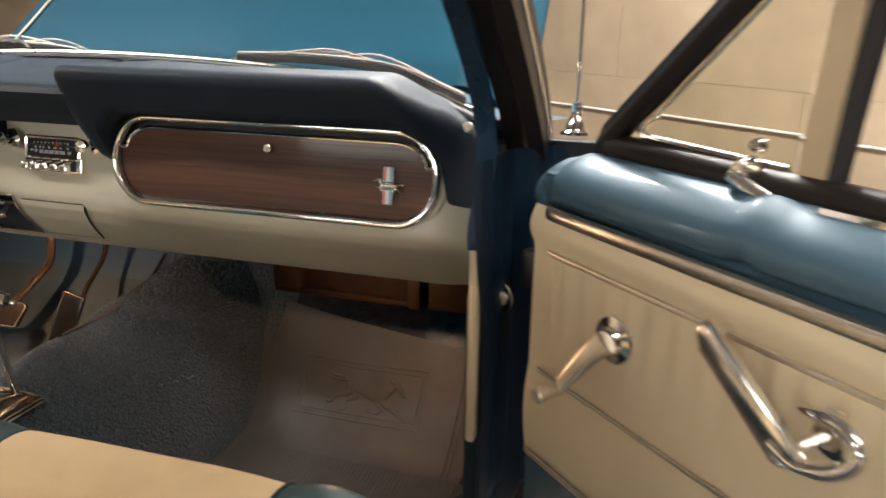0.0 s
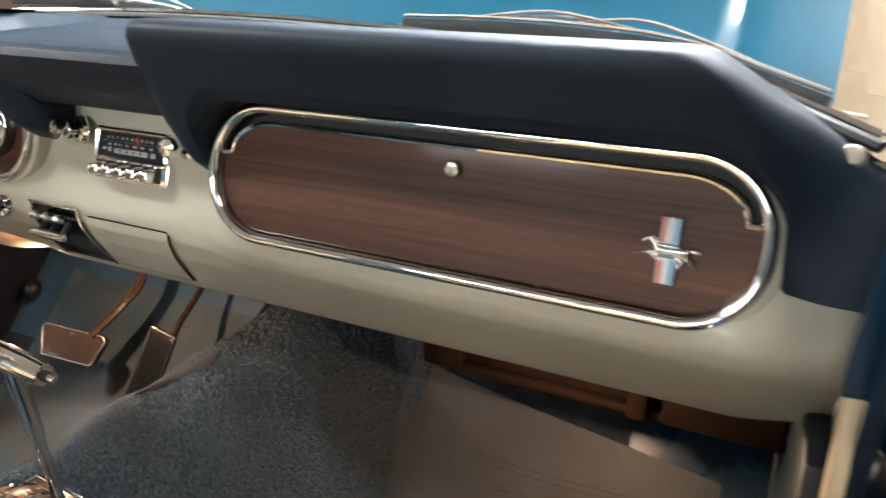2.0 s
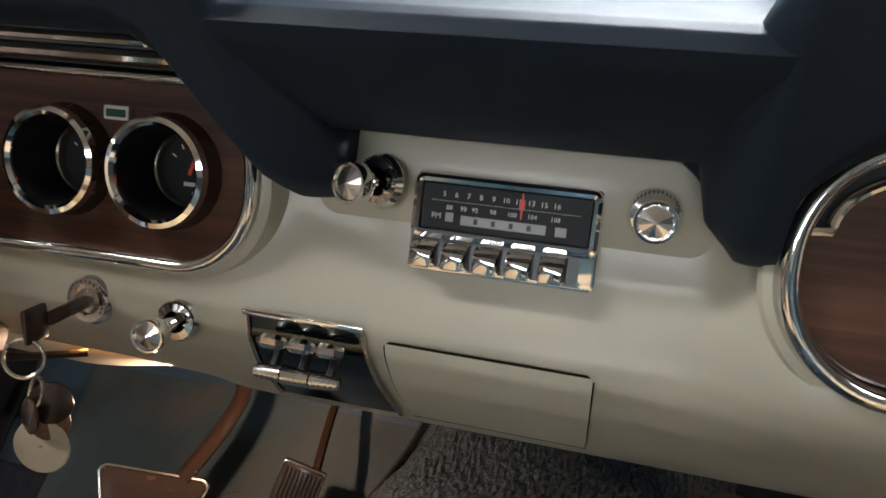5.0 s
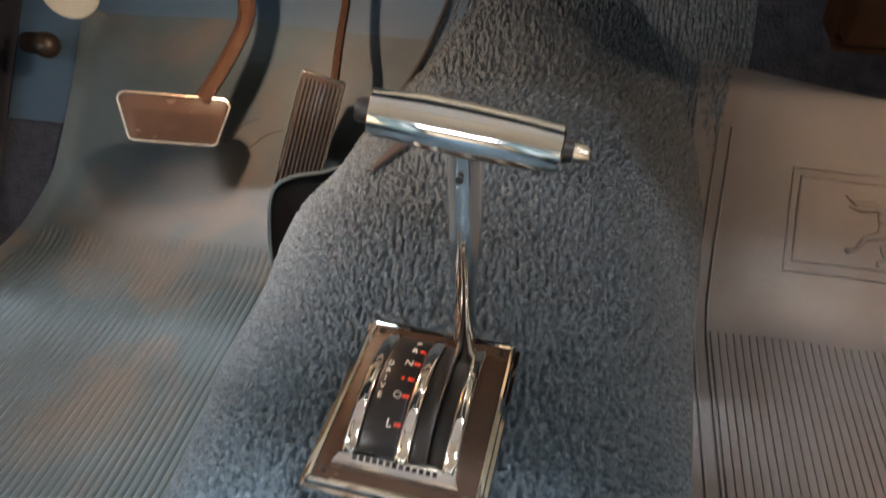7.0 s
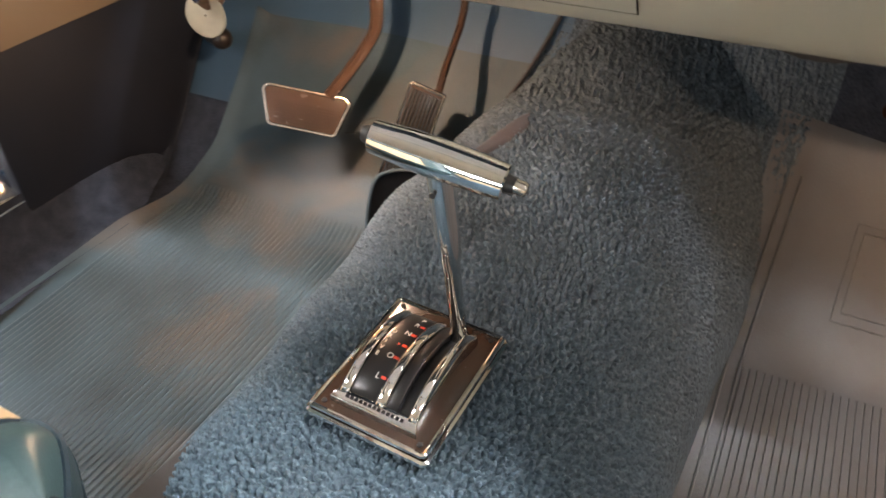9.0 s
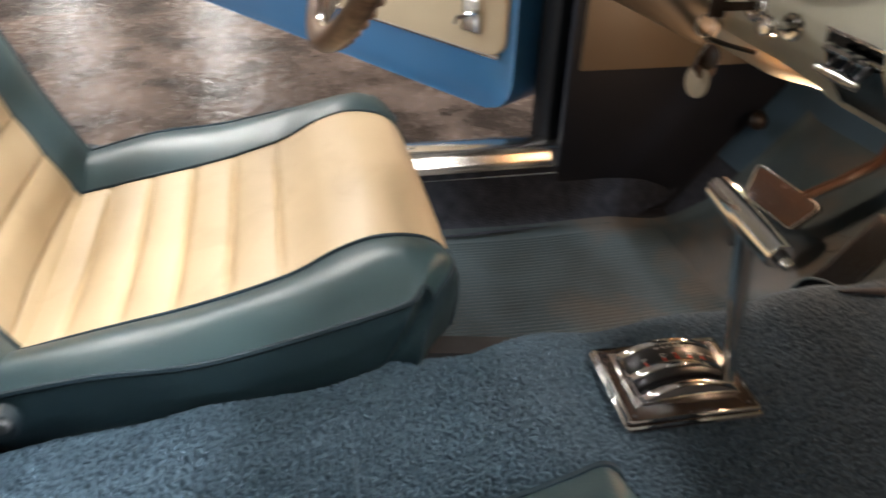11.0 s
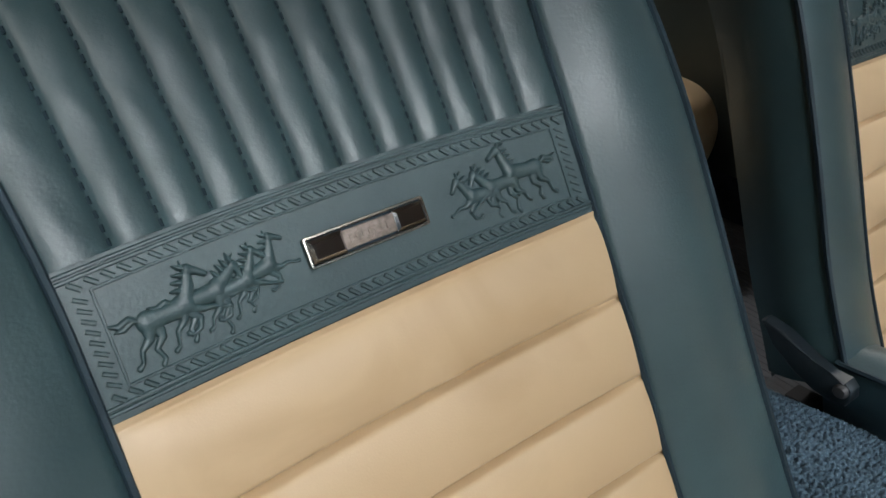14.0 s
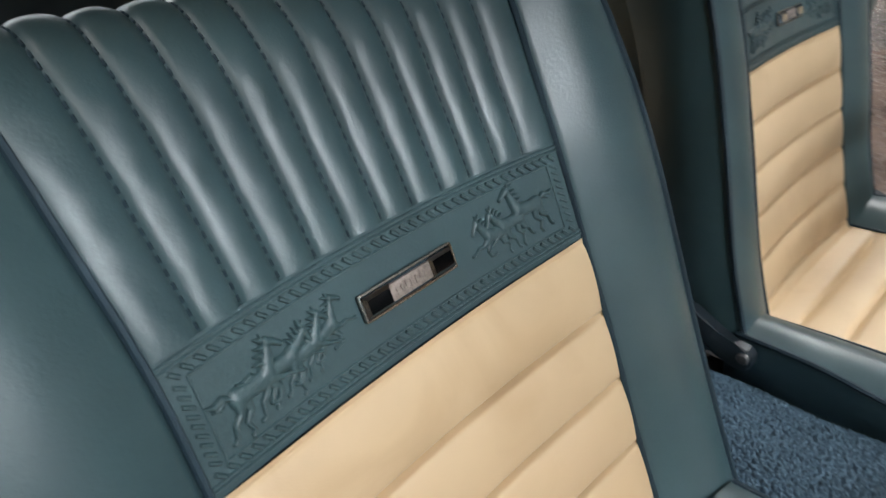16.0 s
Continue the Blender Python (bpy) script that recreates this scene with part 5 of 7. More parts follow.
def floor_mats():
    bend = lambda y: 0.245 + 1.25 * 0.02 * math.log(1 + math.exp(min(30, (y - 1.17) / 0.02)))
    zf = lambda x, y: bend(y) + 0.010 + 0.004 * ease(1.13, 1.2, y) * ease(1.3, 1.2, y) + 0.005 * noise.noise((x * 5, y * 5, 1))
    t = thing("floor_mat", "grey rubber passenger floor mat with an embossed horse", "floor mat", (0.4, 1.0, 0.26))
    bm = bmesh.new()
    mat_at = lambda u, v: (0.165 + (0.455 - 0.012 * v) * u, 0.62 + (0.714 - 0.036 * u) * v)
    surf(bm, lambda u, v: (*mat_at(u, v), zf(*mat_at(u, v))), 30, 60)
    part("sheet", bm, MAT_RUBBER, t)
    bm = bmesh.new()
    ribbed(bm, 0.20, 0.63, 0.63, 1.13, lambda x, y: zf(x, y) + 0.0008, PITCH)
    part("ribbing", bm, MAT_RUBBER, t)
    bm = bmesh.new()
    for d in (0.0, 0.008):
        o = [(0.270 + d, 1.196 + d), (0.512 - d, 1.196 + d), (0.512 - d, 1.268 - d * 0.7), (0.270 + d, 1.268 - d * 0.7)]
        loop = []
        for a, b in zip(o, o[1:] + o[:1]):
            loop += [(a[0] + (b[0] - a[0]) * i / 10, a[1] + (b[1] - a[1]) * i / 10) for i in range(10)]
        sweep(bm, [(x, y, zf(x, y) + 0.0006) for x, y in loop], 0.0011, 6, True)
    for e in (0.184, 0.197, 0.575, 0.585):
        sweep(bm, [(e + 0.01 * ease(1.1, 1.4, y), y, zf(e, y) + 0.001) for y in (0.62 + 0.67 * i / 30 for i in range(31))], 0.0014, 6)
    part("border_line", bm, MAT_RUBBER, t)
    bm = bmesh.new()
    def on_mat(x, y, h):
        a = 0.408 + 0.985 * x + 0.17 * y
        b = 1.2335 + 0.624 * (-0.17 * x + 0.80 * y)
        return Vector((a, b, zf(a, b))) + Vector((0, -0.78, 0.62)) * (h + 0.0006)
    horse(bm, on_mat, 0.082, 0.0026, -6, 0.0, 0.002, 0.011, False)
    part("horse_relief", bm, MAT_RUBBER, t, "embossed running horse")
    bm = bmesh.new()
    box(bm, (0.176, 1.17, zf(0.176, 1.17) + 0.004), (0.014, 0.02, 0.012), 0.003)
    part("heel_clip", bm, DULL_BLACK, t)
    # driver side
    t = thing("floor_mat", "grey-green ribbed driver floor mat with a curled edge", "floor mat", (-0.4, 1.0, 0.26))
    zd = lambda x, y: bend(y) + 0.010 + 0.012 * ease(1.1, 1.18, y) * ease(1.3, 1.18, y) + 0.008 * noise.noise((x * 4, y * 4, 7)) 
    bm = bmesh.new()
    right = lambda y: curve_at([(1.0, -0.235), (1.19, -0.225), (1.255, -0.186), (1.35, -0.118), (1.40, -0.10)], y)
    left = lambda y: curve_at([(0.2, -0.62), (1.04, -0.612), (1.16, -0.585), (1.20, -0.572), (1.42, -0.560)], y)
    surf(bm, lambda u, v: (left(0.15 + 1.185 * v) + (right(0.15 + 1.185 * v) - left(0.15 + 1.185 * v)) * u, 0.15 + 1.185 * v, zd(left(0.15 + 1.185 * v) + (right(0.15 + 1.185 * v) - left(0.15 + 1.185 * v)) * u, 0.15 + 1.185 * v) + 0.010 * math.exp(-(u / 0.035) ** 2)), 60, 90)
    part("sheet", bm, CLEAR_MAT, t)
    bm = bmesh.new()
    ribbed(bm, -0.585, -0.25, 0.3, 1.155, lambda x, y: zd(x, y) + 0.0006 - 0.0030 * ease(1.06, 1.155, y), 0.0078, True)
    part("ribbing", bm, CLEAR_MAT, t)
    bm = bmesh.new()
    flap = smooth_line([(-0.250, 1.092, 0.262), (-0.266, 1.125, 0.30), (-0.267, 1.152, 0.352), (-0.250, 1.170, 0.364), (-0.22, 1.183, 0.366), (-0.185, 1.195, 0.375)], 30)
    root = smooth_line([(-0.246, 1.088, 0.260), (-0.232, 1.115, 0.263), (-0.226, 1.145, 0.268), (-0.218, 1.16, 0.278), (-0.20, 1.178, 0.30), (-0.178, 1.19, 0.33)], 30)
    surf(bm, lambda u, v: flap[int(round(30 * u))].lerp(root[int(round(30 * u))], v) + Vector((-0.006, 0.004, 0)) * math.sin(math.pi * v), 30, 8)
    surf(bm, lambda u, v: flap[int(round(30 * u))].lerp(root[int(round(30 * u))], v) + Vector((-0.006, 0.004, 0)) * math.sin(math.pi * v) + Vector((0.003, 0.003, 0)), 30, 8)
    lip = bmesh.new()
    sweep(lip, flap, 0.0024, 6)
    part("curled_lip", lip, CLEAR_MAT, t, "pale rolled lip of the mat")
    part("curled_edge", bm, SHADE_BLACK, t, "black curled mat edge beside the pedal")
    bm = bmesh.new()
    tongue = lambda u, v: (-0.132 + 0.054 * v + (0.008 + 0.030 * v) * (u - 0.5) * (1 - v ** 6) ** 0.5, 1.082 + 0.102 * v - 0.016 * (u - 0.5) * v)
    surf(bm, lambda u, v: (*tongue(u, v), tunnel_z(*tongue(u, v)) + 0.0062 - 0.004 * (abs(2 * u - 1) ** 4)), 10, 24)
    part("tongue", bm, TONGUE_VINYL, t, "smooth mat corner lying on the carpet")
    bm = bmesh.new()
    for line in ([(-0.365, 1.240), (-0.345, 1.243), (-0.330, 1.238), (-0.312, 1.250), (-0.292, 1.256)], [(-0.352, 1.243), (-0.340, 1.256), (-0.322, 1.262)], [(-0.300, 1.215), (-0.275, 1.216)]):
        sweep(bm, smooth_line([(x, y, zd(x, y) + 0.0004) for x, y in line], 14), 0.0007, 5)
    part("crease", bm, DULL_BLACK, t, "thin dark cracks in the vinyl")
    # blue vinyl on the toe board
    bm = bmesh.new()
    surf(bm, lambda u, v: (-0.655 + 0.56 * u, 1.25 + 0.20 * v, toe_z(1.25 + 0.20 * v) + 0.006), 6, 16)
    solid("toe_board", bm, TOE_VINYL, "blue-grey vinyl toe board under the pedals", "toe board", "structure")
    bm = bmesh.new()
    surf(bm, lambda u, v: (0.49 + 0.168 * u, 1.265 + 0.17 * v, toe_z(1.265 + 0.17 * v) + 0.006), 6, 8)
    solid("toe_board", bm, NAVY_PAINT, "blue painted corner of the passenger toe board", "toe board", "structure")
    # rear mats between the seats and the back bench
    for sx in (-1, 1):
        t = thing("rear_floor_mat", "dark ribbed rubber mat in the rear footwell", "floor mat", (sx * 0.4, -0.05, 0.26))
        bm = bmesh.new()
        surf(bm, lambda u, v: (sx * 0.4 - 0.24 + 0.48 * u, -0.30 + 0.5 * v, 0.257), 4, 4)
        part("sheet", bm, MAT_RUBBER, t)
        bm = bmesh.new()
        ribbed(bm, sx * 0.4 - 0.235, sx * 0.4 + 0.235, -0.29, 0.19, lambda x, y: 0.258)
        part("ribbing", bm, MAT_RUBBER, t)
    bm = bmesh.new()
    sweep(bm, smooth_line([(-0.225, 1.195, 0.312), (-0.206, 1.230, 0.340), (-0.188, 1.255, 0.368), (-0.170, 1.276, 0.394), (-0.138, 1.315, 0.444), (-0.122, 1.345, 0.482), (-0.112, 1.37, 0.512)], 24), 0.0030, 6)
    solid("carpet_edge_cord", bm, DULL_BLACK, "black bound edge of the hump carpet", "edge binding")


bm = bmesh.new()
sweep(bm, [(-0.2 + 0.012 * i, 0.531 - 0.0003 * i, tunnel_z(-0.2 + 0.012 * i, 0.53) + 0.0035) for i in range(27)], 0.0028, 5)
solid("carpet_seam", bm, CARPET, "woven seam across the hump carpet", "carpet seam", "structure")
floor_mats()


def pedals():
    t = thing("accelerator_pedal", "long ribbed rubber accelerator pedal with a bright edge", "pedal", (-0.24, 1.2, 0.4))
    a, b = Vector((-0.219, 1.219, 0.461)), Vector((-0.2535, 1.181, 0.338))
    up = (a - b).normalized()
    right = Vector((1, 0.21, -0.06)).normalized()
    right = (right - up * right.dot(up)).normalized()
    out = right.cross(up)
    m = Matrix(((right.x, up.x, out.x, (a.x + b.x) / 2), (right.y, up.y, out.y, (a.y + b.y) / 2), (right.z, up.z, out.z, (a.z + b.z) / 2), (0, 0, 0, 1)))
    L = (a - b).length
    bm = bmesh.new()
    box(bm, (0, 0, 0), (0.046, L, 0.010), 0.003, m)
    # brown on both pedals' rubber and steel stands in for warm lamp light
    pad = part("pad", bm, BROWN_PLATE, t, "ribbed rubber pad, coloured brown for the warm lamp light")
    bm = bmesh.new()
    for k in range(9):
        box(bm, (-0.0175 + 0.0044 * k, 0, 0.0058), (0.0024, L - 0.012, 0.003), 0.0006, m, 1)
    part("rib", bm, DULL_BLACK, pad)
    bm = bmesh.new()
    sweep(bm, [m @ Vector((u, v, 0.0045)) for u, v in stadium(-0.022, 0.022, -L / 2 + 0.001, L / 2 - 0.001, 0.003, 3)], 0.0018, 6, True)
    part("bright_edge", bm, WORN_CHROME, pad)
    bm = bmesh.new()
    sweep(bm, smooth_line([(-0.213, 1.226, 0.445), (-0.214, 1.250, 0.470), (-0.217, 1.275, 0.485), (-0.219, 1.315, 0.521), (-0.220, 1.335, 0.60)], 12), 0.005, 8)
    part("rod", bm, BROWN_PLATE, t, "thin steel rod")
    t = thing("brake_pedal", "wide brake pedal with a bright trimmed rubber pad", "pedal", (-0.355, 1.16, 0.43))
    across = Vector((0.110, 0.025, -0.012)).normalized()
    lift = Vector((0, 0.47, 0.88))
    lift = (lift - across * lift.dot(across)).normalized()
    away = across.cross(lift)
    m = Matrix.Translation(Vector((-0.368, 1.1745, 0.446)) - lift * 0.024) @ Matrix((across, lift, away)).transposed().to_4x4()
    PAD = []
    for (u, v), q0, r in (((0.048, 0.016), 0, 0.008), ((-0.048, 0.016), 90, 0.008), ((-0.039, -0.017), 180, 0.007), ((0.039, -0.017), 270, 0.007)):
        PAD += [(u + r * math.cos(radians(q0 + 15 * i)), v + r * math.sin(radians(q0 + 15 * i))) for i in range(7)]
    bm = bmesh.new()
    prism(bm, PAD[::-1], lambda u, v, w: m @ Vector((u, v, -w)), 0.012, 0.003, 3)
    pad = part("pad", bm, BROWN_PLATE, t, "rubber pad, coloured brown for the warm lamp light")
    bm = bmesh.new()
    for k in range(8):
        box(bm, (0, 0.006 - 0.0036 * k, 0.001), (0.080 - 0.001 * k, 0.0014, 0.0016), 0, m)
    part("rib", bm, BROWN_PLATE, pad)
    bm = bmesh.new()
    sweep(bm, [m @ Vector((u, v, 0.0005)) for u, v in PAD], 0.002, 6, True)
    part("bright_trim", bm, WORN_CHROME, pad)
    bm = bmesh.new()
    arm = smooth_line([(-0.342, 1.182, 0.440), (-0.328, 1.206, 0.462), (-0.317, 1.235, 0.486), (-0.315, 1.260, 0.503), (-0.321, 1.277, 0.527), (-0.329, 1.288, 0.560), (-0.338, 1.295, 0.64), (-0.342, 1.298, 0.70)], 24)
    sweep(bm, arm, 0.0110, 10, flat=0.6)
    part("arm", bm, BROWN_PLATE, t, "bent steel arm")
    # parking brake end on the left
    t = thing("parking_brake", "small dark parking brake handle under the dash", "brake handle", (-0.56, 1.24, 0.44))
    bm = bmesh.new()
    sweep(bm, [(-0.61, 1.278, 0.441), (-0.553, 1.238, 0.459)], 0.013, 12)
    part("grip", bm, STRIP, t)
    bm = bmesh.new()
    ball(bm, (-0.553, 1.238, 0.459), 0.015)
    part("end_cap", bm, STRIP, t)


pedals()


def shifter():
    t = thing("gear_shifter", "chrome T-handle gear shifter on a brown and chrome plate", "gear shifter", (-0.03, 0.83, 0.44))
    cx, cy, z = -0.0295, 0.8275, 0.446
    hw, hl = 0.0470, 0.0610
    M = pose(cx, cy, z, 1.5, 1.0, -2.5)
    P = lambda u, v, w: M @ Vector((u, v, -w))
    bm = bmesh.new()
    prism(bm, stadium(-hw, hw, -hl, hl, 0.002, 2), lambda u, v, w: P(u, v, w), 0.010, 0.0015)
    pl = part("plate", bm, BROWN_PLATE, t, "brown enamelled plate")
    bm = bmesh.new()
    sweep(bm, [P(u, v, 0.0005) for u, v in stadium(-hw, hw, -hl, hl, 0.002, 2)], 0.0022, 8, True)
    sweep(bm, [P(u, v, 0.0060) for u, v in stadium(-hw - 0.002, hw + 0.002, -hl - 0.002, hl + 0.002, 0.002, 2)], 0.003, 8, True)
    part("plate_rim", bm, CHROME, pl)
    for sx in (-1, 1):
        for sy in (-1, 1):
            bm = bmesh.new()
            lathe(bm, [(0.0022, 0), (0.002, 0.0008), (0, 0.001)], M @ Matrix.Translation((sx * (hw - 0.007), sy * (hl - 0.007), 0)), 12)
            part("screw", bm, BLACK, pl)
    # curved chrome quadrant
    R = 0.075
    arc = lambda v: math.sqrt(max(0, R * R - v * v)) - math.sqrt(R * R - 0.050 ** 2)

    def band(x0, x1, y0, y1, lift, material, name, lab="", n=18):
        bm = bmesh.new()
        rows = []
        for i in range(n + 1):
            v = y0 + (y1 - y0) * i / n
            h = arc(v) * 0.95 + lift
            c = min(0.0022, 0.35 * (x1 - x0)) if material is CHROME else 0.0006
            rows.append([bm.verts.new(P(x, v, -w)) for x, w in ((x0, 0), (x0, h - c), (x0 + 0.3 * c, h - 0.35 * c), (x0 + c, h), (x1 - c, h), (x1 - 0.3 * c, h - 0.35 * c), (x1, h - c), (x1, 0))])
        for a, b in zip(rows, rows[1:]):
            for j in range(7):
                bm.faces.new((a[j], a[j + 1], b[j + 1], b[j]))
        bm.faces.new(rows[0])
        bm.faces.new(rows[-1])
        return part(name, bm, material, t, lab, 60)
    band(-0.032, -0.024, -0.046, 0.046, 0.005, CHROME, "quadrant_rail")
    band(-0.0235, -0.0025, -0.044, 0.046, 0.0035, BLACK, "dial_band", "black gear dial")
    band(-0.002, 0.006, -0.046, 0.046, 0.0055, CHROME, "quadrant_rail")
    band(0.0065, 0.0155, -0.044, 0.046, 0.003, BLACK, "slide", "black slide cover")
    band(0.016, 0.0245, -0.042, 0.046, -0.002, BLACK, "slot", "dark slot")
    band(0.025, 0.0325, -0.046, 0.046, 0.0055, CHROME, "quadrant_rail")
    bm = bmesh.new()
    prism(bm, [(-0.036, -0.052), (0.036, -0.052), (0.032, -0.043), (-0.032, -0.043)], lambda u, v, w: P(u, v, w - 0.006 - (v + 0.052) * 0.3), 0.007, 0.001)
    part("front_bar", bm, CHROME, t)
    bm = bmesh.new()
    for k in range(13):
        box(bm, (-0.0235 + 0.0038 * k, -0.0475, 0.0078), (0.0024, 0.0026, 0.0005), 0, M)
    part("maker_mark", bm, BLACK, t)

    def on_band(u, v):
        return M @ Matrix.Translation((u, v, arc(v) * 0.95 + 0.0041)) @ Matrix.Rotation(-math.asin(v / R) * 0.9, 4, "X")
    for ch, u, v in (("P", -0.0095, 0.037), ("R", -0.0095, 0.027), ("N", -0.0095, 0.014), ("D", -0.0195, 0.011), ("R", -0.0195, 0.005), ("I", -0.0195, -0.001), ("V", -0.0195, -0.007), ("E", -0.0195, -0.013), ("O", -0.0095, -0.011), ("L", -0.0095, -0.028)):
        lettering("letter", ch, 0.0068 if u > -0.015 else 0.005, on_band(u, v), WHITE_INK, t)
    bm = bmesh.new()
    for v in (0.027, 0.014, 0.001, -0.011, -0.028):
        box(bm, (0, 0, 0), (0.004, 0.002, 0.0006), 0, on_band(-0.0045, v))
    box(bm, (0, 0, 0), (0.0016, 0.0016, 0.0006), 0, on_band(-0.0095, 0.001))
    part("gear_mark", bm, RED_INK, t)
    # lever and T-handle
    bm = bmesh.new()
    sweep(bm, smooth_line([(-0.0085, 0.866, 0.452), (-0.0085, 0.865, 0.475), (-0.0075, 0.855, 0.53), (-0.007, 0.845, 0.59), (-0.006, 0.838, 0.626)], 14), [0.008] * 2 + [0.0062] * 6 + [0.0085] * 7, 14)
    part("lever", bm, CHROME, t, "chrome lever shaft")
    a, b = Vector((-0.050, 0.836, 0.636)), Vector((0.037, 0.841, 0.6225))
    way = (b - a).normalized()
    q = way.to_track_quat("Z", "Y").to_matrix().to_4x4()
    m = Matrix.Translation(a) @ q
    L = (b - a).length
    bm = bmesh.new()
    lathe(bm, [(0, 0), (0.009, 0), (0.0105, 0.001), (0.0125, L * 0.3), (0.0128, L * 0.5), (0.0122, L * 0.8), (0.0112, L - 0.001), (0.010, L), (0, L)], m, 36)
    part("handle", bm, CHROME, t, "polished chrome T-handle")
    bm = bmesh.new()
    lathe(bm, [(0.006, L), (0.0055, L + 0.002), (0.0052, L + 0.005), (0.004, L + 0.005)], m, 20)
    part("button_collar", bm, BLACK, t, "black collar")
    bm = bmesh.new()
    lathe(bm, [(0.0045, L + 0.004), (0.0045, L + 0.011), (0.0035, L + 0.0125), (0, L + 0.0125)], m, 20)
    part("release_button", bm, WORN_CHROME, t, "bright release button")
    bm = bmesh.new()
    lathe(bm, [(0, -0.006), (0.005, -0.006), (0.006, -0.004), (0.006, 0)], m, 20)
    part("end_stud", bm, BLACK, t)
    bm = bmesh.new()
    lathe(bm, [(0.002, 0.0), (0.002, 0.0012), (0, 0.0015)], Matrix.Translation((-0.0075, 0.832, 0.607)) @ pose(0, 0, 0, 90), 12)
    part("set_screw", bm, BLACK, t)


shifter()

# ---- seats ----
HINGE = [(-0.122, 0.432), (-0.116, 0.436), (-0.085, 0.432), (-0.045, 0.417), (-0.016, 0.409), (0.004, 0.410), (0.014, 0.402), (0.017, 0.388), (0.012, 0.376), (-0.004, 0.371), (-0.030, 0.373), (-0.062, 0.384), (-0.096, 0.408)]
CUSHION = [(0.0, 0.425), (0.09, 0.443), (0.18, 0.460), (0.27, 0.485), (0.32, 0.510), (0.36, 0.522), (0.40, 0.519), (0.425, 0.505), (0.442, 0.475), (0.446, 0.44), (0.440, 0.40)]
OUTER = [(0.0, 0.446), (0.09, 0.456), (0.18, 0.456), (0.25, 0.468), (0.34, 0.490), (0.385, 0.503), (0.41, 0.51), (0.428, 0.49), (0.424, 0.465), (0.408, 0.435), (0.385, 0.40)]


def bucket_seat(name, cx, y0, recline, label, rise=0.0, back_rise=0.0, reach=1.0, foot=0.0, lean=0.0):
    t = thing(name, label, "car seat", (cx, y0 + 0.2, 0.25), "front bucket seats")
    N = 240
    mid = smooth_line([(0, a * reach, b + rise) for a, b in CUSHION], N)
    edge = smooth_line([(0, a * reach, b + rise) for a, b in OUTER], N)
    HW, OW = 0.165, 0.252
    V1 = 0.725  # where the bolster ends on the front edge
    seams = [0.045, 0.10, 0.155, 0.21, 0.265]

    def top(u, v):
        i = min(N, int(round(v * N)))
        p = mid[i]
        x = HW * (2 * u - 1)
        groove = sum(math.exp(-((p.y - s) / 0.0032) ** 2) for s in seams[:4]) * 0.0075 + 0.004 * math.exp(-((p.y - seams[4]) / 0.003) ** 2)
        rim = 1 - (2 * u - 1) ** 6
        puff = rim * 0.003 * abs(math.sin(math.pi * (p.y - 0.045) / 0.055)) if p.y < 0.265 else 0.0
        groove *= 0.35 + 0.65 * rim
        dish = -0.010 * (1 - (2 * u - 1) ** 2) * ease(0.33, 0.1, p.y) + 0.006 * (1 - (2 * u - 1) ** 2) * ease(0.3, 0.4, p.y)
        wr = 0.0025 * noise.noise((x * 9, p.y * 9, cx)) * ease(0.2, 0.35, p.y)
        return (cx + x, y0 + p.y, p.z + puff - groove + dish + wr)
    bm = bmesh.new()
    surf(bm, top, 26, N)
    part("cushion_insert", bm, CREAM_VINYL, t, "cream pleated vinyl cushion top", 60)
    for s in (-1, 1):
        def bol(u, v):
            i = min(N, int(round(v * N)))
            a, b = mid[i], edge[i]
            p = a.lerp(b, u)
            lift = 0.017 * math.sin(math.pi * u) * (1 - 0.4 * v)
            wr = 0.002 * noise.noise((u * 3 + s, p.y * 14, cx + 5)) * math.sin(math.pi * u)
            n = Vector((0, -0.2, 1)) if p.y < 0.39 else Vector((0, 0.7, 0.7))
            q = Vector((cx + s * (HW + (OW - HW) * u), y0 + p.y, p.z)) + n * (lift + wr)
            if s * cx > 0:
                bow = math.sin(math.pi * min(1.0, p.y / 0.43))
                q.x += s * 0.024 * u * bow
                q.z += 0.012 * u * bow
            q.x -= s * 0.03 * u * ease(0.38, 0.446, p.y)
            q.y -= 0.026 * u * u * ease(0.37, 0.44, p.y)
            return q
        bm = bmesh.new()
        surf(bm, lambda u, v: bol(u, V1 * v), 14, 170)
        part("cushion_bolster", bm, BLUE_VINYL, t, "teal blue vinyl bolster", 60)
        bm = bmesh.new()
        sweep(bm, [Vector(bol(0, i / N)) + Vector((0, 0, 0.001)) for i in range(0, N + 1, 4)], 0.0024, 6)
        sweep(bm, [Vector(bol(1, V1 * i / 60)) for i in range(61)] + [Vector(bol(1 - i / 12, V1)) for i in range(1, 13)], 0.0032, 6)
        part("cushion_piping", bm, PIPING, t, "navy piping")

        def skirt(u, v):
            p = Vector(bol(1, V1 * u))
            low = curve_at([(0.0, 0.36), (0.2, 0.365), (0.44, 0.40)], p.y - y0)
            q = Vector((p.x + s * 0.006 * math.sin(v * math.pi) - s * 0.02 * v * v, p.y - 0.05 * v * ease(0.3, 0.42, p.y - y0), p.z + (min(low, p.z - 0.002) - p.z) * v))
            q.x += s * 0.004 * noise.noise((u * 9, v * 3, cx)) * math.sin(v * math.pi) - s * 0.012 * v * ease(0.32, 0.44, p.y - y0)
            return q.lerp(Vector(bol(1, V1 + (1 - V1) * v)), u ** 10)
        bm = bmesh.new()
        surf(bm, skirt, N // 2, 40)
        surf(bm, lambda u, v: bol(u, V1 + (1 - V1) * v), 14, 40)
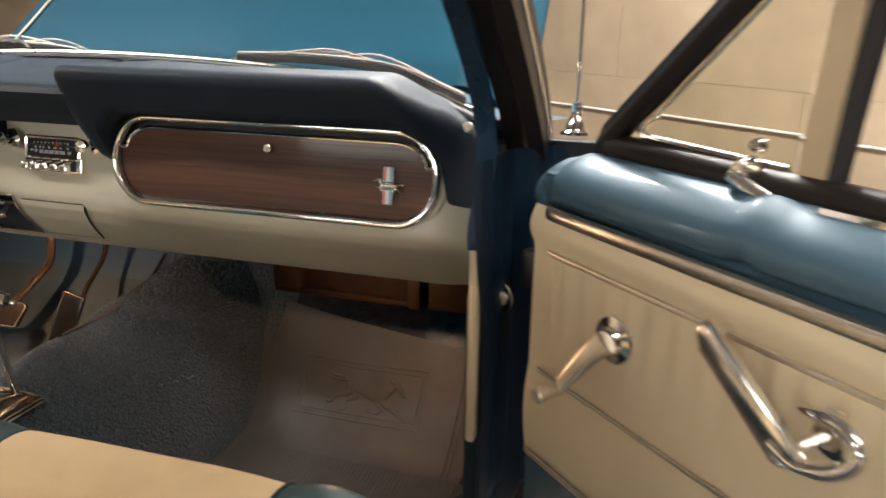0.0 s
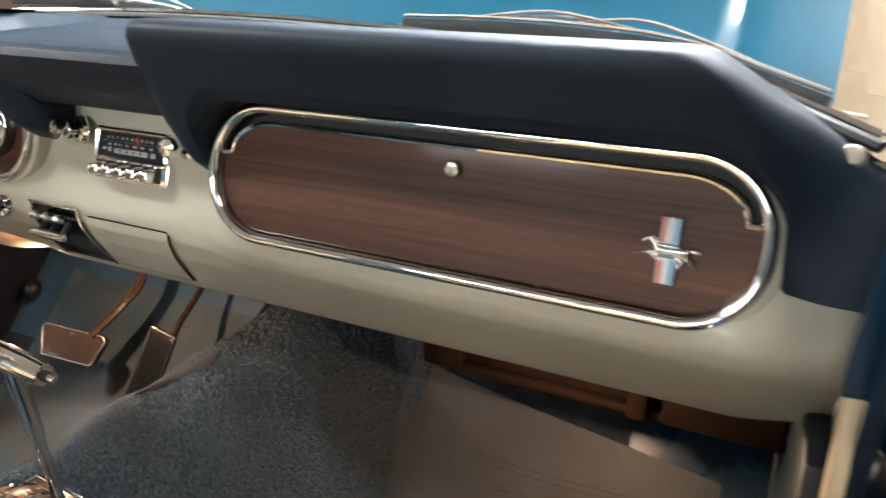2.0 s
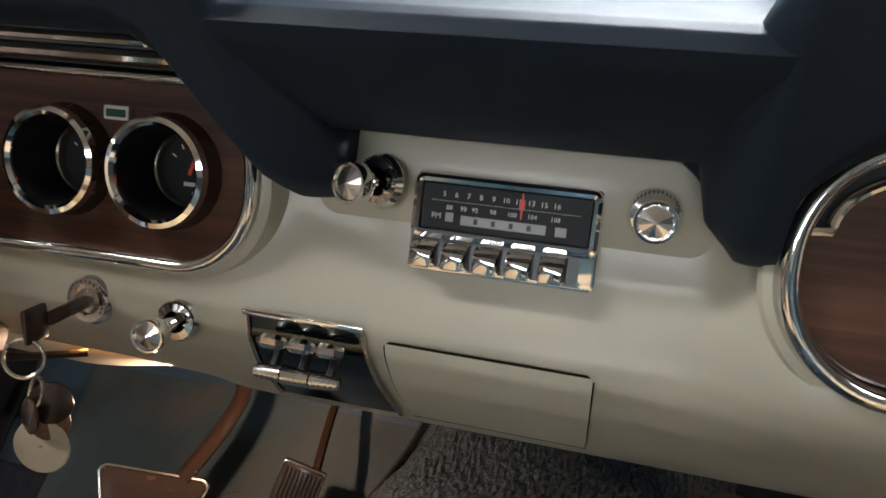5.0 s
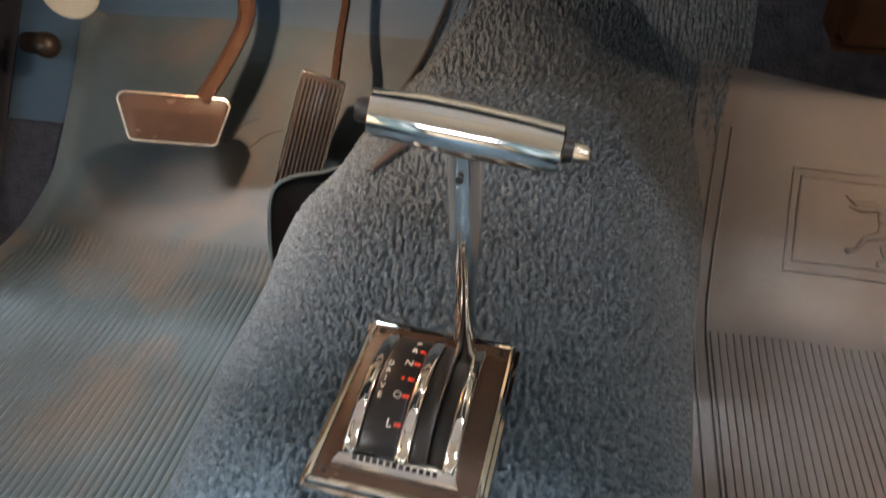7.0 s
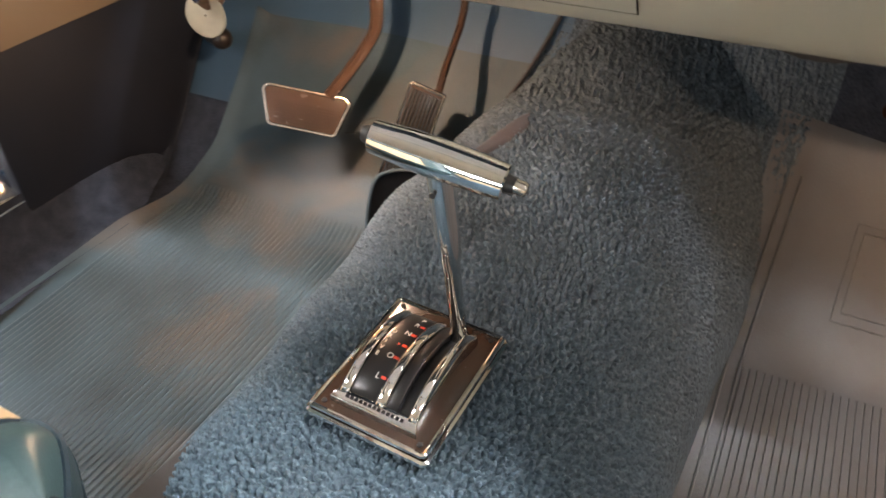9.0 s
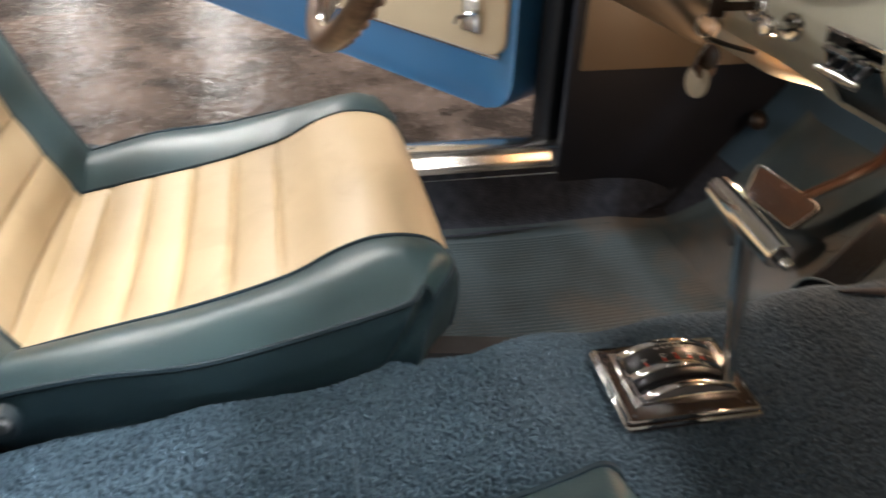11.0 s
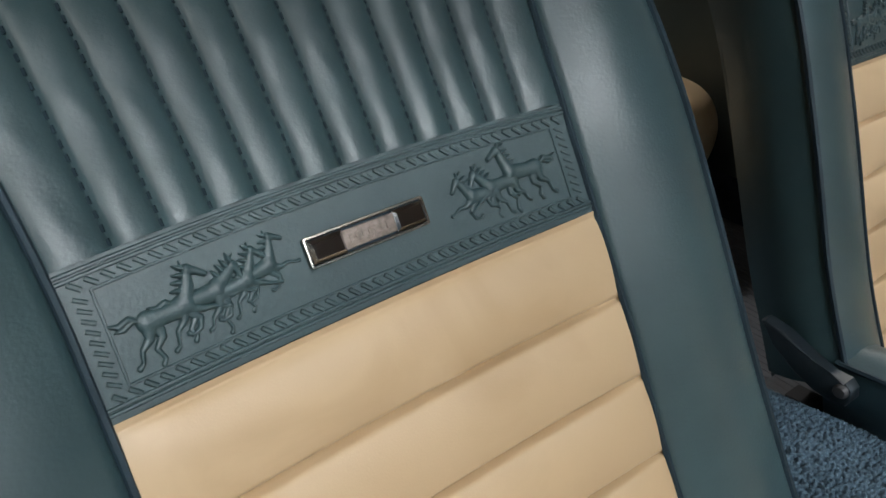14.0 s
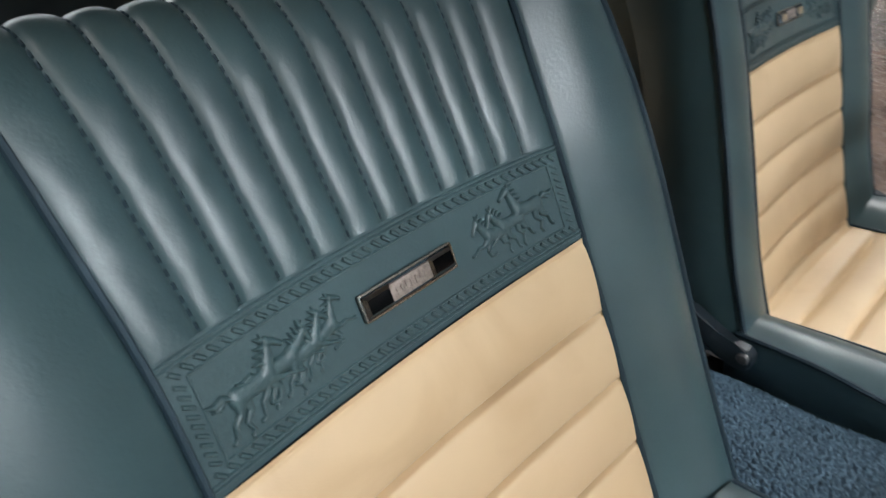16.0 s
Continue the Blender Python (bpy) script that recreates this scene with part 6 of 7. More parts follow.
        bmesh.ops.remove_doubles(bm, verts=bm.verts, dist=0.0004)
        part("cushion_side", bm, SKIRT_VINYL, t, "teal vinyl side skirt, darkened for shade", 150)
    bm = bmesh.new()
    box(bm, (cx, y0 + 0.2, 0.37), (0.44, 0.40, 0.05), 0.01)
    part("seat_pan", bm, BLACK, t)
    for s in (-1, 1):
        bm = bmesh.new()
        shape = [(-0.03, 0.255), (0.0, 0.29), (0.40, 0.335), (0.39, 0.372), (-0.04, 0.335)]
        if s * cx < 0:
            shape = shape[:3] + [(0.40, 0.380), (0.530, 0.371), (0.534, 0.379), (0.41, 0.400)] + shape[3:]
        prism(bm, shape, lambda u, v, q: (cx + s * 0.207 - 0.015 + q, y0 + u - foot - 0.012, v + (0.014 if foot == 0 else -0.008)), 0.030, 0.002)
        part("rail", bm, DULL_BLACK, t, "black steel seat rail")

    # backrest: h up the back, d out of it
    B = Matrix.Translation((cx, y0 + 0.004, 0.418 + back_rise)) @ Matrix.Rotation(radians(recline), 4, "X") @ Matrix.Translation((-0.155, 0, 0.33)) @ Matrix.Rotation(radians(lean), 4, "Y") @ Matrix.Translation((0.155, 0, -0.33))
    # local: x across, z up the back, -y is backwards, +y forwards
    PAN0, PAN1 = (0.320, 0.394) if cx > 0 else (0.316, 0.394)
    pitch = 0.0585
    prof = smooth_line([(0, 0.004, 0.0), (0, 0.0, 0.10), (0, 0.002, 0.2), (0, 0.004, 0.31), (0, 0.003, 0.39), (0, -0.003, 0.45), (0, -0.012, 0.515), (0, -0.036, 0.556), (0, -0.082, 0.560)], 160)
    length = [0.0]
    for a, b in zip(prof, prof[1:]):
        length.append(length[-1] + (b - a).length)

    def at(h):
        """The back's middle line at a length h up it, and the way out of it."""
        for i in range(len(prof) - 1):
            if h <= length[i + 1] or i == len(prof) - 2:
                t_ = (h - length[i]) / (length[i + 1] - length[i])
                p = prof[i].lerp(prof[i + 1], t_)
                w = (prof[i + 1] - prof[i]).normalized()
                return p, Vector((0, w.z, -w.y))
    full = length[-1]
    IW = lambda h: 0.160 + 0.012 * ease(0.36, 0.56, h)
    OWB = lambda h: (0.249 if cx < 0 else 0.260) - 0.10 * max(0.0, (h - 0.44) / 0.18) ** 2.2

    def face(x, h, d):
        # the seams sag upwards to the middle of the back
        h += 0.0065 * max(0.0, 1 - (x / 0.16) ** 2) * ease(0.30, 0.395, h)
        p, o = at(h)
        return B @ (Vector((x, p.y, p.z)) + o * d)
    bseams = [PAN0 - 0.004 - pitch * k for k in range(1, 6)]
    cone = 0.010

    def insert(u, v):
        h = PAN0 * v
        x = IW(h) * (2 * u - 1)
        g = sum(math.exp(-((h - s) / 0.0020) ** 2) for s in bseams) * 0.0055
        puff = 0.0075 * abs(math.sin(math.pi * (h - PAN0 + 0.004) / pitch)) ** 0.5
        k = 1 - (2 * u - 1) ** 8
        return face(x, h, (puff - g) * (0.25 + 0.75 * k) - cone * (1 - (2 * u - 1) ** 2))
    bm = bmesh.new()
    surf(bm, insert, 28, 360)
    part("back_insert", bm, CREAM_VINYL, t, "cream pleated vinyl backrest", 60)
    # vertical channels
    ribs = 12

    edges = [0.0] + [(k + 0.25) / (ribs + 0.5) for k in range(1, ribs)] + [1.0]
    for k in range(ribs):
        lo, hi = edges[k], edges[k + 1]

        def chan(f, v):
            h = PAN1 + (full - PAN1) * v
            u = lo + (hi - lo) * f
            x_cell = 7.0 * k
            puff = 0.0050 * (max(0.0, 1 - (2 * f - 1) ** 2)) ** 0.6 + 0.0005 * noise.noise((x_cell + f * 3, h * 60, cx)) * (1 - (2 * f - 1) ** 4)
            return face(IW(h) * (2 * u - 1), h, puff - 0.002 - cone * (1 - (2 * u - 1) ** 2))
        bm = bmesh.new()
        surf(bm, chan, 12, 90)
        ch = part("channel", bm, BLUE_VINYL, t, "", 60)
        if k == 0:
            continue
        bm = bmesh.new()
        for j in range(30):
            h = PAN1 + (full - PAN1) * (j + 0.2) / 30
            x = IW(h) * (2 * lo - 1)
            dd = -0.0012 - cone * (1 - (2 * lo - 1) ** 2)
            sweep(bm, [face(x, h, dd), face(x, h + 0.0040, dd)], 0.0011, 4)
        part("stitching", bm, PIPING, ch, "dark stitches")
    # embossed band
    cc = lambda u: -cone * (1 - (2 * u - 1) ** 2)
    bm = bmesh.new()
    surf(bm, lambda u, v: face(IW(0.35) * (2 * u - 1), PAN0 + (PAN1 - PAN0) * v, 0.0005 + cc(u)), 24, 8)
    band = part("embossed_band", bm, BLUE_VINYL, t, "teal blue vinyl band with embossed running horses")

    def onband(x, h, d):
        u = (x / IW(0.35) + 1) / 2
        return face(x, h, 0.0005 + cc(u) + d)
    bm = bmesh.new()
    w = IW(0.35)
    for h in (PAN0 + 0.004, PAN0 + 0.0065, PAN1 - 0.003, PAN1 - 0.006):
        sweep(bm, [onband(-w + 2 * w * i / 24, h, 0.0) for i in range(25)], 0.0011, 6)
    for h in (PAN0 + 0.0135, PAN1 - 0.0135):
        sweep(bm, [onband(-w + 0.016 + (2 * w - 0.032) * i / 24, h, 0.0) for i in range(25)], 0.0008, 6)
    for x in (-w + 0.016, w - 0.016):
        sweep(bm, [onband(x, PAN0 + 0.0135 + (PAN1 - PAN0 - 0.027) * i / 8, 0.0) for i in range(9)], 0.0008, 6)
    part("border_line", bm, BLUE_VINYL, band)
    bm = bmesh.new()
    k = 0
    for h in (PAN1 - 0.0098, PAN0 + 0.010):
        n = 40
        for i in range(n):
            x = -w + 0.006 + (2 * w - 0.012) * (i + 0.5) / n
            sweep(bm, [onband(x - 0.0024, h - 0.0022, 0.0003), onband(x + 0.0024, h + 0.0022, 0.0003)], 0.0014, 6)
    for x in (-w + 0.010, w - 0.010):
        for i in range(9):
            h = PAN0 + 0.014 + (PAN1 - PAN0 - 0.028) * (i + 0.5) / 9
            sweep(bm, [onband(x - 0.0028, h - 0.0018, 0.0), onband(x + 0.0028, h + 0.0018, 0.0)], 0.0012 if x > 0 else 0.0008, 6)
    tagged(part("braid_relief", bm, BLUE_VINYL, band), "embossed rope border", "", "", "stuff")
    hm = (PAN0 + PAN1) / 2

    def plane_at(x, h):
        o = onband(x, h, 0)
        ex = (onband(x + 0.004, h, 0) - onband(x - 0.004, h, 0)).normalized()
        ez = (onband(x, h + 0.004, 0) - onband(x, h - 0.004, 0)).normalized()
        en = ex.cross(ez)
        m = Matrix(((ex.x, ez.x, -en.x, o.x), (ex.y, ez.y, -en.y, o.y), (ex.z, ez.z, -en.z, o.z), (0, 0, 0, 1)))
        return m
    # two bands of horses that run towards the badge
    for way, row in ((1, ((0.066, -0.001, 8, 0.0225, 12, 0.05), (0.080, -0.003, -4, 0.0235, 8, -0.06), (0.097, -0.001, -32, 0.0255, 2, 0.06), (0.114, -0.002, 6, 0.0275, 4, 0.0))),
                     (-1, ((-0.080, -0.004, -8, 0.0235, 2, 0.05), (-0.094, -0.002, -14, 0.0240, 0, -0.05), (-0.112, 0.001, 8, 0.0265, 8, 0.02)))):
        for j, (x, dh, nod, size, rear, stride) in enumerate(row):
            bm = bmesh.new()
            horse(bm, lambda a, b, h: onband(x - way * a, hm + dh + b, h + 0.0004 * j), size, 0.0025, rear, stride, 0.0006, 0.011, True, nod)
            part("horse_relief", bm, BLUE_VINYL, band, "embossed running horse", 60)
    # bright badge
    m = plane_at(0.0, hm - 0.0005)
    bm = bmesh.new()
    box(bm, (0, 0, 0.001), (0.078, 0.017, 0.003), 0.001, m)
    bd = part("badge", bm, PIPING, t, "small chrome badge on a blue base")
    bm = bmesh.new()
    sweep(bm, [m @ Vector((u, v, 0.0030)) for u, v in stadium(-0.0385, 0.0385, -0.0080, 0.0080, 0.0010, 3)], 0.0011, 6, True)
    part("badge_rim", bm, WORN_CHROME, bd, "thin chrome rim")
    for x in (-0.027, 0.027):
        bm = bmesh.new()
        prism(bm, [(x - 0.0105, -0.0065), (x + 0.0105, -0.0065), (x + 0.0105, 0.0065), (x - 0.0105, 0.0065)], lambda u, v, q: m @ Vector((u, v, 0.0065 - q)), 0.005, 0.002, 1)
        part("badge_end", bm, SMOKED, bd, "dark mirror end")
    bm = bmesh.new()
    box(bm, (0, 0, 0.0035), (0.034, 0.011, 0.003), 0.0008, m)
    part("badge_plate", bm, BADGE_PLATE, bd, "brushed plate")
    bm = bmesh.new()
    for i in range(7):
        box(bm, (-0.012 + 0.004 * i, 0, 0.0052), (0.0025, 0.005, 0.0005), 0, m)
    part("maker_mark", bm, BADGE_PLATE, bd)
    # bolsters of the backrest
    for s in (-1, 1):
        def bb(u, v):
            h = full * v
            a, b = IW(h), OWB(h)
            b = max(b, a + 0.012)
            q = max(0.0, u - 0.04) / 0.51
            if u < 0.04:
                x, d = a - 0.001, -0.012
            elif u <= 0.55:
                x, d = a - 0.001 + (b - a + 0.001) * q, 0.018 * math.sin(math.pi * min(1, q * 0.78)) * ease(0.61, 0.51, h)
            else:
                q = (u - 0.55) / 0.45
                x, d = b + 0.012 * math.sin(math.pi * q * 0.9) - 0.01 * q, 0.012 * ease(0.61, 0.51, h) * (1 - q) - 0.085 * q
            wr = 0.0018 * noise.noise((u * 4 + 3 * s, h * 10, cx))
            return face(s * x, h, d + wr)
        bm = bmesh.new()
        surf(bm, bb, 36, 70)
        part("back_bolster", bm, BLUE_VINYL, t, "teal blue vinyl bolster", 60)
        bm = bmesh.new()
        sweep(bm, [bb(0.041, i / 60) + (B.to_3x3() @ Vector((0, 0.001, 0))) for i in range(61)], 0.0024, 6)
        sweep(bm, [bb(0.55, i / 60) for i in range(61)], 0.0034, 6)
        part("back_piping", bm, PIPING, t, "navy piping")
    # shell behind
    bm = bmesh.new()
    surf(bm, lambda u, v: B @ Vector(((2 * u - 1) * (OWB(0.57 * v) - 0.004), -0.088 + 0.012 * (2 * u - 1) ** 2, 0.55 * v - 0.01)), 16, 30)
    part("back_shell", bm, DARK_VINYL, t)
    # hinge arm and button
    for s in (-1, 1):
        bm = bmesh.new()
        prism(bm, HINGE, lambda u, v, q: (cx + s * (0.276 - q), y0 + 0.80 * u + 0.020, 0.80 * v + 0.118), 0.016, 0.004)
        part("hinge_cover", bm, HINGE_NAVY, t, "dark blue hinge cover")
        bm = bmesh.new()
        lathe(bm, [(0, 0.014), (0.006, 0.013), (0.0078, 0.010), (0.0078, 0)], Matrix.Translation((cx + s * 0.268, y0 + 0.022, 0.435)) @ pose(0, 0, 0, 0, 90 * s), 16)
        part("hinge_button", bm, GREY_BUTTON, t, "round grey button")
    return t


bucket_seat("bucket_seat", -0.365, 0.213, 23.0, "teal and cream vinyl bucket seat on the driver side")
bucket_seat("bucket_seat", 0.387, 0.310, 29.0, "teal and cream vinyl bucket seat on the passenger side", 0.035, 0.008, 0.89, 0.12, 2.2)


def rear_bench():
    t = thing("bench_seat", "tan and blue vinyl bench seat behind the front seats", "car seat", (0, -0.6, 0.25))
    prof = smooth_line([(0, -0.85, 0.485), (0, -0.5, 0.502), (0, -0.36, 0.508), (0, -0.300, 0.498), (0, -0.266, 0.465), (0, -0.258, 0.41), (0, -0.285, 0.32), (0, -0.31, 0.255)], 48)

    def lay(x, i, out=0.0):
        p = prof[i]
        e = min(1.0, (0.655 - abs(x)) / 0.15)
        fall = 1 - math.sqrt(max(0.0, 1 - (1 - e) ** 2))
        return (x, p.y - 0.13 * fall + out, p.z - 0.04 * fall * (p.z > 0.35) + out)
    bm = bmesh.new()
    surf(bm, lambda u, v: lay(-0.655 + 1.31 * u, int(round(48 * v))), 90, 48)
    part("cushion", bm, CREAM_VINYL, t, "tan vinyl cushion", 60)
    bm = bmesh.new()
    surf(bm, lambda u, v: lay(-0.655 + 1.31 * u, int(round(9 * v)), 0.003), 90, 9)
    part("cushion_top", bm, DARK_VINYL, t, "dark blue vinyl top with a rounded edge", 60)
    bm = bmesh.new()
    sweep(bm, [Vector(lay(-0.654 + 1.308 * i / 60, 9, 0.002)) for i in range(61)], 0.004, 6)
    part("piping", bm, PIPING, t, "navy piping")
    bm = bmesh.new()
    surf(bm, lambda u, v: (-0.64 + 1.28 * u, -0.74 - 0.24 * v - 0.03 * math.sin(3.1 * v), 0.44 + 0.44 * v), 10, 16)
    part("backrest", bm, DARK_VINYL, t, "dark blue vinyl back", 60)


rear_bench()

# ---- steering wheel ----


def steering_wheel():
    c = Vector((-0.375, 0.618, 0.850))
    m = Matrix.Translation(c) @ pose(0, 0, 0, 90 - 25)
    R = 0.19
    t = thing("steering_wheel", "wood-rimmed steering wheel with bright spokes", "steering wheel", tuple(c))
    bm = bmesh.new()
    sweep(bm, [m @ Vector((R * math.cos(2 * math.pi * i / 96), R * math.sin(2 * math.pi * i / 96), 0)) for i in range(96)], 0.0125, 12, True)
    part("rim", bm, RIM_WOOD, t, "wood-grain rim")
    bm = bmesh.new()
    for i in range(64):
        q = 2 * math.pi * i / 64
        ball(bm, (R * math.cos(q), R * math.sin(q), -0.0105), (0.0065, 0.0065, 0.006), m, 8)
    part("finger_grips", bm, RIM_WOOD, t)
    bm = bmesh.new()
    sweep(bm, [m @ Vector(((R - 0.0125) * math.cos(2 * math.pi * i / 96), (R - 0.0125) * math.sin(2 * math.pi * i / 96), 0.001)) for i in range(96)], 0.003, 6, True)
    part("inner_ring", bm, CHROME, t)
    for a in (90 + 180, -10, 190):
        bm = bmesh.new()
        mm = m @ Matrix.Rotation(radians(a), 4, "Z")
        prism(bm, [(0.03, -0.024), (R - 0.008, -0.014), (R - 0.008, 0.014), (0.03, 0.024)], lambda u, v, w: mm @ Vector((u, v, -0.02 * (R - u) / R - w)), 0.003, 0.0008)
        sp = part("spoke", bm, WORN_CHROME, t, "brushed metal spoke")
        bm = bmesh.new()
        for k in range(4):
            lathe(bm, [(0, 0.0006), (0.008 - 0.001 * k, 0.0006), (0.008 - 0.001 * k, -0.001)], mm @ Matrix.Translation((0.06 + 0.028 * k, 0, -0.02 * (R - 0.06 - 0.028 * k) / R)), 16)
        part("spoke_hole", bm, BLACK, sp)
    bm = bmesh.new()
    lathe(bm, [(0.0, 0.03), (0.03, 0.028), (0.045, 0.01), (0.05, -0.02), (0.045, -0.06)], m, 32)
    part("hub", bm, BLUE_VINYL, t, "blue hub")
    bm = bmesh.new()
    sweep(bm, [m @ Vector((0, 0, -0.05)), m @ Vector((0, 0, -0.42))], 0.026, 20)
    part("column", bm, SHADED_BEIGE_VINYL, t, "cream steering column, colour darkened for shade")


steering_wheel()

# ---- doors ----


def passenger_door():
    a = radians(46)
    d, n = Vector((math.sin(a), -math.cos(a), 0)), Vector((-math.cos(a), -math.sin(a), 0))
    D = -1.167

    def W(s, off, z):
        return d * s + n * (D + off) + Vector((0, 0, z))
    F = Matrix(((d.x, 0, n.x, 0), (d.y, 0, n.y, 0), (0, 1, 0, 0), (0, 0, 0, 1)))

    def frame_at(s, off, z):
        p = W(s, off, z)
        return Matrix.Translation(p) @ F
    t = thing("passenger_door", "open blue car door with an ivory vinyl panel", "car door", tuple(W(0.4, -0.06, 0.5)))
    S0, S1 = -0.078, 1.03
    # shell
    bm = bmesh.new()
    prism(bm, stadium(S0 - 0.012, S1 + 0.03, 0.335, 0.845, [0.05, 0.03, 0.01, 0.01], 5), lambda u, v, w: W(u, -0.012 - w, v), 0.095, 0.006)
    part("shell", bm, CAR_BLUE, t, "blue painted door shell")
    # belt rail
    bm = bmesh.new()
    cross = [(-0.010, 0.815), (0.006, 0.822), (0.012, 0.836), (0.004, 0.852), (-0.018, 0.866), (-0.045, 0.872), (-0.075, 0.866), (-0.1, 0.83)]
    fine = smooth_line([(0, p, q) for p, q in cross], 24)

    def belt(u, v):
        s = S0 - 0.03 + (S1 - S0 + 0.06) * u
        p = fine[int(round(v * 24))]
        end = ease(-0.10, -0.03, s)
        return W(s, p.y - 0.03 * (1 - end), p.z + 0.004 * u * 3 - 0.02 * (1 - end) + 0.006 * math.exp(-((s - 0.195) / 0.012) ** 2) * (p.y > -0.03))
    surf(bm, belt, 80, 24)
    part("belt_rail", bm, CAR_BLUE, t, "blue metallic painted belt rail", 60)
    # vinyl panel
    Z0, Z1 = 0.505, 0.812

    def panel(u, v):
        s = S0 + (S1 - S0) * u
        z = Z0 + (Z1 - Z0) * v
        e = min(u * 18, v * 6, (1 - v) * 12, 1)
        off = 0.003 * math.sqrt(max(0, e))
        if 0.622 < z < 0.768 and s > -0.04:
            off += 0.0042 * (0.5 + 0.5 * math.cos((s - 0.02) * 2 * math.pi / 0.032)) * ease(0.63, 0.75, z) * ease(0.768, 0.76, z)
        if z >= 0.768:
            off += 0.008 * math.sin(math.pi * min(1, (z - 0.768) / 0.044))
        if z <= 0.618:
            off += 0.005 * math.sin(math.pi * min(1, max(0, (0.618 - z)) / 0.11))
        return W(s, off, z)
    bm = bmesh.new()
    surf(bm, panel, 260, 50)
    part("panel", bm, DOOR_VINYL, t, "ivory vinyl panel with stitched flutes", 60)
    for s0, z, h, nm in ((-0.05, 0.8075, 0.0085, "upper_moulding"), (-0.046, 0.764, 0.0032, "middle_moulding"), (-0.055, 0.620, 0.0026, "lower_moulding"), (-0.07, 0.506, 0.004, "bottom_moulding")):
        bm = bmesh.new()
        sweep(bm, [W(s0, 0.004, z), W(s0 + 0.01, 0.006, z), W(S1, 0.006, z + 0.003)], h, 8, up=tuple(n), flat=0.6)
        part(nm, bm, WORN_CHROME if nm == "upper_moulding" else SATIN, t, "bright chrome moulding")
    # window crank
    m = frame_at(0.066, 0.002, 0.7065)
    bm = bmesh.new()
    lathe(bm, [(0, 0.014), (0.013, 0.013), (0.015, 0.008), (0.024, 0.006), (0.026, 0.003), (0.026, 0)], m, 32)
    cr = part("window_crank", bm, CHROME, t, "chrome window crank")
    bm = bmesh.new()
    sweep(bm, [m @ Vector((0, 0, 0.014)), m @ Vector((-0.016, -0.022, 0.024)), m @ Vector((-0.040, -0.058, 0.030)), m @ Vector((-0.048, -0.072, 0.030))], [0.0125, 0.011, 0.008, 0.007], 10, flat=0.6, up=tuple(n))
    part("crank_arm", bm, SATIN, cr)
    bm = bmesh.new()
    lathe(bm, [(0.0045, 0.026), (0.006, 0.030), (0.0065, 0.040), (0.009, 0.052), (0.0095, 0.058), (0.007, 0.061), (0.0035, 0.061), (0.0035, 0.059), (0, 0.059)], m @ Matrix.Translation((-0.047, -0.070, 0)), 20)
    part("crank_knob", bm, SATIN, cr, "small bright knob")
    # pull handle
    bm = bmesh.new()
    A, Bq = Vector((0.196, 0.770)), Vector((0.280, 0.710))
    w = (Bq - A).normalized()
    o = Vector((-w.y, w.x))

    def bar(u, v, q):
        p = A + w * u + o * v
        return W(p.x, 0.035 - q + 0.01 * math.sin(math.pi * min(1, u / 0.12)), p.y)
    prism(bm, [(-0.010, -0.007), (0.004, -0.0105), (0.108, -0.012), (0.114, -0.004), (0.114, 0.006), (0.104, 0.012), (0.004, 0.0095), (-0.010, 0.005)], bar, 0.010, 0.0025)
    ph = part("pull_handle", bm, SPUN, t, "chrome pull handle with a wood-grain inlay")
    bm = bmesh.new()
    prism(bm, stadium(0.004, 0.104, -0.0135, -0.0095, 0.001, 2), lambda u, v, q: bar(u, v, q + 0.002), 0.02)
    part("inlay", bm, RIM_WOOD, ph, "wood-grain side inlay")
    bm = bmesh.new()
    for u in (0.0, 0.102):
        p = A + w * u
        sweep(bm, [W(p.x, 0.0, p.y), W(p.x, 0.032, p.y)], 0.006, 10)
    part("standoff", bm, CHROME, ph)
    bm = bmesh.new()
    sweep(bm, smooth_line([W(0.268, 0.036, 0.714), W(0.291, 0.034, 0.706), W(0.318, 0.032, 0.717), W(0.329, 0.030, 0.735), W(0.314, 0.028, 0.748), W(0.290, 0.022, 0.745), W(0.272, 0.012, 0.738)], 24), [0.005] * 6 + [0.0065] * 8 + [0.006] * 6 + [0.005] * 5, 12)
    part("release_loop", bm, CHROME, t, "chrome release handle loop")
    bm = bmesh.new()
    lathe(bm, [(0, 0.004), (0.02, 0.004), (0.022, 0)], frame_at(0.298, 0.002, 0.727), 24)
    part("release_plate", bm, CHROME, t)
    # vent window
    def V(s, z, off=-0.052):
        return W(s, off, z)
    lean = [(-0.02, 0.862), (-0.034, 0.870), (-0.028, 0.884), (0.002, 0.912), (0.121, 1.024), (0.30, 1.20)]
    bm = bmesh.new()
    sweep(bm, [V(s, z) for s, z in lean], 0.015, 10, flat=0.8)
    part("vent_frame", bm, STRIP, t, "dark rubber-lined vent frame")
    bm = bmesh.new()
    sweep(bm, [V(s - 0.010, z + 0.012, -0.06) for s, z in lean[1:]], 0.0075, 8)
    part("frame_outer", bm, BLACK, t)
    bm = bmesh.new()
    inner = [(0.024, 0.896), (0.017, 0.901), (0.021, 0.910), (0.04, 0.926), (0.142, 1.024), (0.29, 1.165)]
    sweep(bm, [V(0.185, 0.893)] + [V(s, z) for s, z in inner], 0.0042, 8)
    part("vent_glass_frame", bm, WORN_CHROME, t, "thin bright glass frame")
    bm = bmesh.new()
    sweep(bm, [V(-0.02, 0.878), V(0.2, 0.877), V(S1, 0.876)], 0.016, 10)
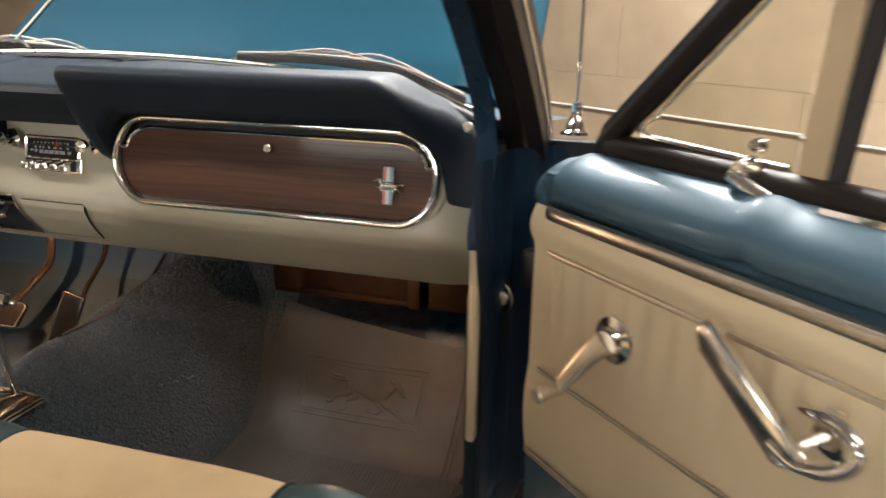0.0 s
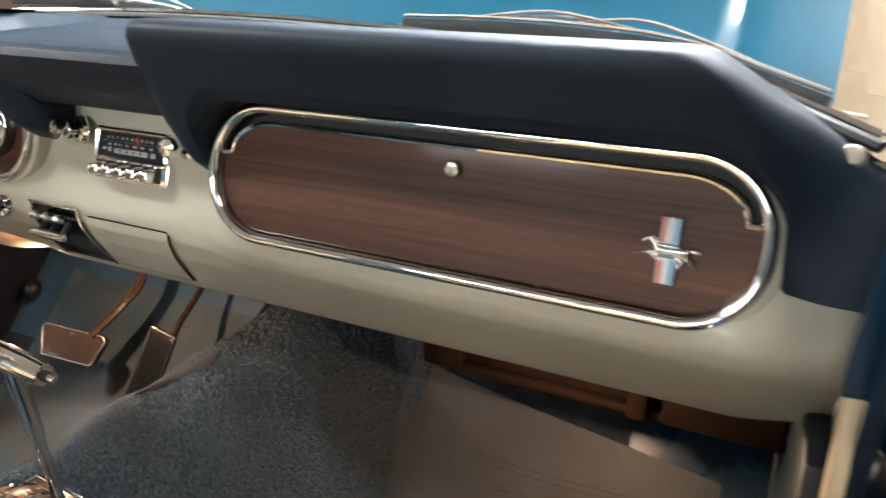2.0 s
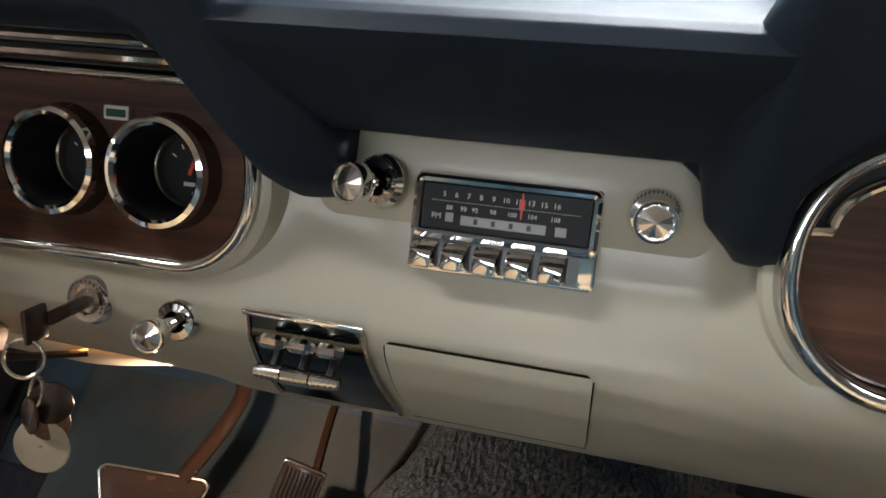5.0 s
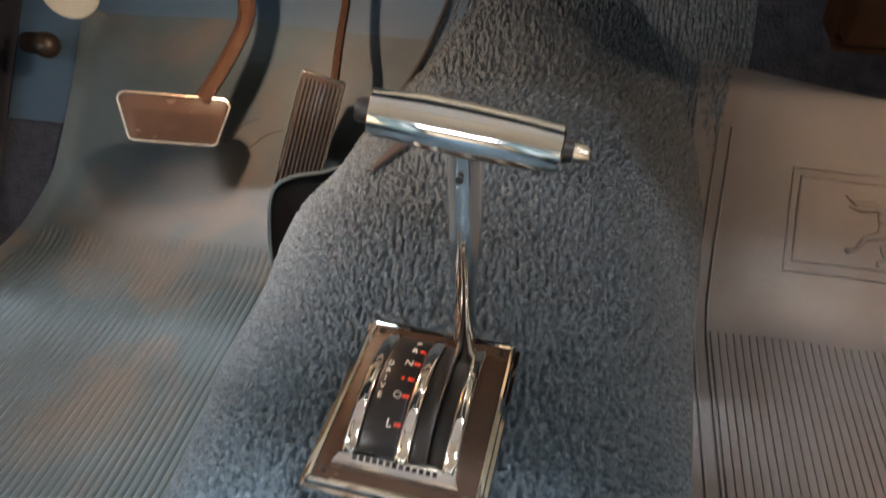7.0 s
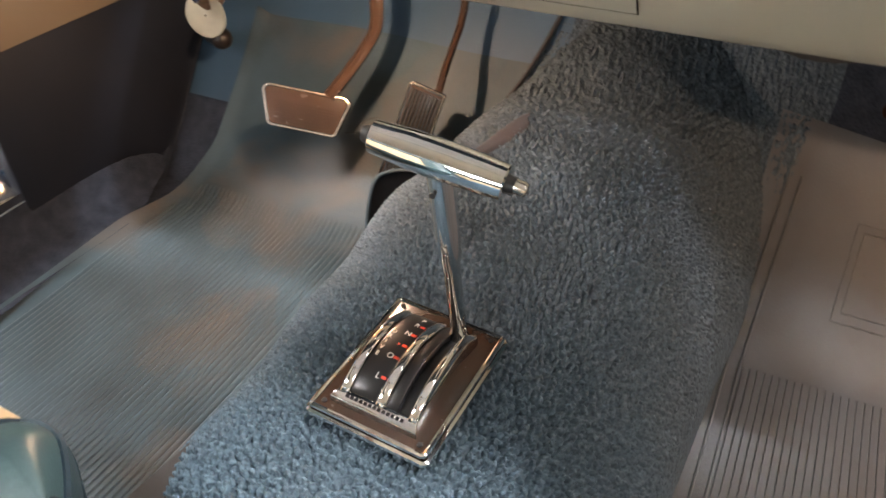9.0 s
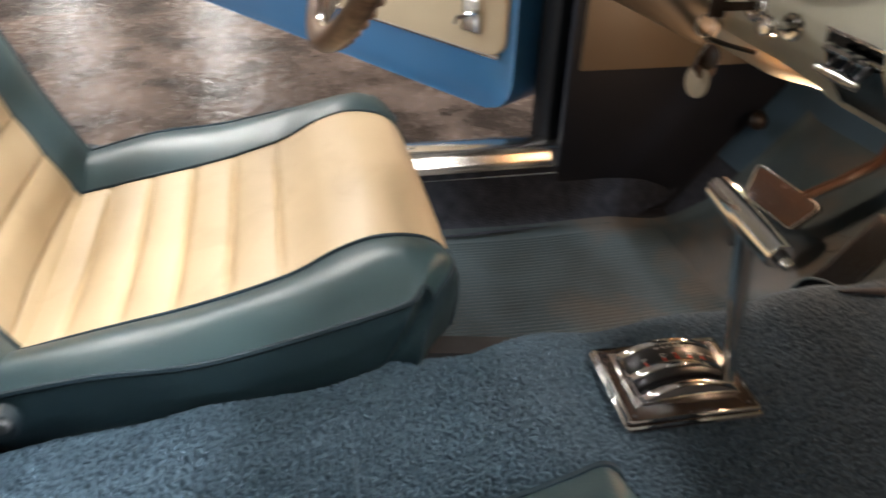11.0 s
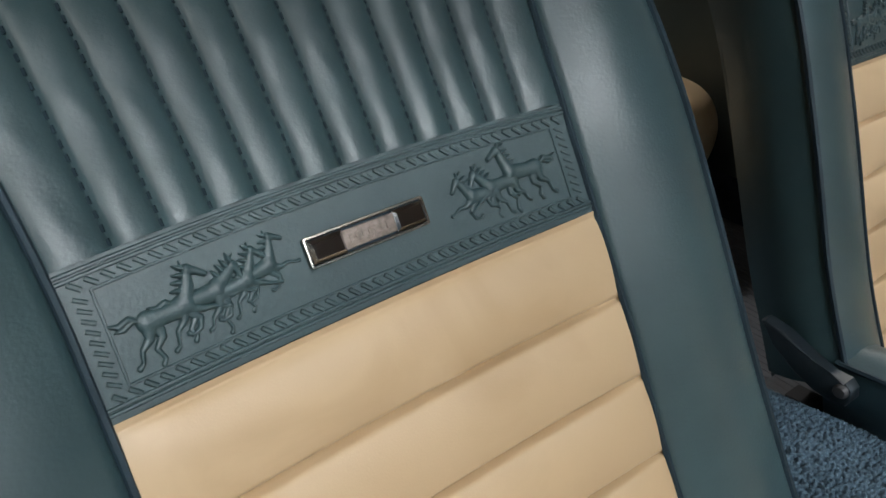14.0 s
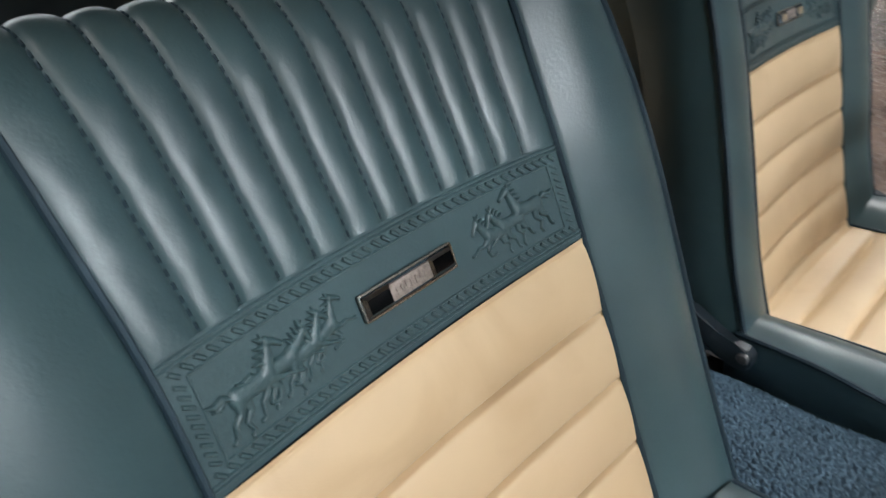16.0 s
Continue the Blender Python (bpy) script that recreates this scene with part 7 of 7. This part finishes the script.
    part("vent_sill", bm, STRIP, t)
    bm = bmesh.new()
    ribbon(bm, [V(0.204, 0.86), V(0.214, 1.024), V(0.224, 1.2)], [(-0.004, -0.014), (-0.004, 0.010), (0.004, 0.010), (0.004, -0.014)], tuple(n))
    part("division_bar", bm, WALL_TINTED_CHROME, t, "chrome division bar, coloured beige for the wall it reflects")
    bm = bmesh.new()
    ribbon(bm, [V(0.221, 0.86, -0.058), V(0.236, 1.024, -0.058), V(0.252, 1.2, -0.058)], [(-0.006, -0.006), (-0.006, 0.006), (0.006, 0.006), (0.006, -0.006)], tuple(n))
    part("run_channel", bm, DULL_BLACK, t, "black window channel")
    bm = bmesh.new()
    vs = [bm.verts.new(V(s, z)) for s, z in ((0.020, 0.898), (0.19, 0.894), (0.200, 1.03), (0.205, 1.08), (0.142, 1.022))]
    bm.faces.new(vs)
    g = part("vent_pane", bm, TINTED, t)
    g.visible_shadow = False
    # latch of the vent
    m = frame_at(0.155, -0.046, 0.884)
    bm = bmesh.new()
    lathe(bm, [(0, 0.016), (0.009, 0.015), (0.012, 0.006), (0.013, 0)], m @ pose(0, 0.004, 0), 20)
    la = part("vent_latch", bm, CHROME, t, "chrome vent window latch")
    bm = bmesh.new()
    sweep(bm, [m @ Vector((-0.008, 0.0, 0.014)), m @ Vector((0.012, -0.006, 0.018)), m @ Vector((0.032, -0.012, 0.014))], [0.006, 0.007, 0.005], 10)
    part("latch_lever", bm, CHROME, la)
    bm = bmesh.new()
    lathe(bm, [(0, 0.008), (0.006, 0.006), (0.007, 0)], m @ pose(0.006, 0.026, 0), 16)
    part("latch_stud", bm, CHROME, la)
    bm = bmesh.new()
    ribbon(bm, [V(0.235, 0.872, -0.03), V(S1, 0.88, -0.03)], [(-0.005, -0.005), (-0.005, 0.005), (0.005, 0.005), (0.005, -0.005)], tuple(n))
    part("window_wipe", bm, CHROME, t, "bright window wipe strip")


passenger_door()


def driver_door():
    hinge = Vector((-0.80, 0.90, 0))
    d = Vector((-0.836, -0.549, 0))
    n = Vector((0.549, -0.836, 0))

    def W(s, off, z):
        return hinge + d * s + n * off + Vector((0, 0, z))
    t = thing("driver_door", "open blue car door with a cream panel and a reflector", "car door", tuple(W(0.5, 0, 0.5)))
    bm = bmesh.new()
    prism(bm, stadium(0.0, 1.18, 0.385, 0.88, [0.06, 0.03, 0.01, 0.01], 6), lambda u, v, w: W(u, -w, v), 0.10, 0.008)
    part("shell", bm, CAR_BLUE_LIGHT, t, "bright blue painted door shell")
    bm = bmesh.new()
    prism(bm, stadium(0.02, 1.15, 0.492, 0.84, [0.03, 0.03, 0.01, 0.01], 6), lambda u, v, w: W(u, 0.012 - w, v), 0.014, 0.004)
    part("panel", bm, DOOR_VINYL, t, "cream vinyl panel")
    bm = bmesh.new()
    sweep(bm, [W(0.03, 0.008, 0.490), W(1.15, 0.008, 0.490)], 0.005, 8)
    part("moulding", bm, CHROME, t)
    bm = bmesh.new()
    box(bm, (0, 0, 0), (0.12, 0.014, 0.056), 0.005, Matrix.Translation(W(1.10, 0.004, 0.424)) @ Matrix(((d.x, n.x, 0, 0), (d.y, n.y, 0, 0), (0, 0, 1, 0), (0, 0, 0, 1))))
    r = part("reflector", bm, CHROME, t, "white and red door edge lamp")
    for dx, material, w_ in ((0.034, RED_LENS, 0.03), (-0.018, LAMP_GLOW, 0.06)):
        bm = bmesh.new()
        box(bm, (dx, 0, 0), (w_, 0.018, 0.042), 0.003, Matrix.Translation(W(1.10, 0.006, 0.424)) @ Matrix(((d.x, n.x, 0, 0), (d.y, n.y, 0, 0), (0, 0, 1, 0), (0, 0, 0, 1))))
        part("lens", bm, material, r)
    m = Matrix.Translation(W(0.09, 0.012, 0.555)) @ Matrix(((d.x, 0, n.x, 0), (d.y, 0, n.y, 0), (0, 1, 0, 0), (0, 0, 0, 1)))
    bm = bmesh.new()
    box(bm, (0, 0, 0.004), (0.045, 0.06, 0.012), 0.004, m)
    e = part("escutcheon", bm, WORN_CHROME, t)
    bm = bmesh.new()
    sweep(bm, [m @ Vector((-0.015, 0.01, 0.012)), m @ Vector((0.02, -0.005, 0.02)), m @ Vector((0.03, -0.018, 0.014))], 0.005, 8)
    part("lever", bm, CHROME, e)
    # black shut face between door and post, standing in for the gap's shade
    bm = bmesh.new()
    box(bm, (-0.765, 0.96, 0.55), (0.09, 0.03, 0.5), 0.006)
    solid("shut_face", bm, SHADE_BLACK, "shut face blackened for the shade in the door gap", "door jamb", "structure")


driver_door()
